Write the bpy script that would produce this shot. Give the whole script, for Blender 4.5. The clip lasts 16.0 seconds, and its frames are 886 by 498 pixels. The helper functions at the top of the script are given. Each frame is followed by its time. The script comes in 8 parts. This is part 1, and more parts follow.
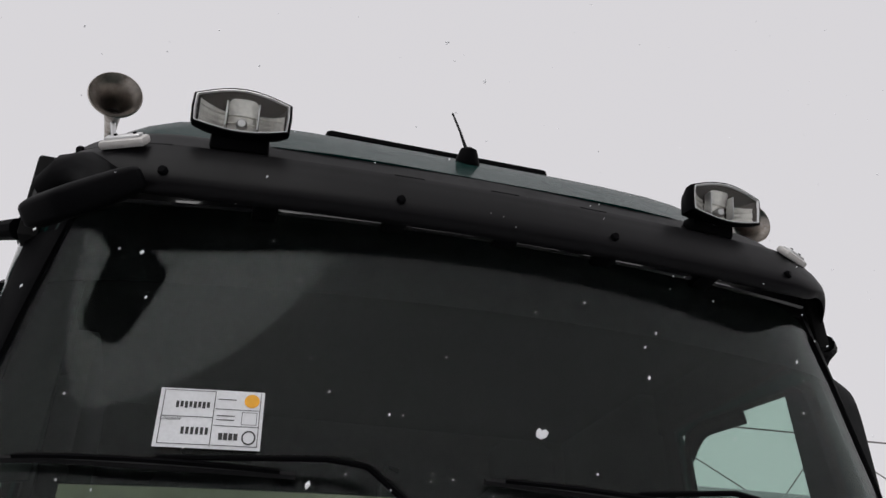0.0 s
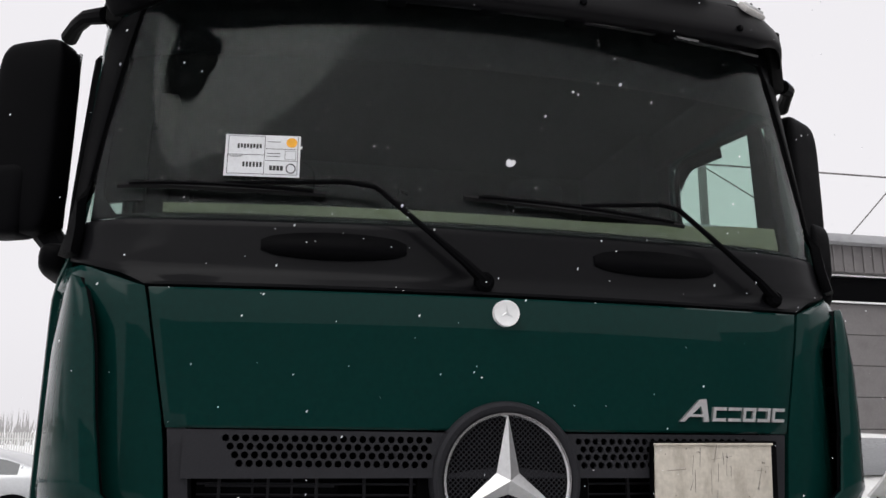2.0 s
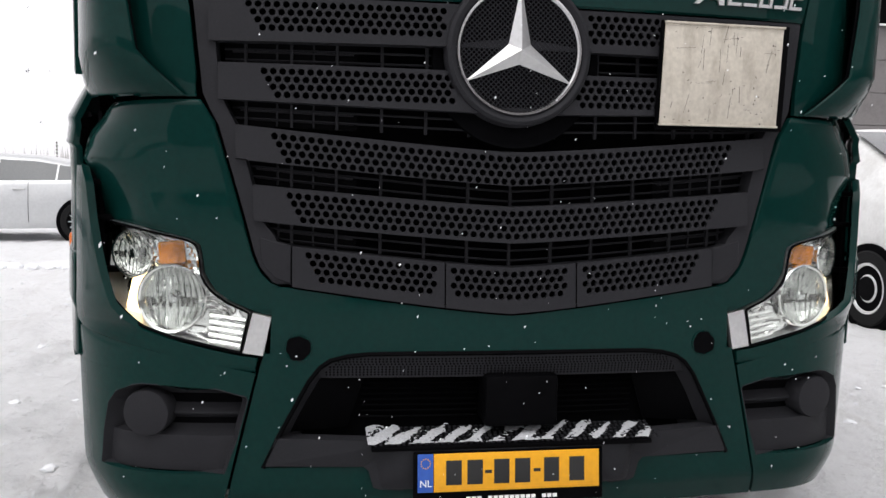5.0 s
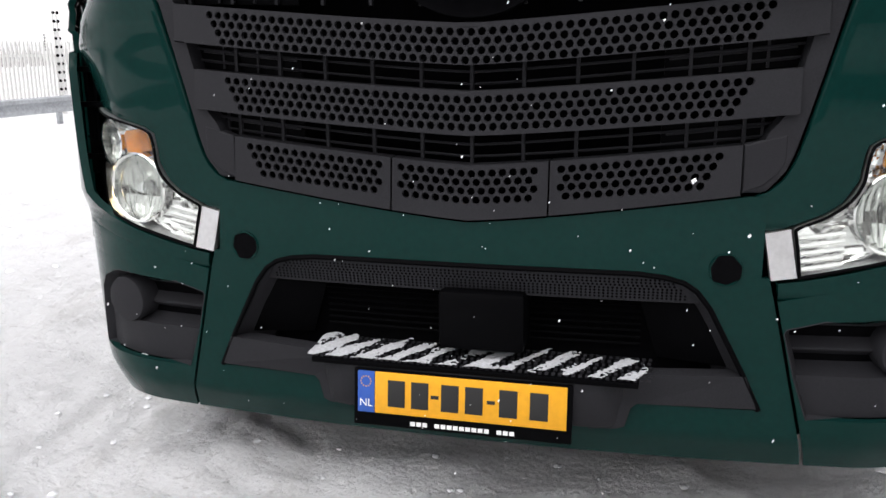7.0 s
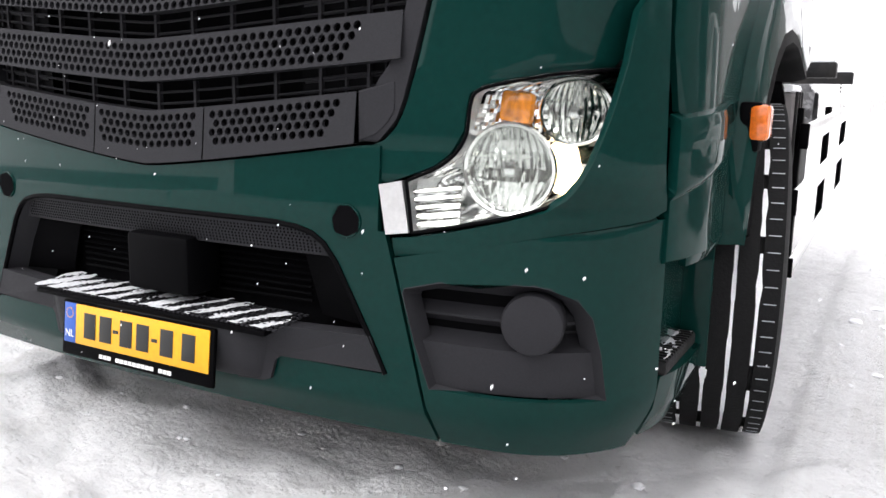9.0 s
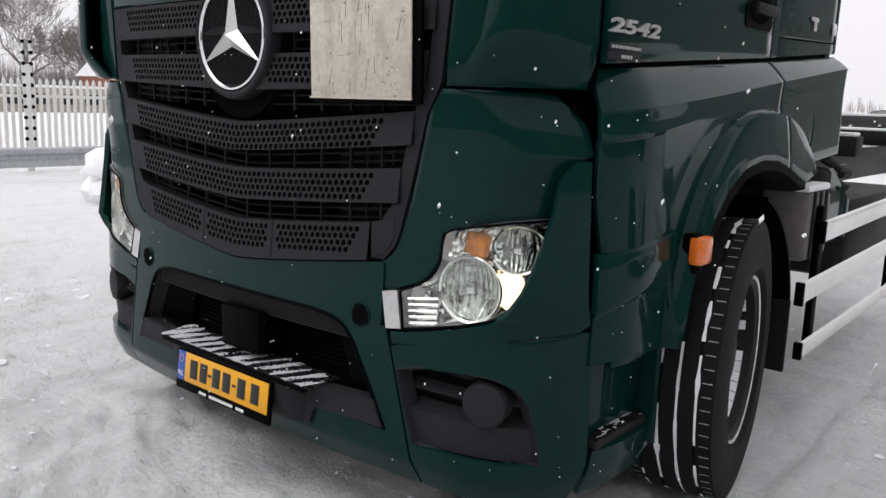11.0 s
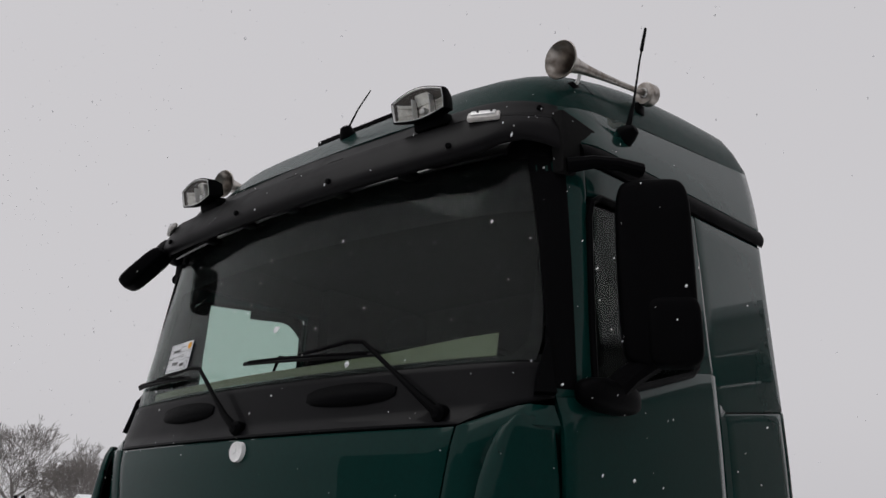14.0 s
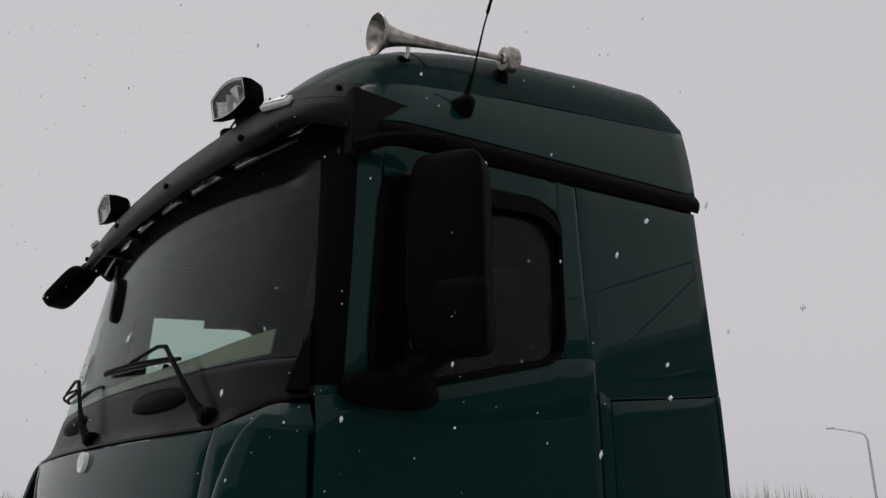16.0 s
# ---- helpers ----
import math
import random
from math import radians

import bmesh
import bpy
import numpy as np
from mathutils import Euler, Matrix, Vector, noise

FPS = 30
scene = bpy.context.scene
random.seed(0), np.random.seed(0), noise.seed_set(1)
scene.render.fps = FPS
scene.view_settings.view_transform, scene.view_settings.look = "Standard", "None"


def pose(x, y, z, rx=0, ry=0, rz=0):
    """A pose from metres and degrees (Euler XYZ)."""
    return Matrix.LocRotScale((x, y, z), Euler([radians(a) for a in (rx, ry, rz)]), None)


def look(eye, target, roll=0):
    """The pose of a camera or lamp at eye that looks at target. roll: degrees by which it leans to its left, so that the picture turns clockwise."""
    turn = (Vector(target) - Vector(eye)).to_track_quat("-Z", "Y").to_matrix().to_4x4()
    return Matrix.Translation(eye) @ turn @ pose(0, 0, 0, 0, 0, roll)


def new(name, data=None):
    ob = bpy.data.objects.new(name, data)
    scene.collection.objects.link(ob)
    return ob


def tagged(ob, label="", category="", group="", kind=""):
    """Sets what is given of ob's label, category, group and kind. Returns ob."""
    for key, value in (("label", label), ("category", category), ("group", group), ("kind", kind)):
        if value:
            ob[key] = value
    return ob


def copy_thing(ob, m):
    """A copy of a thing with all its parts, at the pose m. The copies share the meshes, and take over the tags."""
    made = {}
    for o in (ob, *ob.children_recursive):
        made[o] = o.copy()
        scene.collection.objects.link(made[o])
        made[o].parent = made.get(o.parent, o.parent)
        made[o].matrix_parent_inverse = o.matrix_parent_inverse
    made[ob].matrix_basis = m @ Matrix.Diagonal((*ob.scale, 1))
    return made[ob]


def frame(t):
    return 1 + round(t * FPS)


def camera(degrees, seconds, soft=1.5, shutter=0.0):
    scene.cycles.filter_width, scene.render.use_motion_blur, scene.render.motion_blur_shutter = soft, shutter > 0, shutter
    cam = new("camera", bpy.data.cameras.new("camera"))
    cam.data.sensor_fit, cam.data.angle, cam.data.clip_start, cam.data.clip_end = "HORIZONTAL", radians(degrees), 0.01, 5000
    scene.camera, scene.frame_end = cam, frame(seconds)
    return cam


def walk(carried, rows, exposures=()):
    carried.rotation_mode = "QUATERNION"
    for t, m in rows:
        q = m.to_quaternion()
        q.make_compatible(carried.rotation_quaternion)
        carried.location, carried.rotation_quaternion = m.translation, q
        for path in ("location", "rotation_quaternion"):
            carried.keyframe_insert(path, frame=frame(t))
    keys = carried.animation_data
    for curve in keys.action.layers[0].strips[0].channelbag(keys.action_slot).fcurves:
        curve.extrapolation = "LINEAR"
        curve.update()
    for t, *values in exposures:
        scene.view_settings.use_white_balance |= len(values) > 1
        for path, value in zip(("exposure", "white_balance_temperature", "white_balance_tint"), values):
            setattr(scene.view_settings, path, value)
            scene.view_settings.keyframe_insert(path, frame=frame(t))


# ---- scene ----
cam = camera(56.4, 16.0)
PATH = [
    (0, (-0.721, -1.633, 2.031), (-0.197, 0.026, 3.018), 0.0),
    (0.5, (-0.7, -1.822, 1.978), (-0.175, -0.144, 2.932), -0.0),
    (1, (-0.636, -2.008, 1.895), (-0.167, -0.262, 2.749), 0.2),
    (1.5, (-0.621, -2.127, 1.845), (-0.204, -0.281, 2.492), 0.5),
    (2, (-0.641, -2.216, 1.799), (-0.235, -0.307, 2.234), 0.6),
    (2.5, (-0.628, -2.272, 1.723), (-0.221, -0.337, 2.02), 0.5),
    (3, (-0.605, -2.322, 1.591), (-0.195, -0.386, 1.879), 0.3),
    (3.5, (-0.59, -2.315, 1.504), (-0.18, -0.376, 1.774), 0.6),
    (4, (-0.592, -2.286, 1.451), (-0.184, -0.34, 1.665), 0.7),
    (4.5, (-0.588, -2.3, 1.382), (-0.202, -0.338, 1.411), 0.9),
    (5, (-0.556, -2.295, 1.342), (-0.245, -0.328, 1.16), 1.1),
    (5.2, (-0.494, -2.283, 1.339), (-0.268, -0.315, 1.066), 1.0),
    (7.3, (0.55, -1.847, 1.34), (0.057, 0.034, 0.875), -0.2),
    (7.5, (0.646, -1.79, 1.259), (0.152, 0.102, 0.837), 0.4),
    (8, (0.959, -1.635, 1.161), (0.351, 0.236, 0.807), 1.2),
    (8.5, (1.303, -1.526, 1.056), (0.515, 0.285, 0.743), 1.9),
    (8.7, (1.443, -1.493, 1.078), (0.592, 0.285, 0.736), 1.5),
    (10.8, (2.326, -1.675, 1.469), (1.058, -0.173, 1.102), 2.1),
    (11, (2.325, -1.703, 1.497), (1.057, -0.197, 1.142), 2.0),
    (11.5, (2.365, -1.762, 1.588), (1.086, -0.25, 1.308), 1.9),
    (12, (2.443, -1.802, 1.651), (1.141, -0.287, 1.746), 1.8),
    (12.5, (2.485, -1.826, 1.728), (1.189, -0.313, 1.904), 1.7),
    (13, (2.525, -1.861, 1.809), (1.247, -0.371, 2.19), 1.6),
    (13.5, (2.538, -1.918, 1.864), (1.3, -0.464, 2.458), 1.4),
    (14, (2.569, -1.924, 1.881), (1.338, -0.483, 2.517), 1.3),
    (14.5, (2.771, -1.739, 1.871), (1.485, -0.35, 2.515), 0.7),
    (15, (2.985, -1.514, 1.861), (1.606, -0.215, 2.501), 0.7),
    (15.5, (3.099, -1.231, 1.893), (1.659, 0.004, 2.528), 0.4),
    (16, (3.276, -0.945, 1.915), (1.785, 0.23, 2.545), 0.2),
]
walk(cam, [(t, look(eye, target, roll)) for t, eye, target, roll in PATH],
     exposures=[(0.0, -0.4), (1.5, -0.35), (2.0, -0.06), (2.5, 0.2), (3.0, 0.26), (5.0, 0.28), (7.5, 0.85), (8.0, 1.34), (8.5, 1.32), (11.0, 0.08), (12.0, -0.04), (12.5, -0.15), (13.0, -0.25), (13.5, -0.45), (14.5, -0.7), (16.0, -0.7)])

# ---------------------------------------------------------------- world, light
world = bpy.data.worlds.new("overcast")
scene.world = world
world.use_nodes = True
wn = world.node_tree.nodes
wl = world.node_tree.links
wn.clear()
w_out = wn.new("ShaderNodeOutputWorld")
w_bg = wn.new("ShaderNodeBackground")
w_sky = wn.new("ShaderNodeTexSky")
w_sky.sky_type = "NISHITA"
w_sky.sun_disc = False
w_sky.sun_elevation = radians(60)
w_sky.sun_rotation = radians(200)
w_sky.air_density, w_sky.dust_density, w_sky.ozone_density = 1.0, 6.0, 1.0
w_hsv = wn.new("ShaderNodeHueSaturation")
w_hsv.inputs["Saturation"].default_value = 0.0
w_hsv.inputs["Value"].default_value = 0.10
w_mix = wn.new("ShaderNodeMixRGB")
w_mix.inputs[0].default_value = 0.82
w_mix.inputs[2].default_value = (0.865, 0.845, 0.88, 1)
wl.new(w_sky.outputs[0], w_hsv.inputs["Color"])
wl.new(w_hsv.outputs[0], w_mix.inputs[1])
wl.new(w_mix.outputs[0], w_bg.inputs[0])
w_bg.inputs[1].default_value = 1.2
wl.new(w_bg.outputs[0], w_out.inputs[0])
sun_lamp = bpy.data.lights.new("sun", "SUN")
sun_lamp.energy, sun_lamp.angle, sun_lamp.color = 0.9, radians(50), (1.0, 0.985, 0.97)
sun = new("sun", sun_lamp)
sun.matrix_world = look((-5, -7, 15), (0, 0, 0))


# ---------------------------------------------------------------- materials
def material(name, colour, rough=0.5, metal=0.0, coat=0.0, scale=40.0, vary=0.12, bump=0.0, bump_scale=200.0,
             dirt=None, dirt_scale=3.0, dirt_amount=0.0, specular=0.5, coat_rough=0.04, coat_ior=1.5, stretch=None):
    m = bpy.data.materials.new(name)
    m.use_nodes = True
    n, l = m.node_tree.nodes, m.node_tree.links
    b = n["Principled BSDF"]
    b.inputs["Roughness"].default_value = rough
    b.inputs["Metallic"].default_value = metal
    b.inputs["Coat Weight"].default_value = coat
    b.inputs["Coat Roughness"].default_value = coat_rough
    b.inputs["Coat IOR"].default_value = coat_ior
    b.inputs["Specular IOR Level"].default_value = specular
    tc = n.new("ShaderNodeTexCoord")
    fine = n.new("ShaderNodeTexNoise")
    fine.inputs["Scale"].default_value = scale
    fine.inputs["Detail"].default_value = 6
    l.new(tc.outputs["Object"], fine.inputs["Vector"])
    ramp = n.new("ShaderNodeMapRange")
    ramp.inputs["From Min"].default_value, ramp.inputs["From Max"].default_value = 0.3, 0.7
    ramp.inputs["To Min"].default_value, ramp.inputs["To Max"].default_value = 1 - vary, 1 + vary
    l.new(fine.outputs["Fac"], ramp.inputs["Value"])
    mul = n.new("ShaderNodeMixRGB")
    mul.blend_type = "MULTIPLY"
    mul.inputs[0].default_value = 1.0
    mul.inputs[1].default_value = (*colour, 1)
    l.new(ramp.outputs[0], mul.inputs[2])
    last = mul.outputs[0]
    if dirt:
        big = n.new("ShaderNodeTexNoise")
        big.inputs["Scale"].default_value = dirt_scale
        big.inputs["Detail"].default_value = 8
        big.inputs["Roughness"].default_value = 0.65
        if stretch:
            mp = n.new("ShaderNodeMapping")
            mp.inputs["Scale"].default_value = stretch
            l.new(tc.outputs["Object"], mp.inputs[0])
            l.new(mp.outputs[0], big.inputs["Vector"])
        else:
            l.new(tc.outputs["Object"], big.inputs["Vector"])
        r2 = n.new("ShaderNodeMapRange")
        r2.inputs["From Min"].default_value, r2.inputs["From Max"].default_value = 0.48, 0.72
        r2.inputs["To Min"].default_value, r2.inputs["To Max"].default_value = 0.0, dirt_amount
        l.new(big.outputs["Fac"], r2.inputs["Value"])
        mix = n.new("ShaderNodeMixRGB")
        l.new(r2.outputs[0], mix.inputs[0])
        l.new(last, mix.inputs[1])
        mix.inputs[2].default_value = (*dirt, 1)
        last = mix.outputs[0]
        rr = n.new("ShaderNodeMapRange")
        rr.inputs["To Min"].default_value, rr.inputs["To Max"].default_value = rough, min(1.0, rough + 0.35)
        l.new(r2.outputs[0], rr.inputs["Value"])
        l.new(rr.outputs[0], b.inputs["Roughness"])
    l.new(last, b.inputs["Base Color"])
    if bump:
        bn = n.new("ShaderNodeTexNoise")
        bn.inputs["Scale"].default_value = bump_scale
        bn.inputs["Detail"].default_value = 4
        l.new(tc.outputs["Object"], bn.inputs["Vector"])
        bu = n.new("ShaderNodeBump")
        bu.inputs["Strength"].default_value = bump
        bu.inputs["Distance"].default_value = 0.01
        l.new(bn.outputs["Fac"], bu.inputs["Height"])
        l.new(bu.outputs[0], b.inputs["Normal"])
    return m


def glass(name, tint, gloss_rough=0.0, front=0.04, smear_sheen=0.0):
    """Clear pane; front: share mirrored when seen straight on, rising towards grazing."""
    m = bpy.data.materials.new(name)
    m.use_nodes = True
    n, l = m.node_tree.nodes, m.node_tree.links
    n.clear()
    out = n.new("ShaderNodeOutputMaterial")
    mix = n.new("ShaderNodeMixShader")
    lw = n.new("ShaderNodeLayerWeight")
    lw.inputs["Blend"].default_value = 0.5
    pw = n.new("ShaderNodeMath")
    pw.operation = "POWER"
    pw.inputs[1].default_value = 5.0
    fr = n.new("ShaderNodeMath")
    fr.operation = "MULTIPLY_ADD"
    fr.inputs[1].default_value, fr.inputs[2].default_value = 0.6, front
    l.new(lw.outputs["Facing"], pw.inputs[0])
    l.new(pw.outputs[0], fr.inputs[0])
    tr = n.new("ShaderNodeBsdfTransparent")
    tr.inputs[0].default_value = (*tint, 1)
    gl = n.new("ShaderNodeBsdfGlossy")
    gl.inputs["Roughness"].default_value = gloss_rough
    l.new(fr.outputs[0], mix.inputs[0])
    l.new(tr.outputs[0], mix.inputs[1])
    l.new(gl.outputs[0], mix.inputs[2])
    last = mix.outputs[0]
    # streaky pale film, also standing in for part of the sky's reflection
    if smear_sheen:
        tc = n.new("ShaderNodeTexCoord")
        mp = n.new("ShaderNodeMapping")
        mp.inputs["Scale"].default_value = (6, 6, 1.5)
        nz = n.new("ShaderNodeTexNoise")
        nz.inputs["Scale"].default_value = 4
        nz.inputs["Detail"].default_value = 8
        l.new(tc.outputs["Object"], mp.inputs[0])
        l.new(mp.outputs[0], nz.inputs["Vector"])
        rg = n.new("ShaderNodeMapRange")
        rg.inputs["From Min"].default_value, rg.inputs["From Max"].default_value = 0.3, 0.8
        rg.inputs["To Min"].default_value, rg.inputs["To Max"].default_value = smear_sheen * 0.4, smear_sheen * 1.5
        l.new(nz.outputs["Fac"], rg.inputs["Value"])
        df = n.new("ShaderNodeBsdfDiffuse")
        df.inputs[0].default_value = (0.5, 0.52, 0.52, 1)
        m2 = n.new("ShaderNodeMixShader")
        l.new(rg.outputs[0], m2.inputs[0])
        l.new(last, m2.inputs[1])
        l.new(df.outputs[0], m2.inputs[2])
        last = m2.outputs[0]
    l.new(last, out.inputs[0])
    return m


def glow(name, colour, strength):
    m = bpy.data.materials.new(name)
    m.use_nodes = True
    b = m.node_tree.nodes["Principled BSDF"]
    b.inputs["Base Color"].default_value = (*colour, 1)
    b.inputs["Emission Color"].default_value = (*colour, 1)
    b.inputs["Emission Strength"].default_value = strength
    return m


PAINT = material("green_paint", (0.0019, 0.0225, 0.0192), 0.42, 0.0, 1.0, 60, 0.08, dirt=(0.005, 0.024, 0.021), dirt_scale=2.2, dirt_amount=0.16, specular=0.02, coat_rough=0.015, coat_ior=1.21)
WETPAINT = material("wet_green_paint", (0.0019, 0.0225, 0.0192), 0.45, 0.0, 0.42, 60, 0.1, 0.55, 260, dirt=(0.02, 0.045, 0.042), dirt_scale=14, dirt_amount=0.5, specular=0.02, coat_rough=0.12, coat_ior=1.2)
PLASTIC = material("dark_plastic", (0.0185, 0.0185, 0.0215), 0.6, 0, 0, 300, 0.15, 0.15, 900, dirt=(0.028, 0.028, 0.031), dirt_scale=4, dirt_amount=0.4, specular=0.15)
BLACK = material("black_plastic", (0.0019, 0.0019, 0.0023), 0.5, 0, 0, 200, 0.15, 0.08, 700, dirt=(0.005, 0.005, 0.006), dirt_scale=5, dirt_amount=0.3, specular=0.025)
GLOSSBLACK = material("gloss_black", (0.004, 0.004, 0.0048), 0.4, 0, 0.08, 80, 0.1, dirt=(0.008, 0.008, 0.009), dirt_scale=3, dirt_amount=0.3, coat_rough=0.06, specular=0.06)
VISOR = material("smoked_acrylic", (0.0034, 0.0032, 0.0038), 0.42, 0, 0.04, 120, 0.1, dirt=(0.008, 0.008, 0.008), dirt_scale=6, dirt_amount=0.35, coat_rough=0.2, specular=0.06)
# Near-black: shade of gaps and holes put into the colour; also black print.
VOID = material("black_print_and_shade", (0.0025, 0.0025, 0.003), 0.85, vary=0.2, specular=0.03)
CHROME = material("chrome", (0.72, 0.72, 0.73), 0.16, 1.0, 0, 50, 0.05, dirt=(0.3, 0.3, 0.3), dirt_scale=9, dirt_amount=0.2)
SATIN = material("satin_silver", (0.66, 0.66, 0.66), 0.34, 0.85, 0, 90, 0.06, dirt=(0.35, 0.35, 0.35), dirt_scale=12, dirt_amount=0.25)
RUSTCHROME = material("weathered_horn_metal", (0.42, 0.39, 0.36), 0.32, 1.0, 0, 30, 0.25, dirt=(0.16, 0.12, 0.09), dirt_scale=22, dirt_amount=0.8)
REFLECTOR = material("lamp_reflector", (0.90, 0.90, 0.90), 0.06, 1.0, 0, 30, 0.05)
SPOTSILVER = material("frosted_lamp_silver", (0.78, 0.76, 0.72), 0.35, 0.45, 0, 60, 0.15)
BROWBLACK = material("gloss_black_brow", (0.004, 0.004, 0.005), 0.3, 0, 1.0, 60, 0.1, dirt=(0.012, 0.012, 0.012), dirt_scale=5, dirt_amount=0.3, specular=0.1, coat_rough=0.06, coat_ior=1.42)
LAMPDARK = material("dark_lamp_inside", (0.10, 0.085, 0.075), 0.35, 0.6, 0.2, 60, 0.1)
LAMPWHITE = material("clearance_white", (0.52, 0.50, 0.48), 0.4, 0, 0.2, 60, 0.08)
SIDEGLASS = glass("side_window_glass", (0.80, 0.87, 0.84), 0.0, 0.008, 0.002)
GLASS = glass("window_glass", (0.80, 0.87, 0.84), 0.0, 0.0125, 0.006)
LENS = glass("clear_lens", (0.96, 0.97, 0.96), 0.02, 0.03)
AMBER = material("amber_lens", (0.62, 0.20, 0.012), 0.15, 0, 0.6, 60, 0.45)
DISH = material("fluted_reflector", (0.66, 0.66, 0.65), 0.10, 1.0, 0, 60, 0.08)
BOWL = material("lamp_bowl", (0.90, 0.90, 0.89), 0.13, 1.0, 0, 40, 0.06)
FROST = material("thin_snow", (0.48, 0.49, 0.51), 0.85, 0, 0, 160, 0.2, 0.4, 90)
ORANGE = material("orange_marker", (0.72, 0.16, 0.015), 0.25, 0, 0.6, 120, 0.15)
SIDEGLOW = glow("lit_bulb", (1.0, 0.80, 0.50), 2.2)
RUBBER = material("tyre_rubber", (0.005, 0.005, 0.0055), 0.75, 0, 0, 90, 0.25, 0.25, 120, dirt=(0.016, 0.016, 0.016), dirt_scale=9, dirt_amount=0.35, specular=0.2)
STEEL = material("painted_rim", (0.72, 0.72, 0.72), 0.35, 0.3, 0, 40, 0.1, dirt=(0.1, 0.09, 0.08), dirt_scale=9, dirt_amount=0.45)
YELLOW = material("plate_yellow", (0.78, 0.37, 0.006), 0.4, 0, 0.1, 60, 0.06)
BLUE = material("plate_blue", (0.02, 0.09, 0.42), 0.4, 0, 0.2, 60, 0.06)
INK = material("black_ink", (0.012, 0.012, 0.012), 0.5, vary=0.1)
WHITE = material("white_print", (0.82, 0.82, 0.82), 0.5, vary=0.05)
PAPER = material("paper", (0.72, 0.73, 0.75), 0.8, 0, 0, 150, 0.06, dirt=(0.5, 0.5, 0.5), dirt_scale=14, dirt_amount=0.3)
SIGN = material("blank_hazard_board", (0.55, 0.505, 0.43), 0.55, 0.0, 0.1, 70, 0.10, 0.15, 60, dirt=(0.29, 0.25, 0.20), dirt_scale=9, dirt_amount=0.6, stretch=(2.2, 2.2, 0.8))
BEIGE = material("beige_trim", (0.20, 0.19, 0.13), 0.7, vary=0.1)
SHEDWOOD = material("shed_boards", (0.36, 0.34, 0.29), 0.8, 0, 0, 20, 0.2)
# Fabric and trim nearly black: the cab's inner shade is in the colour.
FABRIC = material("seat_fabric_in_shade", (0.010, 0.010, 0.011), 0.9, 0, 0, 200, 0.3, specular=0.1)
TRIMSHADE = material("cab_trim_in_shade", (0.007, 0.007, 0.007), 0.9, 0, 0, 60, 0.15, specular=0.1)
SNOW = material("snow", (0.86, 0.87, 0.89), 0.85, 0, 0, 120, 0.05, 0.4, 60)


def snowfield(name):
    """Trodden snow: white with grey slush patches, crumbs and faint tyre streaks."""
    m = bpy.data.materials.new(name)
    m.use_nodes = True
    n, l = m.node_tree.nodes, m.node_tree.links
    b = n["Principled BSDF"]
    b.inputs["Roughness"].default_value = 0.8
    b.inputs["Specular IOR Level"].default_value = 0.25
    tc = n.new("ShaderNodeTexCoord")
    last, height = None, None
    for scale, stretch, lo, hi, amount, grey in ((0.9, (1, 1, 1), 0.50, 0.72, 0.16, (0.58, 0.575, 0.57)), (5.0, (1, 1, 1), 0.52, 0.70, 0.16, (0.58, 0.575, 0.57)), (22.0, (1, 1, 1), 0.54, 0.70, 0.26, (0.52, 0.515, 0.51)), (1.6, (2.6, 0.35, 1), 0.54, 0.68, 0.24, (0.60, 0.58, 0.54)), (3.2, (1, 1.3, 1), 0.58, 0.74, 0.15, (0.46, 0.445, 0.43)), (9.0, (1, 1.7, 1), 0.63, 0.69, 0.42, (0.36, 0.345, 0.33)), (31.0, (1, 1.4, 1), 0.64, 0.70, 0.42, (0.34, 0.33, 0.32))):
        mp = n.new("ShaderNodeMapping")
        mp.inputs["Scale"].default_value = stretch
        mp.inputs["Rotation"].default_value = (0, 0, 0.25 if stretch[0] != 1 else 0.0)
        l.new(tc.outputs["Object"], mp.inputs[0])
        nz = n.new("ShaderNodeTexNoise")
        nz.inputs["Scale"].default_value = scale
        nz.inputs["Detail"].default_value = 10
        nz.inputs["Roughness"].default_value = 0.68
        l.new(mp.outputs[0], nz.inputs["Vector"])
        mr = n.new("ShaderNodeMapRange")
        mr.inputs["From Min"].default_value, mr.inputs["From Max"].default_value = lo, hi
        mr.inputs["To Min"].default_value, mr.inputs["To Max"].default_value = 0.0, amount
        l.new(nz.outputs["Fac"], mr.inputs["Value"])
        mx = n.new("ShaderNodeMixRGB")
        l.new(mr.outputs[0], mx.inputs[0])
        if last is None:
            mx.inputs[1].default_value = (0.92, 0.924, 0.932, 1)
        else:
            l.new(last, mx.inputs[1])
        mx.inputs[2].default_value = (*grey, 1)
        last = mx.outputs[0]
        if scale in (5.0, 22.0, 31.0):
            bu = n.new("ShaderNodeBump")
            bu.inputs["Strength"].default_value = 0.9
            bu.inputs["Distance"].default_value = 0.06 if scale == 5.0 else 0.025
            l.new(nz.outputs["Fac"], bu.inputs["Height"])
            if height is not None:
                l.new(height, bu.inputs["Normal"])
            height = bu.outputs[0]
    l.new(last, b.inputs["Base Color"])
    l.new(height, b.inputs["Normal"])
    return m


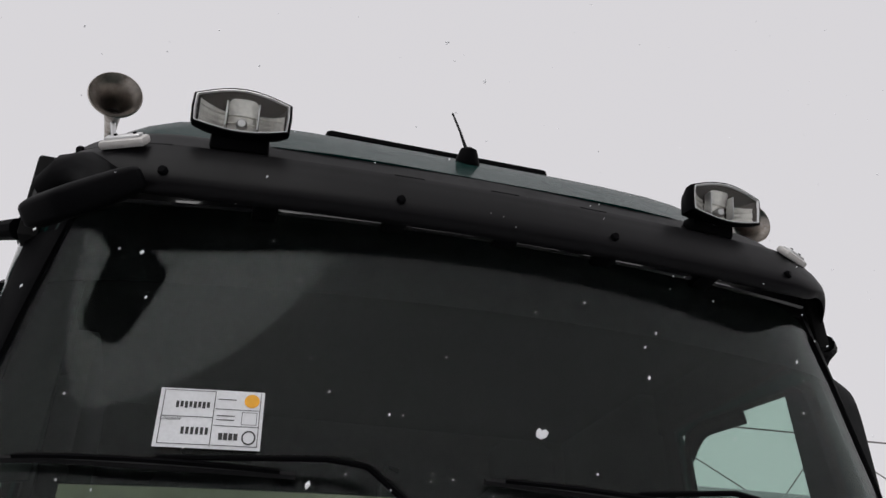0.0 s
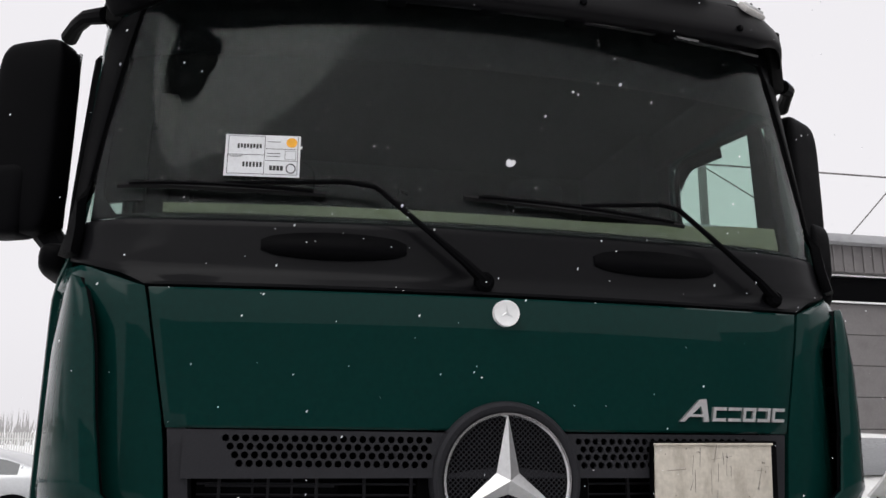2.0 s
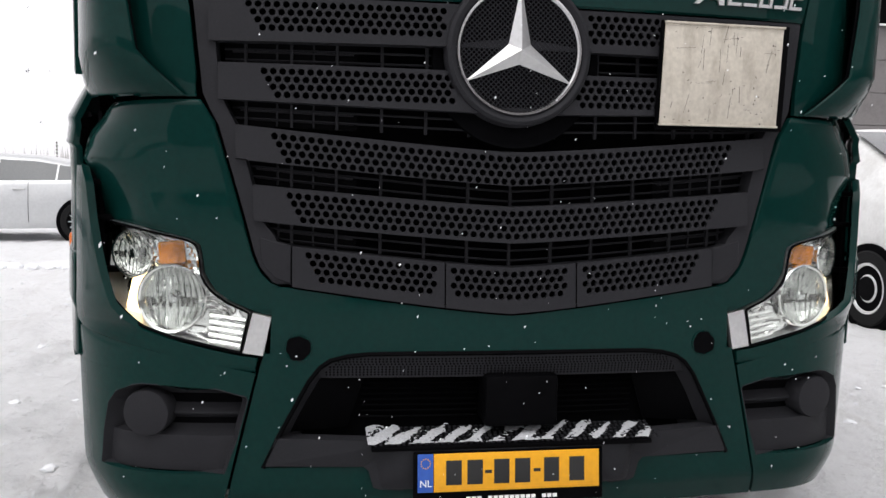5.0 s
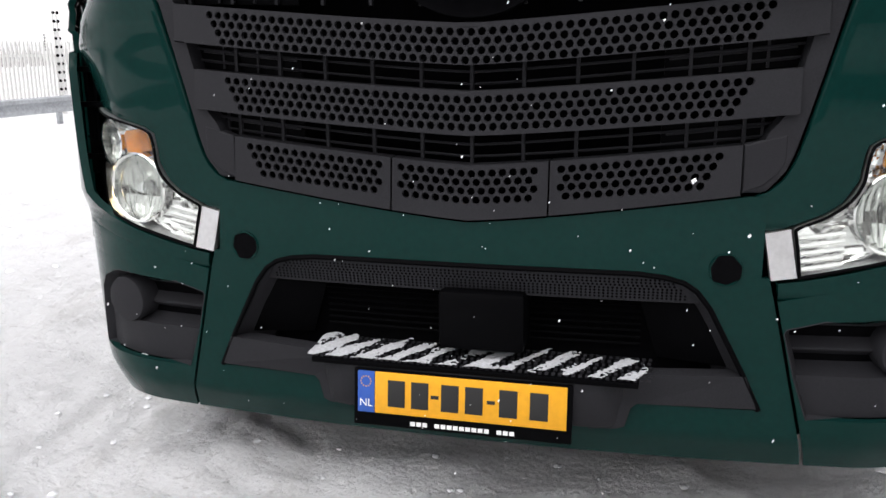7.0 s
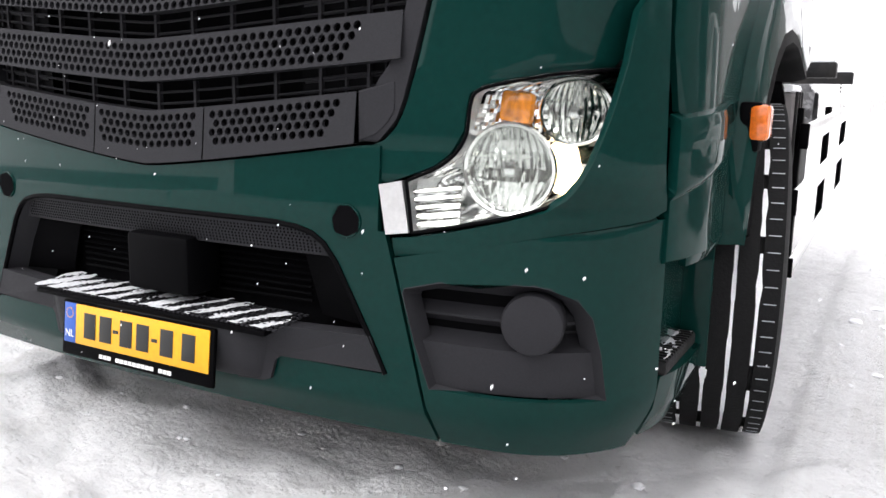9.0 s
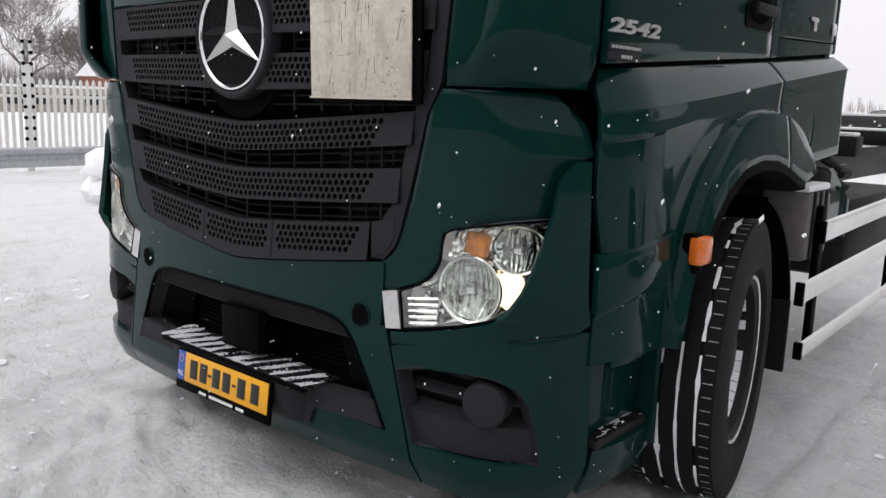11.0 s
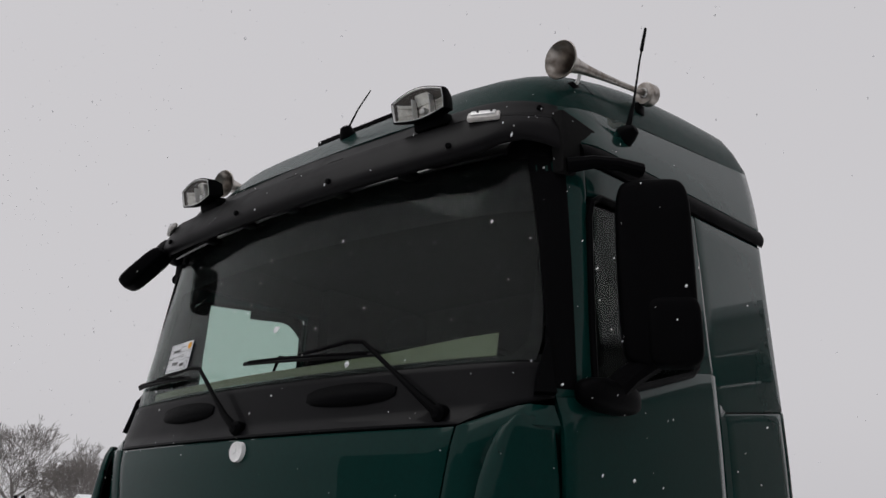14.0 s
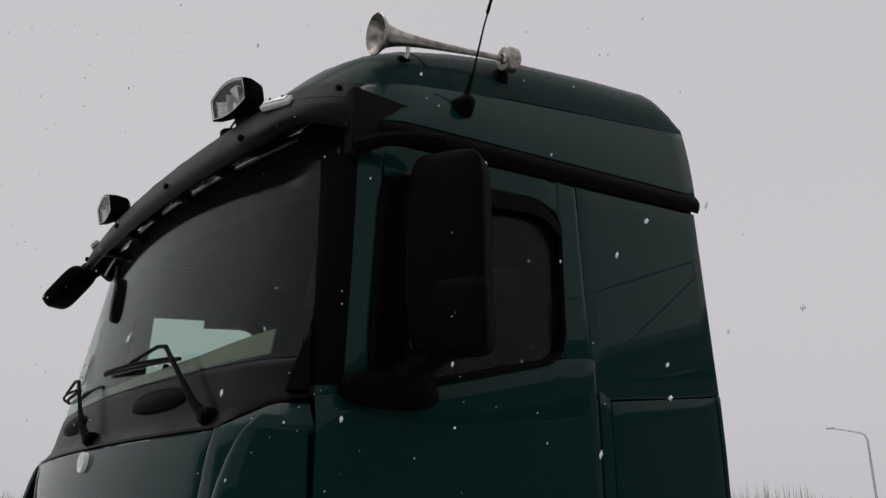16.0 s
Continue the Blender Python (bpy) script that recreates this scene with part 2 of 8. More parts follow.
YARD = snowfield("trodden_snow")
WHITEPAINT = material("white_paint", (0.74, 0.74, 0.73), 0.3, 0, 0.6, 30, 0.05, dirt=(0.45, 0.43, 0.40), dirt_scale=4, dirt_amount=0.45)
SILVERPAINT = material("silver_paint", (0.52, 0.53, 0.54), 0.3, 0.4, 0.6, 30, 0.05, dirt=(0.6, 0.6, 0.6), dirt_scale=3, dirt_amount=0.5)
GALV = material("galvanised_steel", (0.42, 0.44, 0.46), 0.5, 0.6, 0, 18, 0.15, dirt=(0.28, 0.29, 0.3), dirt_scale=3, dirt_amount=0.5)
FENCEWHITE = material("white_fence_paint", (0.72, 0.72, 0.70), 0.55, 0, 0, 40, 0.1)
BARK = material("bark", (0.17, 0.155, 0.145), 0.9, 0, 0, 30, 0.3, 0.5, 40)
TWIG = material("twig", (0.21, 0.195, 0.185), 0.9, 0, 0, 12, 0.3)
CLAD = material("grey_cladding", (0.16, 0.15, 0.148), 0.55, 0.1, 0, 25, 0.1, dirt=(0.12, 0.11, 0.11), dirt_scale=2, dirt_amount=0.5)
CLADLIGHT = material("light_cladding", (0.36, 0.36, 0.37), 0.5, 0.2, 0, 25, 0.08, dirt=(0.24, 0.24, 0.25), dirt_scale=2, dirt_amount=0.5)
FRAME = material("chassis_black", (0.010, 0.010, 0.011), 0.55, 0, 0, 60, 0.3, 0.2, 80, dirt=(0.045, 0.04, 0.036), dirt_scale=6, dirt_amount=0.5, specular=0.25)
BRICK = material("red_brick_wall", (0.28, 0.12, 0.09), 0.9, 0, 0, 20, 0.2)
# Pale grey: the haze of distance put into the woods' colour.
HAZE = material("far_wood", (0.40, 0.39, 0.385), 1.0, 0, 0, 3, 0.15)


# ---------------------------------------------------------------- mesh helpers
def part(name, bm, mat, parent=None, label="", smooth=True, angle=35, recalc=True):
    if recalc:
        bmesh.ops.recalc_face_normals(bm, faces=bm.faces)
    me = bpy.data.meshes.new(name)
    bm.to_mesh(me)
    bm.free()
    me.materials.append(mat)
    if smooth:
        me.polygons.foreach_set("use_smooth", [True] * len(me.polygons))
        me.set_sharp_from_angle(angle=radians(angle))
    ob = new(name, me)
    ob.parent = parent
    if label:
        ob["label"] = label
    return ob


def thing(name, label, category, group="", kind="", at=None):
    ob = new(name)
    ob.empty_display_size = 0.2
    if at is not None:
        ob.matrix_world = at
    return tagged(ob, label, category, group, kind)


def box(bm, cx, cy, cz, sx, sy, sz, bevel=0.0, m=None):
    """A box by centre and full sizes, edges rounded."""
    made = bmesh.ops.create_cube(bm, size=1.0)["verts"]
    for v in made:
        v.co = Vector((cx + v.co.x * sx, cy + v.co.y * sy, cz + v.co.z * sz))
    if bevel:
        edges = list({e for v in made for e in v.link_edges})
        out = bmesh.ops.bevel(bm, geom=edges, offset=bevel, segments=2, affect="EDGES", profile=0.5)
        made = list({v for f in out["faces"] for v in f.verts} | {v for v in made if v.is_valid})
    if m is not None:
        bmesh.ops.transform(bm, matrix=m, verts=made)
    return bm


def tube(bm, path, radius, n=8, caps=True):
    """A round bar along points; radius: a number or one for each point."""
    pts = [Vector(p) for p in path]
    rad = [radius] * len(pts) if isinstance(radius, (int, float)) else list(radius)
    rings = []
    up = None
    for i, p in enumerate(pts):
        d = (pts[min(i + 1, len(pts) - 1)] - pts[max(i - 1, 0)]).normalized()
        if up is None:
            up = Vector((0, 0, 1)) if abs(d.z) < 0.9 else Vector((1, 0, 0))
        a = d.cross(up).normalized()
        b = a.cross(d).normalized()
        up = b
        rings.append([bm.verts.new(p + rad[i] * (math.cos(2 * math.pi * k / n) * a + math.sin(2 * math.pi * k / n) * b)) for k in range(n)])
    for r0, r1 in zip(rings, rings[1:]):
        for k in range(n):
            bm.faces.new((r0[k], r0[(k + 1) % n], r1[(k + 1) % n], r1[k]))
    if caps:
        bm.faces.new(rings[0])
        bm.faces.new(rings[-1])
    return bm


def lathe(bm, profile, m, n=32, closed=False):
    """Turns (radius, height) points round the z axis of m."""
    rings = []
    for r, h in profile:
        if r < 1e-6:
            rings.append([bm.verts.new(m @ Vector((0, 0, h)))])
        else:
            rings.append([bm.verts.new(m @ Vector((r * math.cos(2 * math.pi * k / n), r * math.sin(2 * math.pi * k / n), h))) for k in range(n)])
    pairs = list(zip(rings, rings[1:])) + ([(rings[-1], rings[0])] if closed else [])
    for a, b in pairs:
        for k in range(n):
            q = [a[k % len(a)], a[(k + 1) % n % len(a)], b[(k + 1) % n % len(b)], b[k % len(b)]]
            q = list(dict.fromkeys(q))
            if len(q) > 2:
                bm.faces.new(q)
    return bm


def sheet(bm, rows, thick, roll=0.0, centre=(0, 1.2)):
    """A skin of some thickness over a grid of points; roll: how far its rim is rounded back."""
    P = [[Vector(p) for p in row] for row in rows]
    nr, nc = len(P), len(P[0])
    N = []
    for i in range(nr):
        line = []
        for j in range(nc):
            a = P[min(i + 1, nr - 1)][j] - P[max(i - 1, 0)][j]
            b = P[i][min(j + 1, nc - 1)] - P[i][max(j - 1, 0)]
            q = a.cross(b)
            if q.length < 1e-9:
                q = Vector((0, -1, 0))
            q.normalize()
            line.append(q)
        N.append(line)
    mid, nm = P[nr // 2][nc // 2], N[nr // 2][nc // 2]
    if nm.dot(mid - Vector((centre[0], centre[1], mid.z))) < 0:
        N = [[-q for q in line] for line in N]
    front = [[bm.verts.new(P[i][j] - N[i][j] * (roll if i in (0, nr - 1) or j in (0, nc - 1) else 0.0)) for j in range(nc)] for i in range(nr)]
    back = [[bm.verts.new(P[i][j] - N[i][j] * thick) for j in range(nc)] for i in range(nr)]
    for i in range(nr - 1):
        for j in range(nc - 1):
            bm.faces.new((front[i][j], front[i][j + 1], front[i + 1][j + 1], front[i + 1][j]))
            bm.faces.new((back[i][j], back[i + 1][j], back[i + 1][j + 1], back[i][j + 1]))
    rim = [(0, j) for j in range(nc)] + [(i, nc - 1) for i in range(1, nr)] + [(nr - 1, j) for j in range(nc - 2, -1, -1)] + [(i, 0) for i in range(nr - 2, 0, -1)]
    for (a, b), (c, d) in zip(rim, rim[1:] + rim[:1]):
        bm.faces.new((front[a][b], back[a][b], back[c][d], front[c][d]))
    return bm


def steps(n, edge=0.02):
    """0 to 1 in n steps, with a narrow step at either end for a rolled rim."""
    return [0.0, edge] + [edge + (1 - 2 * edge) * k / n for k in range(1, n)] + [1 - edge, 1.0]


def lerp(z, table):
    return float(np.interp(z, [a for a, _ in table], [b for _, b in table]))


def far_side(x, z):
    """The other flank; its headlight sits a little closer to the middle."""
    return -x + lerp(x, [(0.6, 0.0), (0.8, 0.012), (1.1, 0.012), (1.2, 0.0)]) * lerp(z, [(0.80, 0.0), (0.95, 1.0), (1.2, 1.0), (1.45, 0.0)])


def mirrored(bm):
    for v in bm.verts:
        v.co.x = far_side(v.co.x, v.co.z)
    return bm


def chaikin(loop, rounds=2):
    """Rounds the corners of a closed outline."""
    for _ in range(rounds):
        out = []
        for (a, b), (c, d) in zip(loop, loop[1:] + loop[:1]):
            out += [(0.8 * a + 0.2 * c, 0.8 * b + 0.2 * d), (0.2 * a + 0.8 * c, 0.2 * b + 0.8 * d)]
        loop = out
    return loop


def polygon(bm, outline, front, depth):
    """A plate with that outline (a, b); front maps (a, b, offset) to a place."""
    f = [bm.verts.new(front(a, b, 0.0)) for a, b in outline]
    k = [bm.verts.new(front(a, b, -depth)) for a, b in outline]
    bm.faces.new(f)
    bm.faces.new(k[::-1])
    for i in range(len(f)):
        j = (i + 1) % len(f)
        bm.faces.new((f[i], k[i], k[j], f[j]))
    return bm


def lettering(body, size, m, depth=0.001, bold=0.0):
    cu = bpy.data.curves.new("letters", "FONT")
    cu.body, cu.size, cu.extrude, cu.offset = body, size, depth, bold
    cu.align_x, cu.align_y = "CENTER", "CENTER"
    ob = bpy.data.objects.new("letters", cu)
    scene.collection.objects.link(ob)
    me = bpy.data.meshes.new_from_object(ob.evaluated_get(bpy.context.evaluated_depsgraph_get()))
    bpy.data.objects.remove(ob)
    bm = bmesh.new()
    bm.from_mesh(me)
    bpy.data.meshes.remove(me)
    bmesh.ops.transform(bm, matrix=m, verts=bm.verts)
    return bm


# ---------------------------------------------------------------- the truck: shape of the cab
YC = [(0.34, 0.014), (0.44, -0.036), (0.85, -0.043), (1.0, -0.035), (2.1, -0.04), (2.18, -0.03), (2.22, 0.0), (3.2, 0.13)]
KB = [(0.4, 0.052), (2.17, 0.058), (2.4, 0.075), (3.2, 0.105)]
XS = [(0.34, 1.215), (0.48, 1.268), (0.9, 1.290), (1.36, 1.272), (1.44, 1.245), (1.50, 1.185), (1.54, 1.145), (1.6, 1.232), (2.2, 1.235), (3.3, 1.213)]
RC = [(0.34, 0.24), (1.34, 0.21), (1.54, 0.30), (1.6, 0.22), (2.17, 0.24), (2.3, 0.30), (3.3, 0.30)]


def outline(z):
    yc, k, xs, r = lerp(z, YC), lerp(z, KB), lerp(z, XS), lerp(z, RC)
    x1 = xs - r
    y1 = yc + k * (x1 / 0.9) ** 2
    slope = 2 * k * x1 / 0.81
    return yc, k, xs, r, x1, y1, slope


def skin(s, z, off=0.0):
    """The cab's surface: s runs along the front from the middle, round the corner and back along the side; off: metres outwards."""
    yc, k, xs, r, x1, y1, slope = outline(z)
    a = abs(s)
    arc = 1.34 * r
    if a <= x1:
        x, y = a, yc + k * (a / 0.9) ** 2
        tx, ty = 1.0, 2 * k * a / 0.81
    elif a <= x1 + arc:
        t = (a - x1) / arc
        px, py = xs, y1 + slope * r
        qx, qy = xs, y1 + 1.05 * r
        x = (1 - t) ** 2 * x1 + 2 * t * (1 - t) * px + t * t * qx
        y = (1 - t) ** 2 * y1 + 2 * t * (1 - t) * py + t * t * qy
        tx = 2 * (1 - t) * (px - x1) + 2 * t * (qx - px)
        ty = 2 * (1 - t) * (py - y1) + 2 * t * (qy - py)
    else:
        x, y = xs, y1 + 1.05 * r + (a - x1 - arc)
        tx, ty = 0.0, 1.0
    w = 0.135 * lerp(z, [(1.48, 1.0), (1.60, 0.0)])
    if x > 0.9 and w > 0:  # below the air blades the corners sweep back further
        q = (x - 0.9) / 0.34
        y, ty = y + w * q * q, ty + tx * 2 * w * q / 0.34
    d = math.hypot(tx, ty)
    x, y = x + off * ty / d, y - off * tx / d
    return Vector((x if s >= 0 else far_side(x, z), y, z))


def s_of_y(y, z):
    lo, hi = 0.3, 4.0
    for _ in range(40):
        mid = (lo + hi) / 2
        if skin(mid, z).y < y:
            lo = mid
        else:
            hi = mid
    return lo


def recess(s, z):
    """How far the headlight and the panel over it fall back behind the air vane."""
    return 0.072 * min(1.0, max(0.0, (abs(s) - 1.0) / 0.15)) ** 1.5 * lerp(z, [(0.88, 0.0), (0.96, 1.0), (1.22, 1.0), (1.36, 0.0)])


def proud(s, z):
    """How far the air vane's front edge stands out before the headlight."""
    return -0.055 * min(1.0, max(0.0, 1 - (abs(s) - 1.08) / 0.17)) * lerp(z, [(0.90, 0.0), (0.97, 1.0), (1.34, 1.0), (1.352, 0.7)])


def panel(bm, zs, left, right, nu=16, off=0.0, thick=0.02, roll=0.004, mirror=False, deep=None):
    """A panel on the cab's surface between two edges s(z), over the heights zs."""
    us = steps(nu, 0.012)
    rows = []
    for i, z in enumerate(zs):
        a, b = left(z), right(z)
        o = off(z) if callable(off) else off
        rows.append([skin(a + (b - a) * u, z, o) + Vector((0, deep(a + (b - a) * u, z) if deep else 0.0, 0)) for u in us])
    sheet(bm, rows, thick, roll)
    return mirrored(bm) if mirror else bm


def heights(a, b, n, edge=0.006):
    return [a, a + edge] + [a + edge + (b - a - 2 * edge) * k / n for k in range(1, n)] + [b - edge, b]


def table(*pairs):
    return lambda z: lerp(z, pairs)


def neg(f):
    return lambda z: -f(z)


truck = thing("truck", "dark green lorry with black grille and sun visor on snow", "truck")
SIDES = (1, -1)


def both(name, build, mat, label="", parent=None, **kw):
    """A part on either flank, built for +x and mirrored."""
    made = []
    for sgn in SIDES:
        bm = bmesh.new()
        build(bm)
        if sgn < 0:
            mirrored(bm)
        made.append(part(name, bm, mat, parent or truck, label, **kw))
    return made


# hood: the painted front flap under the windscreen
bm = bmesh.new()
hood_edge = table((1.806, 0.880), (2.17, 0.952))
panel(bm, heights(1.806, 2.168, 10), neg(hood_edge), hood_edge, 40, roll=0.005)
hood = part("hood", bm, PAINT, truck, "dark green painted front flap")

# round badge on the hood
bm = bmesh.new()
face = Matrix.Translation((0, -0.043, 2.122)) @ Euler((radians(90), 0, 0)).to_matrix().to_4x4()
lathe(bm, [(0, 0.010), (0.028, 0.010), (0.031, 0.012), (0.036, 0.012), (0.037, 0.008), (0.037, -0.01), (0, -0.01)], face, 40)
badge = part("badge", bm, WHITE, hood, "small round white badge")
bm = bmesh.new()
for k in range(3):
    a = math.pi / 2 + k * 2 * math.pi / 3
    d = Vector((math.cos(a), 0, math.sin(a)))
    e = Vector((-math.sin(a), 0, math.cos(a)))
    c = Vector((0, -0.0535, 2.122))
    v = [bm.verts.new(c + p) for p in (d * 0.024, e * 0.004, -e * 0.004, Vector((0, -0.002, 0)))]
    bm.faces.new((v[0], v[1], v[3]))
    bm.faces.new((v[0], v[3], v[2]))
part("badge_star", bm, SATIN, hood)

# cowl: black panel between hood and glass
bm = bmesh.new()


def cowl_edge(z):
    return lerp(z, [(2.178, 0.965), (2.215, 1.02), (2.245, 1.12), (2.26, 1.20), (2.372, 1.185)])


panel(bm, [2.178, 2.184, 2.20, 2.215, 2.23, 2.245, 2.26, 2.29, 2.32, 2.35, 2.366, 2.372], neg(cowl_edge), cowl_edge, 44, off=-0.004, roll=0.004)
cowl = part("cowl", bm, GLOSSBLACK, truck, "black plastic cowl below the windscreen")
for x0 in (-0.47, 0.49):  # air scoops in the cowl
    bm = bmesh.new()
    rows = []
    for i in range(9):
        v = i / 8
        row = []
        for j in range(15):
            u = j / 14
            w = math.sin(math.pi * u) ** 0.7 * math.sin(math.pi * v) ** 0.7
            row.append(skin(x0 - 0.20 + 0.40 * u, 2.300 + (v - 0.5) * 0.080 * (0.35 + 0.65 * math.sin(math.pi * u) ** 0.5), 0.001 + 0.034 * w * (1 - 0.55 * v)))
        rows.append(row)
    sheet(bm, rows, 0.004, 0)
    part("air_scoop", bm, BLACK, cowl)

# windscreen
glass_edge = table((2.38, 1.125), (2.42, 1.135), (3.0, 1.125), (3.12, 1.10))
bm = bmesh.new()
panel(bm, heights(2.376, 3.13, 14), neg(glass_edge), glass_edge, 40, off=-0.006, thick=0.006, roll=0.0)
windscreen = part("windscreen", bm, GLASS, truck, "dark windscreen beaded with melted snow")
windscreen.visible_shadow = False
# black printed border along the top and the sides of the glass
bm = bmesh.new()
panel(bm, heights(2.908, 3.135, 8), neg(glass_edge), glass_edge, 40, off=-0.014, thick=0.003, roll=0)
part("border", bm, VOID, windscreen, "black printed edge of the glass")
for sgn in SIDES:
    bm = bmesh.new()
    rows = []
    for z in heights(2.376, 3.0, 10):
        a = glass_edge(z)
        w = 0.035 + 0.06 * math.exp(-(z - 2.376) / 0.03)
        rows.append([skin(sgn * (a - w * k / 3), z, -0.014) for k in range(4)])
    sheet(bm, rows, 0.003)
    part("border", bm, VOID, windscreen)

# A pillars
def pillar(bm):
    rows = []
    for z in heights(2.262, 3.2, 12):
        a = glass_edge(max(z, 2.38)) + 0.006
        b = s_of_y(lerp(z, [(2.26, 0.222), (3.11, 0.283), (3.2, 0.29)]), z) - 0.006
        rows.append([skin(a + (b - a) * u, z, 0.0) for u in steps(6, 0.05)])
    sheet(bm, rows, 0.03, 0.005)


both("pillar", pillar, BLACK, "black windscreen pillar")


def pillar_edge(bm):
    """Black strip that carries the pillar on over the door's front edge."""
    rows = []
    for z in heights(2.29, 3.06, 12):
        y = lerp(z, [(2.26, 0.222), (3.11, 0.283)])
        a, b = s_of_y(y - 0.004, z), s_of_y(y + 0.082, z)
        rows.append([skin(a + (b - a) * u, z, 0.005) for u in steps(5, 0.05)])
    sheet(bm, rows, 0.004, 0.002)


both("pillar_edge", pillar_edge, BLACK, "black strip along the door edge")


# upper corner: inner panel, air blade and struts
def corner_inner(bm):
    rows = []
    for z in heights(1.535, 2.235, 12):
        xe = lerp(z, [(1.53, 0.862), (1.806, 0.887), (2.17, 0.960), (2.2, 0.985), (2.215, 1.03), (2.235, 1.12)])
        a = skin(xe, z)
        mixz = min(1.0, max(0.0, (z - 2.08) / 0.10))
        end = s_of_y(0.213, z)
        tail = [(1.035, 0.050), (1.075, 0.085), (1.10, 0.14), (1.125, 0.22), (1.16, 0.30)]
        stop = max(1.02, xe)
        pts = [skin(xe + (stop - xe) * k / 5, z) if xe < 1.0 else skin(xe + 0.002 * k, z) for k in range(5)]
        for k, (x, y) in enumerate(tail):
            q = skin(stop + 0.015 + (end - stop - 0.015) * (k + 1) / 5, z)
            pts.append(Vector((x, y, z)).lerp(q, mixz))
        rows.append(pts)
    sheet(bm, rows, 0.02, 0.004)


both("corner_panel", corner_inner, PAINT, "dark green corner panel")


def blade_rows(inset=0.0):
    """A thin blade that stands off the corner; its foot is drawn in to the grille's edge."""
    rows = []
    for z in heights(1.535, 2.20, 18):
        x0 = lerp(z, [(1.535, 0.890), (1.545, 0.905), (1.60, 0.965), (1.65, 1.010), (1.83, 1.040), (2.0, 1.062), (2.10, 1.085), (2.16, 1.106), (2.20, 1.135)])
        y0 = lerp(z, [(1.535, 0.006), (1.60, -0.020), (1.65, -0.030), (1.83, -0.015), (2.0, 0.010), (2.10, 0.035), (2.16, 0.060), (2.20, 0.095)])
        xe = lerp(z, [(1.535, 1.185), (1.60, 1.208), (1.65, 1.215), (2.0, 1.215), (2.16, 1.205), (2.20, 1.20)])
        yb = lerp(z, [(1.535, 0.045), (1.65, 0.0), (2.0, 0.0), (2.20, 0.04)])
        p0, p1, p2, p3 = Vector((x0, y0)), Vector((x0 + 0.45 * (xe - x0), y0 - 0.030)), Vector((xe - 0.045, 0.060 + yb)), Vector((xe, 0.212))
        row = []
        for u in steps(12, 0.02):
            q = (1 - u) ** 3 * p0 + 3 * u * (1 - u) ** 2 * p1 + 3 * u * u * (1 - u) * p2 + u ** 3 * p3
            row.append(Vector((q.x - inset * 0.5, q.y + inset, z)))
        rows.append(row)
    return rows


def blade(bm):
    sheet(bm, blade_rows(), 0.012, 0.004)


blades = both("air_blade", blade, PAINT, "curved green air deflector on the cab corner")
for ob, sgn in zip(blades, SIDES):
    bm = bmesh.new()
    sheet(bm, [[(sgn * p.x, p.y, p.z) for p in row[1:]] for row in blade_rows(0.016)[1:-1]], 0.004)
    part("lining", bm, BLACK, ob, "black inner face of the blade")
    for z in (1.66, 1.80, 1.94, 2.08):
        bm = bmesh.new()
        box(bm, sgn * 1.105, 0.075, z, 0.045, 0.09, 0.022, 0.005)
        part("strut", bm, BLACK, ob)


# ---------------------------------------------------------------- side of the cab
def flank(bm, ys, low, high, nv=10, off=0.0, thick=0.02, roll=0.004):
    """A panel on the cab's side over y, between two heights."""
    rows = []
    for y in ys:
        a, b = low(y), high(y)
        row = []
        for v in steps(nv, 0.015):
            z = a + (b - a) * v
            o = off(y, v) if callable(off) else off
            row.append(skin(s_of_y(y, z), z, o))
        rows.append(row)
    sheet(bm, rows, thick, roll)
    return bm


def ygrid(a, b, n):
    return [a, a + 0.006] + [a + 0.006 + (b - a - 0.012) * k / n for k in range(1, n)] + [b - 0.006, b]


sill = table((0.14, 1.592), (1.40, 1.682), (2.17, 1.745))
strip_low = table((0.3, 3.10), (2.15, 3.262))
strip_top = table((0.3, 3.182), (2.15, 3.345))
win_top = table((0.40, 2.985), (0.46, 2.99), (1.10, 3.055), (1.24, 3.03))
W0, W1 = 0.385, 1.225


def front_y(z):
    return lerp(z, [(1.59, 0.232), (2.26, 0.226), (3.11, 0.287), (3.2, 0.295)])


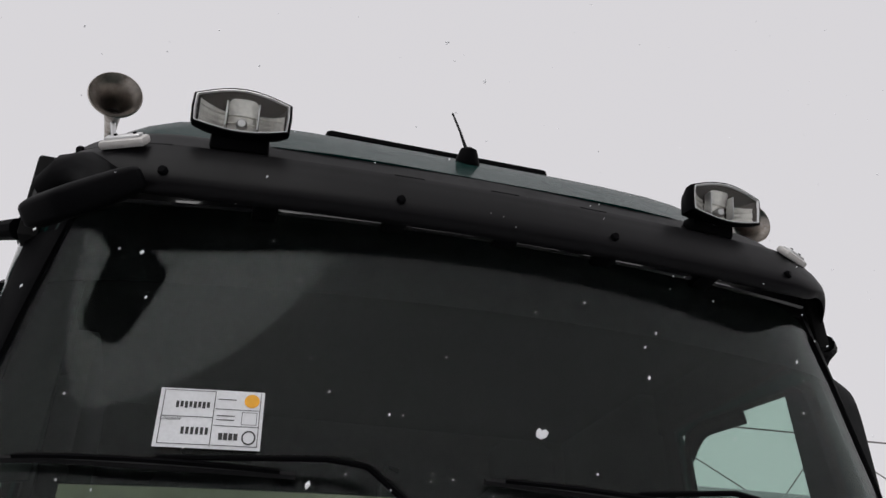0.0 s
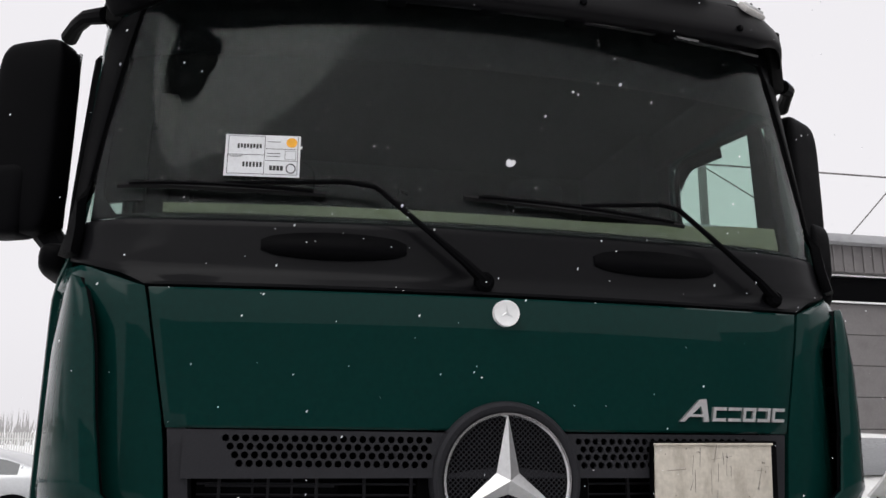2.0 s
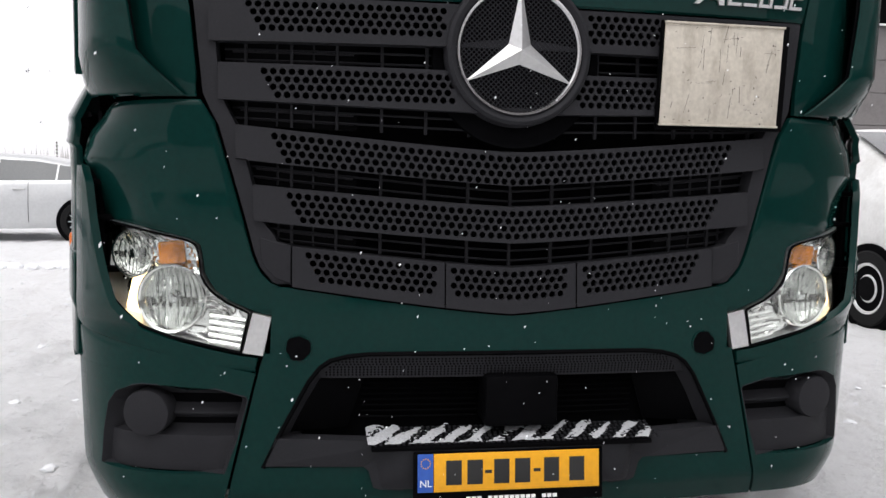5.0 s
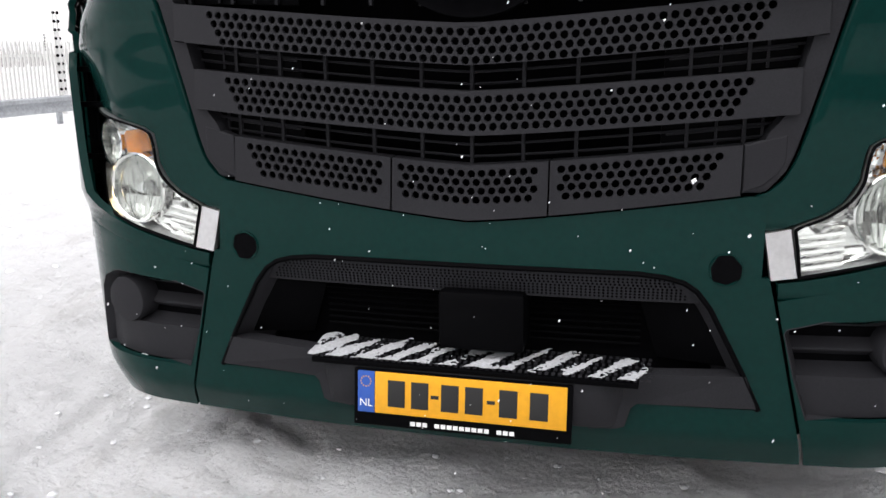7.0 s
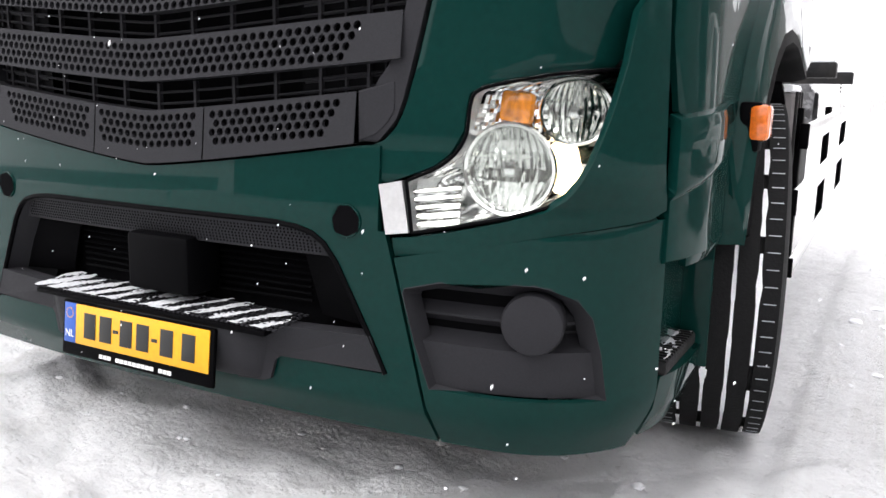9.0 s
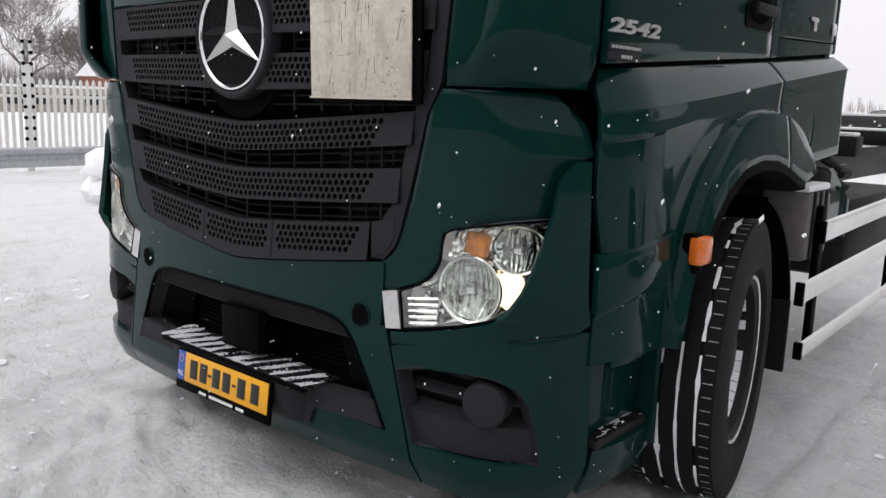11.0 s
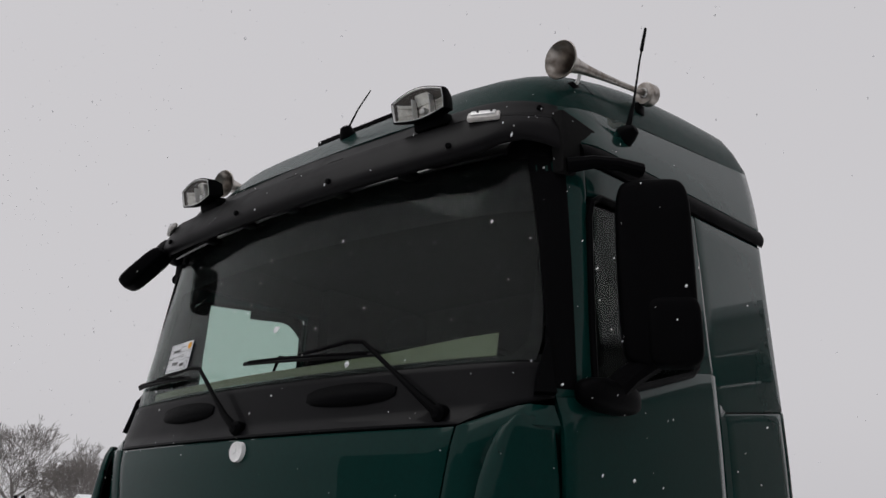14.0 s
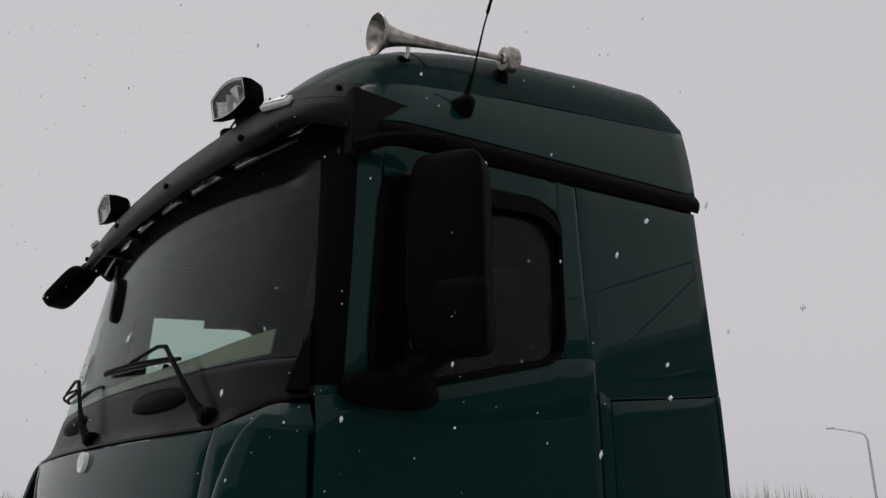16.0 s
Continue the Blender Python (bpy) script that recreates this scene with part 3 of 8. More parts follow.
def door_skin(bm):
    # below the window
    rows = []
    for i in range(0, 25):
        u = steps(22, 0.006)[i]
        row = []
        for v in steps(12, 0.01):
            y = 0.226 + (1.395 - 0.226) * u
            lo, hi = sill(y) + 0.006, lerp(y, [(0.226, 2.262), (W0, 2.275), (W1, 2.478), (1.395, 2.50)])
            z = lo + (hi - lo) * v
            o = 0.0
            row.append(skin(s_of_y(y, z), z, o))
        rows.append(row)
    sheet(bm, rows, 0.02, 0.004)
    # round the window
    def strip(y0, y1, z0, z1, nu=6, nv=10):
        rows = []
        for u in steps(nu, 0.04):
            row = []
            for v in steps(nv, 0.02):
                za, zb = z0(u), z1(u)
                z = za + (zb - za) * v
                y = y0(z) + (y1(z) - y0(z)) * u
                row.append(skin(s_of_y(y, z), z, 0.0))
            rows.append(row)
        sheet(bm, rows, 0.02, 0.003)
    strip(lambda z: front_y(z), lambda z: lerp(z, [(2.26, W0), (2.95, 0.43), (3.1, 0.44)]), lambda u: 2.263 + 0.012 * u, lambda u: 3.10)
    strip(lambda z: lerp(z, [(2.4, 1.205), (2.55, W1), (3.03, W1 + 0.01)]), lambda z: lerp(z, [(2.45, 1.385), (2.60, 1.365), (3.2, 1.345)]), lambda u: 2.478 + 0.02 * u, lambda u: strip_low(1.3) - 0.006)
    strip(lambda z: 0.44, lambda z: W1 + 0.01, lambda u: win_top(0.44 + u * 0.79), lambda u: strip_low(0.44 + u * 0.79) - 0.006, 14, 4)


doors = both("door", door_skin, PAINT, "closed dark green cab door")


def frame_loop(inset=0.0):
    """The window's outline (y, z), with rounded corners."""
    raw = [(W0 + 0.01, 2.278), (0.8, 2.375), (1.15, 2.462), (1.205, 2.50), (1.222, 2.56), (1.232, 2.98), (1.21, 3.03), (1.15, 3.055), (0.8, 3.025), (0.50, 2.995), (0.45, 2.965), (0.43, 2.90), (0.40, 2.5)]
    c = Vector((0.82, 2.68))
    return [tuple(c + (Vector(p) - c) * (1 - inset)) for p in raw]


for ob, sgn in zip(doors, SIDES):
    bm = bmesh.new()
    path = [skin(s_of_y(y, z), z, 0.004) for y, z in frame_loop()]
    if sgn < 0:
        path = [Vector((far_side(p.x, p.z), p.y, p.z)) for p in path]
    tube(bm, path + [path[0]], 0.014, 6, False)
    part("window_seal", bm, BLACK, ob)
    bm = bmesh.new()
    polygon(bm, frame_loop(0.01), lambda y, z, o: skin(s_of_y(y, z), z, o - 0.012), 0.005)
    if sgn < 0:
        mirrored(bm)
    pane = part("side_window", bm, SIDEGLASS, ob, "dark side window", smooth=False)
    pane.visible_shadow = False
    bm = bmesh.new()  # opaque front corner of the window
    polygon(bm, [(0.385, 2.285), (0.525, 2.318), (0.545, 2.99), (0.50, 2.985), (0.45, 2.955), (0.43, 2.90)], lambda y, z, o: skin(s_of_y(y, z), z, o - 0.045), 0.01)
    if sgn < 0:
        mirrored(bm)
    part("quarter_panel", bm, BLACK, ob)
    bm = bmesh.new()
    rows = []
    for y in [0.86 + 0.37 * k / 8 for k in range(9)]:
        zt = win_top(y) + 0.02 - (0.05 * max(0, (y - 1.16) / 0.07))
        rows.append([(sgn * (skin(s_of_y(y, zt - 0.075 * v), zt - 0.075 * v).x + 0.012 + 0.014 * math.sin(1.2 * v)), y, zt - 0.075 * v) for v in (0, 0.25, 0.5, 0.75, 1)])
    sheet(bm, rows, 0.004)
    part("wind_deflector", bm, BLACK, ob, "smoked wind deflector over the side window")
    # handle in its recess
    bm = bmesh.new()
    hp = [(1.115, 1.800), (1.13, 1.775), (1.345, 1.772), (1.372, 1.79), (1.378, 1.91), (1.36, 1.925), (1.27, 1.915), (1.15, 1.872), (1.12, 1.85)]
    polygon(bm, hp, lambda y, z, o: skin(s_of_y(y, z), z, o + 0.004), 0.012)
    if sgn < 0:
        mirrored(bm)
    part("handle_plate", bm, BLACK, ob, "black door handle recess")
    # flat near-black oval on the plate: the bowl's shade as colour
    bm = bmesh.new()
    polygon(bm, [(1.15 + 0.19 * (0.5 + 0.5 * math.cos(a)), 1.842 + 0.05 * math.sin(a)) for a in np.linspace(0, 2 * math.pi, 25)[:-1]], lambda y, z, o: skin(s_of_y(y, z), z, o + 0.0065), 0.006)
    if sgn < 0:
        mirrored(bm)
    part("handle_bowl", bm, VOID, ob)
    bm = bmesh.new()
    box(bm, sgn * 1.262, 1.25, 1.838, 0.018, 0.21, 0.038, 0.008)
    part("handle", bm, PLASTIC, ob, "grey pull handle")
    bm = bmesh.new()
    lathe(bm, [(0, 0.004), (0.010, 0.004), (0.012, 0)], Matrix.Translation((sgn * 1.2415, 1.335, 1.895)) @ Euler((0, radians(90 * sgn), 0)).to_matrix().to_4x4(), 16)
    part("lock", bm, SATIN, ob)

# model number and name strip on the door
side_turn = Matrix(((0, 0, 1, 0), (1, 0, 0, 0), (0, 1, 0, 0), (0, 0, 0, 1)))
bm = lettering("2542", 0.085, Matrix.Translation((1.241, 0.352, 1.700)) @ side_turn @ Matrix(((1.62, 0.26, 0, 0), (0, 0.58, 0, 0), (0, 0, 1, 0), (0, 0, 0, 1))), 0.004, 0.0028)
part("model_number", bm, SATIN, doors[0], "chrome model number", smooth=False)
bm = bmesh.new()
box(bm, 1.2385, 0.305, 1.648, 0.006, 0.175, 0.020, 0.002)
box(bm, 1.2385, 0.300, 1.624, 0.006, 0.175, 0.022, 0.002)
part("name_strip", bm, PLASTIC, doors[0], "small dark grey name strip")
bm = bmesh.new()
for k in range(9):
    box(bm, 1.243, 0.23 + 0.018 * k, 1.648, 0.003, 0.012, 0.008)
for k in range(4):
    box(bm, 1.243, 0.28 + 0.016 * k, 1.624, 0.003, 0.011, 0.009)
part("strip_print", bm, SATIN, doors[0])


# rear quarter of the cab with its locker flap
def quarter(bm):
    def piece(y0, y1, z0, z1, nu, nv):
        rows = []
        for u in steps(nu, 0.02):
            row = []
            for v in steps(nv, 0.012):
                y = y0(v) + (y1(v) - y0(v)) * u
                a, b = z0(y), z1(y)
                z = a + (b - a) * v
                row.append(skin(s_of_y(y, z), z))
            rows.append(row)
        sheet(bm, rows, 0.02, 0.003)
    rear = lambda v: 2.17 - 0.03 * v
    piece(lambda v: lerp(v, [(0, 1.395), (0.05, 1.385), (0.2, 1.365), (1, 1.352)]), rear, lambda y: lerp(y, [(1.3, 2.40), (1.46, 2.352), (2.17, 2.433)]), lambda y: strip_low(y) - 0.006, 14, 12)
    piece(lambda v: 1.403, lambda v: 1.463, lambda y: sill(y) + 0.006, lambda y: 2.385 if y < 1.44 else 2.36, 3, 10)
    piece(lambda v: 2.148, lambda v: 2.172, lambda y: 1.748, lambda y: 2.43, 2, 10)
    piece(lambda v: 1.464, lambda v: 2.147, lambda y: sill(y) + 0.006, lambda y: lerp(y, [(1.46, 1.762), (2.15, 1.787)]), 10, 3)


quarters = both("rear_quarter", quarter, PAINT, "dark green rear side panel")


def flap(bm):
    rows = []
    for u in steps(10, 0.02):
        y = 1.470 + (2.142 - 1.470) * u
        a, b = lerp(y, [(1.46, 1.768), (2.15, 1.793)]), lerp(y, [(1.46, 2.345), (2.15, 2.423)])
        rows.append([skin(s_of_y(y, a + (b - a) * v), a + (b - a) * v, 0.0) for v in steps(10, 0.015)])
    sheet(bm, rows, 0.02, 0.003)


for ob in both("locker_flap", flap, PAINT, "closed locker flap"):
    pass
bm = bmesh.new()
box(bm, 1.2405, 1.835, 1.862, 0.004, 0.085, 0.016, 0.002)
box(bm, 1.2405, 1.845, 1.838, 0.004, 0.030, 0.040, 0.002)
part("flap_emblem", bm, SATIN, quarters[0], "small silver emblem")
bm = bmesh.new()
box(bm, 1.2405, 2.105, 1.845, 0.004, 0.045, 0.048, 0.001)
part("sticker", bm, WHITE, quarters[0], "tiny white sticker")


# black gutter strip along the roof's foot
def gutter(bm):
    rows = []
    for u in steps(18, 0.01):
        y = 0.43 + (2.165 - 0.43) * u
        a, b = strip_low(y), strip_top(y)
        row = []
        for v in steps(5, 0.05):
            z = a + (b - a) * v
            row.append(skin(s_of_y(y, z), z, 0.006 + 0.016 * math.sin(math.pi * v)))
        rows.append(row)
    sheet(bm, rows, 0.03, 0.004)


both("gutter", gutter, BLACK, "black gutter strip")


# backing that closes the shell: rear wall and inner lining behind the shut lines
def closing(bm):
    rows = []
    for y in [0.33, 0.5, 0.8, 1.2, 1.6, 2.1]:
        rows.append([skin(s_of_y(y, z), z, -0.032) for z in (1.45, 1.8, 2.1, 2.26 if y < 1.23 else 2.4)])
    sheet(bm, rows, 0.006)
    rows = []
    for y in [1.24, 1.5, 1.8, 2.13]:
        rows.append([skin(s_of_y(y, z), z, -0.032) for z in (2.3, 2.6, 2.9, 3.2)])
    sheet(bm, rows, 0.006)


both("lining", closing, TRIMSHADE)
bm = bmesh.new()
rows = []
for z in np.linspace(1.30, 3.30, 9):
    half = lerp(z, XS) - 0.005
    yb = lerp(z, [(1.3, 2.20), (2.2, 2.205), (3.34, 2.15)])
    rows.append([(half * (2 * k / 12 - 1), yb - 0.03 * (abs(2 * k / 12 - 1) ** 8), z) for k in range(13)])
sheet(bm, rows, 0.04, 0.0, (0, 1.2))
part("rear_wall", bm, PAINT, truck, "dark green rear cab wall")

# ---------------------------------------------------------------- roof
def roof_point(u, v):
    """u: 0 front to 1 rear, v: -1 to 1 across."""
    yf = 0.20
    y = yf + (2.165 - yf) * u
    zc = lerp(u, [(0, 3.37), (0.05, 3.47), (0.11, 3.59), (0.17, 3.66), (0.3, 3.75), (0.5, 3.85), (0.75, 3.935), (0.93, 3.98), (0.965, 3.945), (1.0, 3.80)])
    half = lerp(u, [(0, 1.0), (0.08, 1.08), (0.16, 1.135), (0.4, 1.15), (1.0, 1.172)])
    ze = lerp(u, [(0, 3.25), (0.08, 3.33), (0.16, 3.40), (0.4, 3.50), (1.0, 3.68)])
    a = abs(v)
    f = (1 - a ** 8) ** 0.5
    x = half * v
    yy = y + 0.15 * a ** 4 * (1 - u) ** 3
    return Vector((x, yy, ze + (zc - ze) * f))


bm = bmesh.new()
us = [0, .015, .03, .05, .08, .11, .15, .2, .26, .33, .42, .52, .63, .74, .84, .9, .93, .95, .97, .985, 1.0]
vs = [-1, -.995, -.98, -.95, -.91, -.86, -.8, -.7, -.6, -.45, -.3, -.15, 0, .15, .3, .45, .6, .7, .8, .86, .91, .95, .98, .995, 1]
sheet(bm, [[roof_point(u, v) for v in vs] for u in us], 0.02, 0.0, (0, 1.2))
roof = part("roof", bm, WETPAINT, truck, "dark green high roof with wet snow specks", angle=50)


def roof_side(bm):
    rows = []
    for u in steps(18, 0.01):
        y = 0.40 + (2.168 - 0.40) * u
        lo = strip_top(y) + 0.004
        hi = lerp(y, [(0.30, 3.325), (0.42, 3.385), (0.9, 3.475), (2.17, 3.685)])
        row = []
        for v in steps(8, 0.02):
            z = lo + (hi - lo) * v
            base = skin(s_of_y(y, min(z, 3.3)), min(z, 3.3)).x
            top = lerp(y, [(0.30, 1.09), (0.42, 1.128), (0.9, 1.155), (2.17, 1.176)])
            draw = 0.05 * max(0.0, 1 - (y - 0.40) / 0.22) ** 2 * min(1.0, 2 * v)  # drawn in behind the visor
            row.append((base + (top - base) * v ** 1.6 - draw, y + 0.02 * v * (1 - u), z))
        rows.append(row)
    sheet(bm, rows, 0.02, 0.006)


both("roof_side", roof_side, PAINT, "dark green roof side panel")
bm = bmesh.new()
rows = [[roof_point(0.205 + 0.004 * k, v) + Vector((0, 0, 0.0015)) for v in vs[2:-2]] for k in range(2)]
sheet(bm, rows, 0.004)
part("roof_seam", bm, VOID, roof)
# roof hatch
bm = bmesh.new()
hatch_turn = Matrix.Translation((-0.03, 0.86, 3.80)) @ Matrix.Rotation(radians(17), 4, "X")
box(bm, 0, 0, 0, 0.80, 0.60, 0.045, 0.018, hatch_turn)
hatch = part("roof_hatch", bm, BLACK, roof, "black roof hatch")
bm = bmesh.new()
box(bm, 0, 0, -0.045, 0.74, 0.54, 0.05, 0.005, hatch_turn)
part("hatch_frame", bm, VOID, hatch)

# short antenna on the middle of the roof and whip antenna on the flank
bm = bmesh.new()
lathe(bm, [(0, 0), (0.040, 0.0), (0.040, 0.012), (0.033, 0.035), (0.026, 0.055), (0.012, 0.062), (0, 0.062)], Matrix.Translation((0, 0.40, 3.555)) @ Euler((radians(25), 0, 0)).to_matrix().to_4x4(), 20)
antenna = part("antenna", bm, BLACK, truck, "black stub antenna")
bm = bmesh.new()
tube(bm, [(0, 0.39, 3.60), (-0.003, 0.45, 3.73), (-0.004, 0.525, 3.864)], [0.006, 0.004, 0.0035], 6)
part("rod", bm, BLACK, antenna)
bm = bmesh.new()
lathe(bm, [(0, 0), (0.046, 0.0), (0.046, 0.02), (0.035, 0.05), (0.02, 0.075), (0, 0.08)], Matrix.Translation((1.165, 0.79, 3.355)) @ Euler((0, radians(70), 0)).to_matrix().to_4x4(), 20)
whip = part("antenna", bm, BLACK, truck, "black whip antenna on the roof side")
bm = bmesh.new()
tube(bm, [(1.20, 0.79, 3.385), (1.215, 0.815, 3.50)], [0.014, 0.008], 8)
tube(bm, [(1.215, 0.815, 3.49), (1.235, 0.86, 3.72), (1.243, 0.88, 3.80)], [0.005, 0.004, 0.004], 6)
tube(bm, [(1.240, 0.873, 3.775), (1.252, 0.90, 3.89)], [0.008, 0.006], 6)
part("rod", bm, BLACK, whip)


# air horns
def horn(sgn):
    h = thing("air_horn", "weathered chrome air horn on brackets on the truck roof", "horn", "roof air horns")
    a, b = (Vector((1.102, 0.455, 3.583)), Vector((1.175, 1.06, 3.668))) if sgn > 0 else (Vector((-1.072, 0.47, 3.635)), Vector((-1.145, 1.06, 3.71)))
    d = (b - a)
    L = d.length
    m = Matrix.Translation(a) @ d.to_track_quat("Z", "Y").to_matrix().to_4x4()
    bm = bmesh.new()
    prof = [(0.074, 0.0), (0.077, 0.004), (0.074, 0.010), (0.060, 0.022), (0.044, 0.045), (0.033, 0.08), (0.026, 0.12), (0.021, 0.17), (0.016, 0.26), (0.012, 0.40), (0.011, L - 0.04)]
    inner = [(0.008, L - 0.04), (0.009, 0.40), (0.013, 0.26), (0.018, 0.17), (0.023, 0.12), (0.030, 0.08), (0.041, 0.045), (0.057, 0.022), (0.070, 0.008), (0.074, 0.0)]
    lathe(bm, prof + inner, m, 40)
    part("trumpet", bm, RUSTCHROME, h)
    bm = bmesh.new()
    lathe(bm, [(0, L - 0.045), (0.045, L - 0.045), (0.050, L - 0.04), (0.050, L + 0.005), (0.044, L + 0.012), (0, L + 0.012)], m, 32)
    part("sound_chamber", bm, RUSTCHROME, h, "round chrome sound chamber")
    for t, foot in ((0.22, Vector((sgn * 1.06, 0.605, 3.53))), (0.93, Vector((sgn * 1.125, 1.03, 3.60)))):
        p = a + d * t
        bm = bmesh.new()
        tube(bm, [foot, foot.lerp(p, 0.5) + Vector((0, 0.012, 0)), p], 0.008, 8)
        lathe(bm, [(0.018, -0.012), (0.022, -0.006), (0.022, 0.006), (0.018, 0.012)], Matrix.Translation(p) @ d.to_track_quat("Z", "Y").to_matrix().to_4x4(), 20)
        br = part("bracket", bm, SATIN, h)
        bm = bmesh.new()
        box(bm, foot.x, foot.y, foot.z + 0.0, 0.05, 0.06, 0.05, 0.008)
        part("foot", bm, BLACK, br)
    return h


horn(1)
horn(-1)

# ---------------------------------------------------------------- sun visor with lamps
VIS = [(3.092, 0.066), (3.096, 0.054), (3.104, 0.044), (3.115, 0.039), (3.128, 0.037), (3.15, 0.042), (3.20, 0.062), (3.24, 0.082), (3.264, 0.094), (3.2645, 0.128), (3.275, 0.134), (3.31, 0.160), (3.375, 0.205)]


def visor_point(x, z):
    """The visor's outside, bowed across; its ends sweep back to a free tail beside the pillars."""
    a, p = abs(x), lerp(z, VIS)
    if a <= 0.86:
        px, py, pz = a, p + 0.048 * (a / 0.9) ** 2, z
    else:
        t = (a - 0.86) / 0.55
        ya = p + 0.0438
        ex = 1.228 - lerp(z, [(3.2, 0.0), (3.3, 0.026), (3.36, 0.058)])
        cx, cy = 1.135 - lerp(z, [(3.2, 0.0), (3.36, 0.05)]), ya + 0.037
        px = (1 - t) ** 2 * 0.86 + 2 * t * (1 - t) * cx + t * t * ex
        py = (1 - t) ** 2 * ya + 2 * t * (1 - t) * cy + t * t * 0.445
        if z < 3.264:  # the lower edge lifts clear of the pillar and dips again to a blunt tip
            foot = lerp(t, [(0, 3.092), (0.2, 3.102), (0.35, 3.134), (0.5, 3.152), (0.65, 3.146), (0.8, 3.130)])
            pz = foot + (z - 3.092) * (3.264 - foot) / 0.172
        else:
            pz = z - 0.03 * (t / 0.8) ** 2 * (z - 3.264) / 0.11
    return Vector((px if x >= 0 else -px, py, pz))


across = [-1.30 + 0.44 * k / 14 for k in range(14)] + [-0.86 + 1.72 * k / 86 for k in range(87)] + [0.86 + 0.44 * k / 14 for k in range(1, 15)]
bm = bmesh.new()
sheet(bm, [[visor_point(x, z) for x in across] for z in (3.092, 3.094, 3.098, 3.105, 3.113, 3.122, 3.135, 3.15, 3.175, 3.20, 3.22, 3.24, 3.252, 3.264)], 0.006, 0.0015)
visor = part("sun_visor", bm, VISOR, truck, "black acrylic sun visor over the windscreen")
bm = bmesh.new()  # rear strip that closes it against the roof, with air slots along the lip between
sheet(bm, [[visor_point(x, z) for x in across] for z in (3.280, 3.285, 3.30, 3.32, 3.35, 3.37, 3.375)], 0.006, 0.0015)
part("rear_strip", bm, VISOR, visor)
bars = [(-0.04, 0.04), (0.225, 0.305), (0.63, 0.70), (0.86, 1.30)]
for a, b in bars + [(-b, -a) for a, b in bars[1:]]:
    bm = bmesh.new()
    n = max(3, int((b - a) / 0.03))
    sheet(bm, [[visor_point(a + (b - a) * k / n, z) for k in range(n + 1)] for z in (3.260, 3.2635, 3.266, 3.275, 3.29)], 0.006)
    part("lip_bridge", bm, VISOR, visor)
bm = bmesh.new()  # black brow between the glass and the roof
sheet(bm, [[(x, y + 0.075 * (x / 0.9) ** 2, z) for x in np.linspace(-1.02, 1.02, 25)] for y, z in ((0.118, 3.125), (0.135, 3.16), (0.175, 3.205), (0.215, 3.25), (0.235, 3.31), (0.24, 3.37))], 0.01)
part("brow", bm, BROWBLACK, truck, "black brow over the windscreen")


def corner_cap(bm):
    rows = []
    for z in heights(3.12, 3.25, 6):
        xs = lerp(z, [(3.1, 1.15), (3.2, 1.14), (3.3, 1.09), (3.4, 1.02)])
        y0 = lerp(z, [(3.1, 0.245), (3.2, 0.255), (3.3, 0.285), (3.4, 0.34)])
        y1 = lerp(z, [(3.1, 0.375), (3.2, 0.375), (3.3, 0.36), (3.4, 0.39)])
        p0, p1, p2 = Vector((0.92, y0)), Vector((xs, y0 + 0.03)), Vector((xs, y1))
        rows.append([(*((1 - u) ** 2 * p0 + 2 * u * (1 - u) * p1 + u * u * p2), z) for u in steps(10, 0.03)])
    sheet(bm, rows, 0.012, 0.004)


both("corner_cap", corner_cap, BLACK, "black roof corner behind the visor")
for x in (-0.62, -0.3, 0.0, 0.29, 0.62):  # brackets that hold it off the cab
    bm = bmesh.new()
    p = visor_point(x, 3.12)
    box(bm, x, p.y + 0.085, 3.125, 0.06, 0.115, 0.035, 0.006)
    part("bracket", bm, BLACK, visor)
for x, z in ((-0.905, 3.275), (-0.866, 3.146), (-0.30, 3.152), (0.29, 3.148), (0.866, 3.146), (0.905, 3.275), (-1.20, 3.33), (1.20, 3.33)):
    p = visor_point(x, z)
    bm = bmesh.new()
    lathe(bm, [(0.011, -0.004), (0.012, 0.006), (0.009, 0.011), (0, 0.012)], Matrix.Translation(p) @ Euler((radians(90), 0, radians(25 * (1 if x > 0 else -1) if abs(x) > 0.8 else 0))).to_matrix().to_4x4(), 14)
    part("bolt", bm, BLACK, visor)


def clearance(sgn):
    m = Matrix.Translation((sgn * 0.966, 0.158, 3.260) if sgn > 0 else (-0.972, 0.146, 3.250)) @ Euler((radians(-38), 0, radians(26 * sgn))).to_matrix().to_4x4()
    bm = bmesh.new()
    box(bm, 0, 0, 0, 0.118, 0.022, 0.048, 0.008, m)
    c = part("clearance_light", bm, LAMPWHITE, visor, "small white clearance light")
    bm = bmesh.new()
    box(bm, 0, -0.012, 0.002, 0.092, 0.012, 0.028, 0.004, m)
    part("lens", bm, SATIN, c)
    for dx in (-0.02, 0.03):
        bm = bmesh.new()
        lathe(bm, [(0.005, 0), (0.004, 0.004), (0, 0.004)], m @ Matrix.Translation((dx, -0.018, 0.004)) @ Euler((radians(90), 0, 0)).to_matrix().to_4x4(), 10)
        part("screw", bm, BLACK, c)


clearance(1)
clearance(-1)


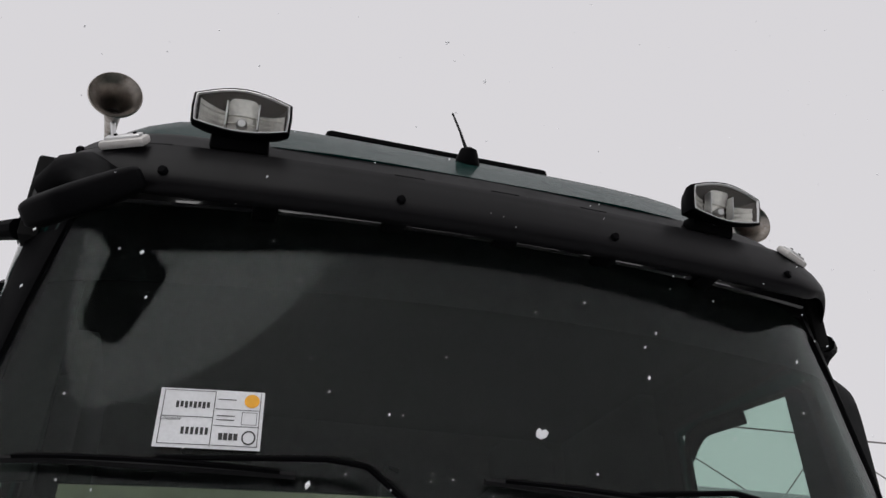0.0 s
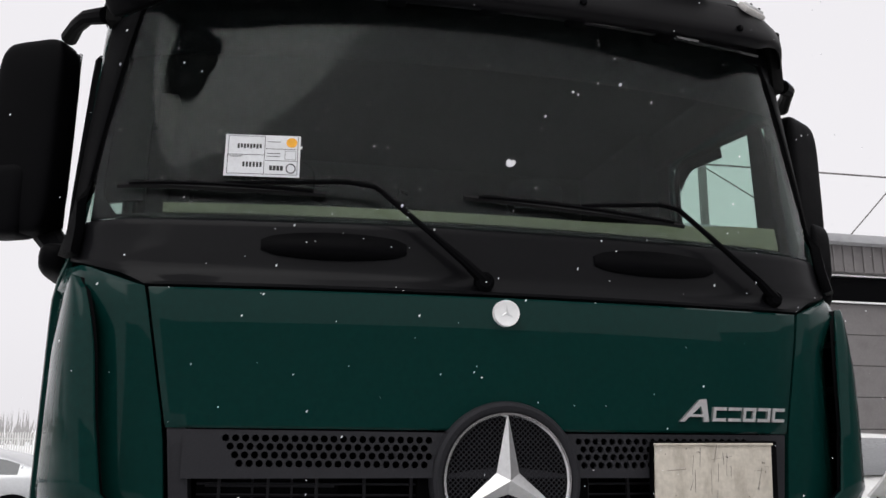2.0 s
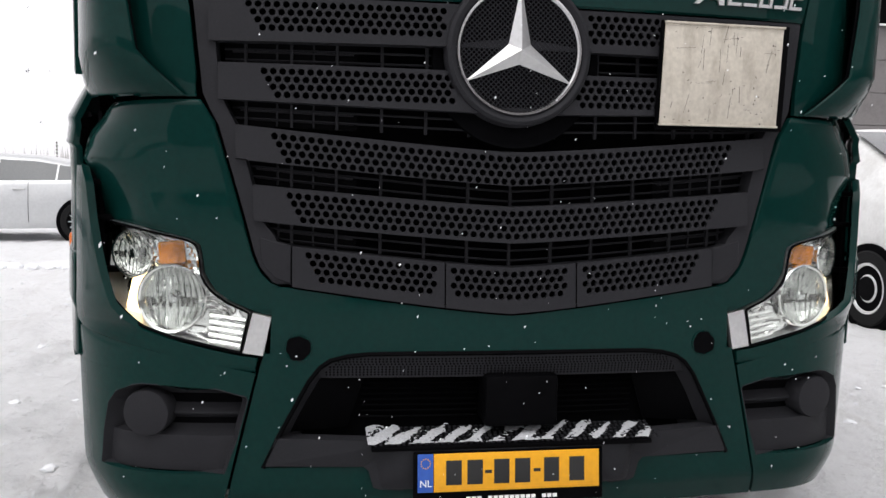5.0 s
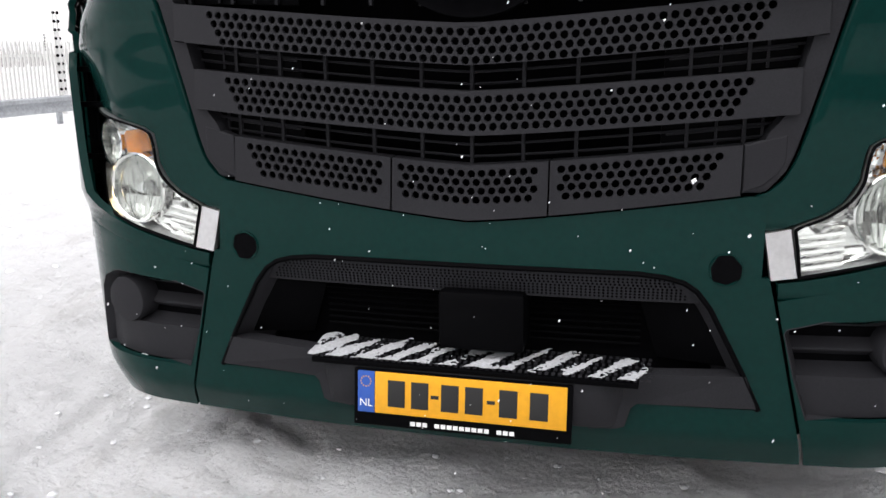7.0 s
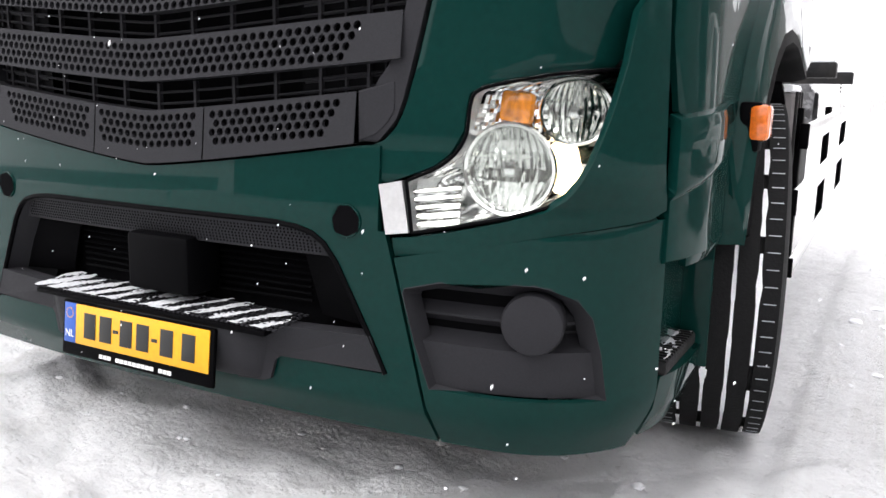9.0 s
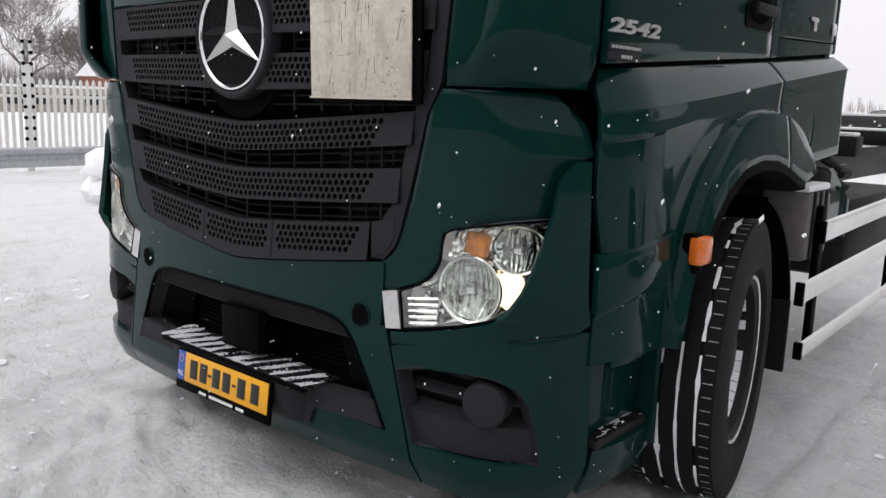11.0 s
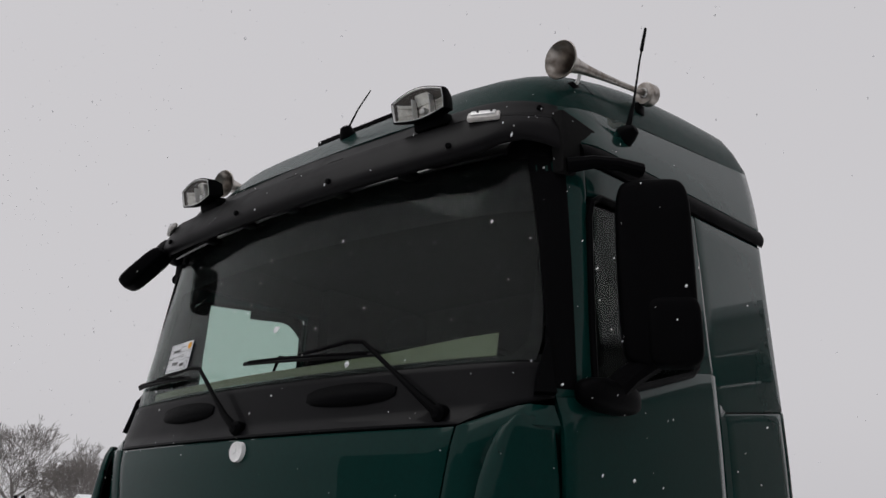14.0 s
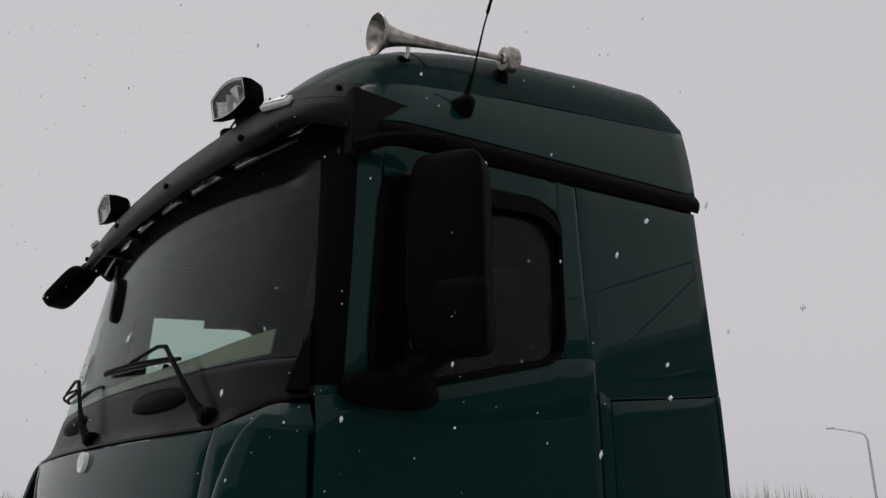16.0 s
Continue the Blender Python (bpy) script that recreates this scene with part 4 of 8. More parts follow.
def spot(sgn):
    """A long-range lamp: curved top, housing, reflector and lens."""
    s = thing("spot_lamp", "clear driving lamp in a black housing on the visor", "lamp", "roof driving lamps")
    c = Vector((sgn * 0.706, 0.126, 3.372))
    m = Matrix.Translation(c) @ Euler((radians(13), 0, radians(4 * sgn))).to_matrix().to_4x4()
    w, h = 0.120, 0.060
    xs_ = [w * math.sin(math.pi / 2 * k / 7) for k in range(-7, 8)]
    out = [(x, -h * (0.70 + 0.30 * math.cos(math.pi / 2 * x / w))) for x in xs_] + [(w * 1.02, 0.0)] + [(x, h * (0.58 + 0.47 * math.cos(math.pi / 2 * x / w))) for x in xs_[::-1]] + [(-w * 1.02, 0.0)]
    def ring(bm, k, y, ks=None):
        return [bm.verts.new(m @ Vector((a * k, y, b * (ks or k)))) for a, b in out]
    def skinloops(bm, loops, cap0=False, cap1=False):
        for r0, r1 in zip(loops, loops[1:]):
            for i in range(len(r0)):
                j = (i + 1) % len(r0)
                bm.faces.new((r0[i], r0[j], r1[j], r1[i]))
        if cap0:
            bm.faces.new(loops[0])
        if cap1:
            bm.faces.new(loops[-1])
    bm = bmesh.new()
    skinloops(bm, [ring(bm, 0.945, -0.03, 0.90), ring(bm, 0.955, -0.040, 0.92), ring(bm, 1.0, -0.040), ring(bm, 1.02, -0.034, 1.03), ring(bm, 1.0, -0.005, 1.0), ring(bm, 0.80, 0.050, 0.72), ring(bm, 0.5, 0.070, 0.5)], False, True)
    part("housing", bm, BLACK, s)
    bm = bmesh.new()
    skinloops(bm, [ring(bm, 0.945, -0.031, 0.90), ring(bm, 0.86, -0.010, 0.78), ring(bm, 0.7, 0.012, 0.6), ring(bm, 0.4, 0.028, 0.35), ring(bm, 0.15, 0.033, 0.15)], False, True)
    part("reflector", bm, LAMPDARK, s, "dark chromed bowl")
    for k in SIDES:  # rippled lower wings either side of the bulb
        bm = bmesh.new()
        rows = []
        for i in range(13):
            z = -0.046 + 0.064 * i / 12
            rows.append([m @ Vector((k * (0.043 + 0.062 * u), 0.016 - 0.040 * u * u - 0.003 * math.sin(i * 2.1 + 2.5 * u), z - 0.010 * u * k * (1 if i > 6 else 0))) for u in steps(6)])
        sheet(bm, rows, 0.002)
        part("reflector_wing", bm, SPOTSILVER, s)
    bm = bmesh.new()  # stepped middle
    rows = [[m @ Vector((x, 0.012 + 0.01 * (x / 0.038) ** 2 - dy, z)) for x in np.linspace(-0.037, 0.037, 9)] for z, dy in ((-0.048, 0.016), (-0.030, 0.006), (-0.012, 0.0), (-0.011, 0.004), (0.008, 0.002), (0.009, 0.008), (0.030, 0.014), (0.046, 0.026))]
    sheet(bm, rows, 0.002)
    part("reflector_middle", bm, SPOTSILVER, s)
    bm = bmesh.new()
    lathe(bm, [(0.014, 0.0), (0.014, 0.03), (0.010, 0.036), (0, 0.036)], m @ Matrix.Translation((0, 0.022, -0.020)) @ Euler((radians(90), 0, 0)).to_matrix().to_4x4(), 16)
    box(bm, -0.04, -0.005, 0, 0.004, 0.03, 0.07, 0.001, m)
    box(bm, 0.04, -0.005, 0, 0.004, 0.03, 0.07, 0.001, m)
    part("bulb_shield", bm, SATIN, s)
    bm = bmesh.new()
    skinloops(bm, [ring(bm, 0.95, -0.034, 0.91), ring(bm, 0.6, -0.039, 0.55)], False, True)
    part("lens", bm, LENS, s, smooth=True)
    bm = bmesh.new()
    skinloops(bm, [ring(bm, 0.965, -0.0415, 0.935), ring(bm, 0.945, -0.0425, 0.90), ring(bm, 0.915, -0.037, 0.85)])
    part("bezel", bm, SATIN, s, "pale metal bezel")
    bm = bmesh.new()
    box(bm, 0, 0.050, -0.058, 0.15, 0.06, 0.05, 0.012, m)
    part("foot", bm, BLACK, s)
    return s


spot(1)
spot(-1)


# ---------------------------------------------------------------- grille
EG = [(1.022, 0.634), (1.026, 0.652), (1.034, 0.671), (1.05, 0.692), (1.08, 0.712), (1.12, 0.727), (1.17, 0.741), (1.30, 0.774), (1.47, 0.815), (1.53, 0.853), (1.806, 0.880)]
grille = new("grille")
grille.parent = truck
grille["label"] = "dark grey grille of five perforated slats"


def slat(x0, x1, top, bottom, zones, rows=4, wall=0.05):
    """A perforated slat. top, bottom: heights over |x|; zones: stretches of x with holes."""
    bm = bmesh.new()
    px, pz, rad, m0 = 0.0247, 0.0208, 0.0096, 0.010

    def S(x, w, back=0.0):
        z = top(abs(x)) - w
        p = skin(x, z, 0.004 - back)
        f = w / max(1e-3, top(abs(x)) - bottom(abs(x)))
        p.y += 0.012 * (1 - f) - 0.004
        return p

    def quadstrip(xa, xb, wa, wb, n):
        for k in range(n):
            a, b = xa + (xb - xa) * k / n, xa + (xb - xa) * (k + 1) / n
            bm.faces.new([bm.verts.new(S(x, w(x) if callable(w) else w)) for x, w in ((a, wa), (b, wa), (b, wb), (a, wb))])

    full = lambda x: top(abs(x)) - bottom(abs(x))
    n = max(6, int((x1 - x0) / 0.06))
    quadstrip(x0, x1, 0.0, m0, n)
    quadstrip(x0, x1, m0 + rows * pz, full, n)
    for i in range(rows):
        w0, w1 = m0 + i * pz, m0 + (i + 1) * pz
        x = x0
        for za, zb in zones:
            a = za + (i * px / 2 if za < -0.25 else (i % 2) * px / 2)
            b = zb - (i * px / 2 if zb > 0.25 else 0.0)
            count = int((b - a) / px)
            if a > x + 1e-4:
                quadstrip(x, a, w0, w1, max(1, int((a - x) / 0.08)))
            for k in range(count):
                c, wc = a + (k + 0.5) * px, (w0 + w1) / 2
                outer = [(c - px / 2, w0), (c, w0), (c + px / 2, w0), (c + px / 2, wc), (c + px / 2, w1), (c, w1), (c - px / 2, w1), (c - px / 2, wc)]
                O = [bm.verts.new(S(*q)) for q in outer]
                ang = [math.radians(225 + 45 * q) for q in range(8)]
                I = [bm.verts.new(S(c + rad * math.cos(t), wc + rad * math.sin(t))) for t in ang]
                B = [bm.verts.new(S(c + rad * math.cos(t), wc + rad * math.sin(t), 0.012)) for t in ang]
                for q in range(8):
                    r = (q + 1) % 8
                    bm.faces.new((O[q], O[r], I[r], I[q]))
                    bm.faces.new((I[q], I[r], B[r], B[q]))
            x = a + count * px
        if x1 > x + 1e-4:
            quadstrip(x, x1, w0, w1, max(1, int((x1 - x) / 0.08)))
    # flanges that run back from the edges
    for k in range(n):
        a, b = x0 + (x1 - x0) * k / n, x0 + (x1 - x0) * (k + 1) / n
        for w in (lambda x: 0.0, full):
            bm.faces.new([bm.verts.new(p) for p in (S(a, w(a)), S(b, w(b)), S(b, w(b)) + Vector((0, wall, 0)), S(a, w(a)) + Vector((0, wall, 0)))])
    bmesh.ops.remove_doubles(bm, verts=bm.verts, dist=0.0004)
    return part("slat", bm, PLASTIC, grille, angle=30, recalc=False)


def chevron(centre, edge, xe):
    return lambda x: centre + (edge - centre) * min(1.2, x / xe) ** 1.2


slat(-0.832, 0.832, chevron(1.800, 1.803, 0.85), chevron(1.686, 1.682, 0.85), [(-0.74, -0.195), (0.195, 0.74)])
slat(-0.808, 0.808, chevron(1.622, 1.628, 0.83), chevron(1.508, 1.530, 0.83), [(-0.70, -0.165), (0.165, 0.70)])
slat(-0.765, 0.765, chevron(1.404, 1.468, 0.81), chevron(1.311, 1.378, 0.79), [(-0.672, 0.672)], 4)
slat(-0.722, 0.722, chevron(1.252, 1.307, 0.77), chevron(1.150, 1.206, 0.735), [(-0.632, 0.632)])
s5t, s5b = chevron(1.080, 1.136, 0.61), chevron(0.950, 1.028, 0.632)
slat(-0.612, -0.192, s5t, s5b, [(-0.58, -0.205)])
slat(-0.188, 0.188, s5t, s5b, [(-0.178, 0.178)])
slat(0.192, 0.612, s5t, s5b, [(0.205, 0.58)])


def grille_cheek(bm):
    zs = heights(1.03, 1.806, 18)
    panel(bm, zs, lambda z: lerp(z, EG) - lerp(z, [(1.03, 0.045), (1.14, 0.09), (1.2, 0.05), (1.8, 0.052)]), lambda z: lerp(z, EG) - 0.004, 4, off=-0.006, thick=0.05, roll=0.004)


both("cheek", grille_cheek, PLASTIC, parent=grille)


def lower_cheek(bm):  # rounded lower corner beside the last slat
    rows = []
    for u in steps(6, 0.03):
        x = 0.616 + (0.705 - 0.616) * u
        lo, hi = lerp(u, [(0, 1.028), (0.5, 1.045), (0.8, 1.07), (1, 1.10)]), lerp(u, [(0, 1.137), (1, 1.16)])
        rows.append([skin(x, lo + (hi - lo) * v, -0.004) for v in steps(4, 0.04)])
    sheet(bm, rows, 0.03, 0.003)


both("lower_cheek", lower_cheek, PLASTIC, parent=grille)

# louvres in the gaps, and near-black boxes behind that stand for the grille's shade
for zc, ze, xe in ((1.654, 1.656, 0.80), (1.478, 1.50, 0.78), (1.282, 1.342, 0.74), (1.112, 1.170, 0.68)):
    f = chevron(zc, ze, xe)
    bm = bmesh.new()
    for dz in (-0.016, 0.012):
        tube(bm, [skin(x, f(abs(x)) + dz, -0.05) for x in np.linspace(-xe, xe, 25)], 0.0035, 5)
    for k in range(-6, 7):
        x = k * 0.124
        if abs(x) < xe:
            p = skin(x, f(abs(x)), -0.05)
            box(bm, p.x, p.y, p.z, 0.008, 0.012, 0.07)
    part("louvre", bm, PLASTIC, grille)
    for sgn in SIDES:
        bm = bmesh.new()
        rows = [[skin(sgn * (0.44 + (xe - 0.44) * u), f(0.44 + (xe - 0.44) * u) + dz, -0.056) for dz in (-0.035, -0.012, 0.012, 0.035)] for u in steps(6, 0.03)]
        sheet(bm, rows, 0.006)
        # black instead of the slats' grey: the gap's shadow is in the colour
        blank = part("blank", bm, BLACK, grille)
        for dz in (-0.018, 0.006):
            bm = bmesh.new()
            tube(bm, [skin(sgn * (0.45 + (xe - 0.47) * u), f(0.45 + (xe - 0.47) * u) + dz, -0.053) for u in np.linspace(0, 1, 8)], 0.003, 5)
            part("rib", bm, PLASTIC, blank)
        for x in (0.56, 0.66):
            bm = bmesh.new()
            p = skin(sgn * x, f(x), -0.053)
            box(bm, p.x, p.y, p.z, 0.006, 0.008, 0.066, 0.001)
            part("rib", bm, PLASTIC, blank)
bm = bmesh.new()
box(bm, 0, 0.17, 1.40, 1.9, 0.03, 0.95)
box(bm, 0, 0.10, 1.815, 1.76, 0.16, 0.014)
part("radiator_shade", bm, VOID, grille)

# emblem
emblem = new("emblem")
emblem.parent = truck
emblem["label"] = "large chrome three-pointed star in a ring"
EM = Matrix.Translation((0.002, -0.030, 1.680)) @ Euler((radians(90), 0, 0)).to_matrix().to_4x4()
bm = bmesh.new()
lathe(bm, [(0.176, 0.014), (0.182, 0.022), (0.192, 0.026), (0.201, 0.020), (0.206, 0.006), (0.207, -0.03), (0.16, -0.03)], EM, 72)
part("outer_ring", bm, PLASTIC, emblem)
bm = bmesh.new()
lathe(bm, [(0.163, -0.006), (0.164, 0.020), (0.168, 0.025), (0.174, 0.025), (0.178, 0.019), (0.178, -0.006)], EM, 72)
part("chrome_ring", bm, CHROME, emblem)
# near-black disc: shade behind the mesh put into its colour
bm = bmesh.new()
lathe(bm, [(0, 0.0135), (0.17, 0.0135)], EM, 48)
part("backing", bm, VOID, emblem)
bm = bmesh.new()
for k in range(-16, 17):  # fine mesh inside the ring
    a = k * 0.010
    if abs(a) < 0.163:
        h = math.sqrt(0.165 ** 2 - a * a)
        for d in ((1, 1), (1, -1)):
            q = 1 / math.sqrt(2)
            p0, p1 = Vector((a * q + h * q * d[1] * -1, a * q * d[1] + h * q, 0)), Vector((a * q - h * q * d[1] * -1, a * q * d[1] - h * q, 0))
            tube(bm, [EM @ (p0 + Vector((0, 0, 0.0150))), EM @ (p1 + Vector((0, 0, 0.0150)))], 0.0013, 4, False)
part("mesh", bm, PLASTIC, emblem)
bm = bmesh.new()
hub = EM @ Vector((0, 0, 0.044))
for k in range(3):
    a = math.pi / 2 + k * 2 * math.pi / 3
    tip = EM @ Vector((0.166 * math.cos(a), 0.166 * math.sin(a), 0.021))
    L = EM @ Vector((0.036 * math.cos(a + math.pi / 3), 0.036 * math.sin(a + math.pi / 3), 0.0165))
    R = EM @ Vector((0.036 * math.cos(a - math.pi / 3), 0.036 * math.sin(a - math.pi / 3), 0.0165))
    tl = EM @ Vector((0.166 * math.cos(a + 0.012), 0.166 * math.sin(a + 0.012), 0.0175))
    trr = EM @ Vector((0.166 * math.cos(a - 0.012), 0.166 * math.sin(a - 0.012), 0.0175))
    v = [bm.verts.new(p) for p in (hub, tip, L, R, tl, trr)]
    bm.faces.new((v[0], v[1], v[4], v[2]))
    bm.faces.new((v[0], v[3], v[5], v[1]))
part("star", bm, SATIN, emblem, "satin silver three-pointed star", angle=10)
# dish below the ring, its shade put into the near-black colour
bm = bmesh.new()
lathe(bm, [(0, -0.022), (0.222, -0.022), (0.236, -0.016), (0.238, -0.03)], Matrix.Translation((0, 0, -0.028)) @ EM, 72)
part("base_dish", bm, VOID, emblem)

# blank board on the grille
BO, BU, BV = Vector((0.408, -0.050, 1.494)), Vector((0.378, 0.030, 0.003)), Vector((0.003, -0.012, 0.281))
board = new("hazard_board")
board.parent = truck
board["label"] = "blank weathered beige hazard board in a black frame"
BN = BU.cross(BV).normalized()
bx = Matrix((BU.normalized(), BV.normalized(), BN)).transposed().to_4x4()
bx.translation = BO
bm = bmesh.new()
box(bm, 0.1885, 0.1405, 0.006, 0.375, 0.279, 0.006, 0.002, bx)
part("board_face", bm, SIGN, board, "scratched beige metal sheet")
bm = bmesh.new()
box(bm, 0.199, 0.137, -0.008, 0.406, 0.304, 0.014, 0.003, bx)
part("board_frame", bm, BLACK, board)
for b in (0.2815, -0.001):
    bm = bmesh.new()
    box(bm, 0.1885, b, 0.009, 0.38, 0.006, 0.012, 0.002, bx)
    part("edge_strip", bm, SIGN, board)
rs = random.Random(8)
for k in range(44):  # chips and scratches
    bm = bmesh.new()
    a, b = rs.uniform(0.01, 0.365), rs.uniform(0.006, 0.27) * (1.0 if k % 2 else 0.45)
    turn_k = Matrix.Translation((a, b, 0.0094)) @ Matrix.Rotation(rs.uniform(0, 3.1), 4, "Z")
    box(bm, 0, 0, 0, rs.uniform(0.002, 0.007), rs.uniform(0.0008, 0.0026), 0.0006, 0, bx @ turn_k)
    part("rust_mark", bm, FRAME, board)
for k in range(26):  # long thin scratches
    bm = bmesh.new()
    turn_k = Matrix.Translation((rs.uniform(0.02, 0.36), rs.uniform(0.02, 0.26), 0.0093)) @ Matrix.Rotation(rs.choice((0, 1.57, 1.4)) + rs.gauss(0, 0.08), 4, "Z")
    box(bm, 0, 0, 0, rs.uniform(0.015, 0.07), rs.uniform(0.0004, 0.0009), 0.0006, 0, bx @ turn_k)
    part("scratch", bm, FRAME, board)

# name badge: plain slanted chrome shapes
def name_shape(pts):
    bm = bmesh.new()
    polygon(bm, pts, lambda x, z, o: skin(x, z, 0.009 + o), 0.009)
    return part("name_shape", bm, SATIN, hood, "chrome name badge shape", smooth=False)


Z0 = 1.838
name_shape([(0.512, Z0), (0.527, Z0), (0.583, Z0 + 0.044), (0.590, Z0), (0.607, Z0), (0.602, Z0 + 0.064), (0.580, Z0 + 0.062)])
name_shape([(0.545, Z0 + 0.014), (0.600, Z0 + 0.014), (0.602, Z0 + 0.021), (0.552, Z0 + 0.021)])
for k in range(5):
    x = 0.618 + 0.0505 * k
    name_shape([(x, Z0 + 0.002), (x + 0.043, Z0 + 0.002), (x + 0.0445, Z0 + 0.011), (x + 0.0015, Z0 + 0.011)])
    name_shape([(x + 0.0055, Z0 + 0.033), (x + 0.0485, Z0 + 0.033), (x + 0.050, Z0 + 0.042), (x + 0.007, Z0 + 0.042)])
    if k % 2 == 0:
        name_shape([(x + 0.0015, Z0 + 0.0112), (x + 0.011, Z0 + 0.0112), (x + 0.015, Z0 + 0.0328), (x + 0.0055, Z0 + 0.0328)])
    if k in (2, 3):
        name_shape([(x + 0.035, Z0 + 0.0112), (x + 0.0445, Z0 + 0.0112), (x + 0.0485, Z0 + 0.0328), (x + 0.039, Z0 + 0.0328)])

# ---------------------------------------------------------------- lower corners, headlights
SPLIT = [(0.36, 0.806), (0.41, 0.797), (0.80, 0.703), (0.93, 0.668), (1.03, 0.640)]


def surround(bm):
    """One panel: the shoulder under the blade, and the field over and inside the headlight."""
    inner = table((0.945, 0.69), (0.957, 0.728), (0.985, 0.797), (1.012, 0.834), (1.06, 0.862), (1.105, 0.866), (1.136, 0.873), (1.152, 0.90), (1.176, 1.0), (1.203, 1.170), (1.22, 1.178), (1.358, 1.182))
    right = lambda z: inner(z) if z < 1.36 else s_of_y(lerp(z, [(1.36, 0.230), (1.45, 0.222), (1.50, 0.190), (1.53, 0.165)]), z)
    left = lambda z: lerp(z, EG) + 0.005 if z > 1.022 else lerp(z, SPLIT) + 0.004
    panel(bm, [0.945, 0.952, 0.965, 0.985, 1.01, 1.022, 1.034, 1.06, 1.09, 1.12, 1.136, 1.152, 1.165, 1.176, 1.19, 1.203, 1.22, 1.27, 1.31, 1.34, 1.354, 1.364, 1.372, 1.39, 1.41, 1.43, 1.45, 1.47, 1.49, 1.51, 1.522, 1.528], left, right, 22, off=table((0.945, -0.006), (1.30, -0.006), (1.42, 0.0)), roll=0.005, deep=recess)


both("lamp_surround", surround, PAINT, "dark green corner panel over the headlight", angle=50)


def vane(bm):
    left = table((0.787, 0.712), (0.826, 0.705), (0.832, 0.752), (0.851, 0.845), (0.878, 0.950), (0.904, 1.037), (0.93, 1.071), (0.95, 1.084), (0.968, 1.093), (1.018, 1.108), (1.107, 1.126), (1.2, 1.141), (1.33, 1.154), (1.352, 1.174))
    def right(z):
        if z < 0.888:
            return lerp(z, [(0.787, 0.735), (0.80, 0.80), (0.82, 0.90), (0.85, 1.03), (0.888, 1.20)])
        return s_of_y(lerp(z, [(0.888, 0.205), (0.90, 0.234), (1.35, 0.222)]), z)
    panel(bm, [0.787, 0.80, 0.81, 0.82, 0.826, 0.832, 0.85, 0.866, 0.878, 0.885, 0.889, 0.904, 0.917, 0.93, 0.95, 0.968, 1.0, 1.05, 1.1, 1.15, 1.2, 1.25, 1.3, 1.346, 1.352], left, right, 14, off=lambda z: lerp(z, [(0.86, 0.0), (0.93, 0.008), (1.352, 0.008)]), roll=0.006, deep=proud)


vanes = both("air_vane", vane, PAINT, "green air vane outside the headlight")
for ob, sgn in zip(vanes, SIDES):
    bm = bmesh.new()
    for z in (1.05, 1.20, 1.30):
        box(bm, sgn * 1.150, 0.205, z, 0.10, 0.06, 0.016, 0.003)
    box(bm, sgn * 1.172, 0.215, 1.17, 0.015, 0.06, 0.34, 0.004)
    part("strut", bm, BLACK, ob)


# near-black sheet behind the corner: its shade put into the colour
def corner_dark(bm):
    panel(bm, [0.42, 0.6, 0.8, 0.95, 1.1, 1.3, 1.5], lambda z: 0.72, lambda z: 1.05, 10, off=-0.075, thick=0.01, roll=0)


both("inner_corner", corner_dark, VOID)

HL_L = [(0.842, 0.753), (0.90, 0.745), (0.951, 0.736), (0.979, 0.802), (1.006, 0.839), (1.03, 0.858), (1.057, 0.870), (1.105, 0.874), (1.135, 0.881), (1.147, 0.900), (1.171, 1.0), (1.197, 1.168)]
HL_R = [(0.842, 0.757), (0.860, 0.843), (0.885, 0.949), (0.911, 1.036), (0.936, 1.072), (0.955, 1.094), (0.972, 1.112), (1.018, 1.132), (1.107, 1.155), (1.197, 1.178)]
HZ = [0.842, 0.855, 0.872, 0.885, 0.90, 0.911, 0.936, 0.951, 0.965, 0.979, 1.006, 1.03, 1.057, 1.08, 1.105, 1.135, 1.147, 1.16, 1.18, 1.197]


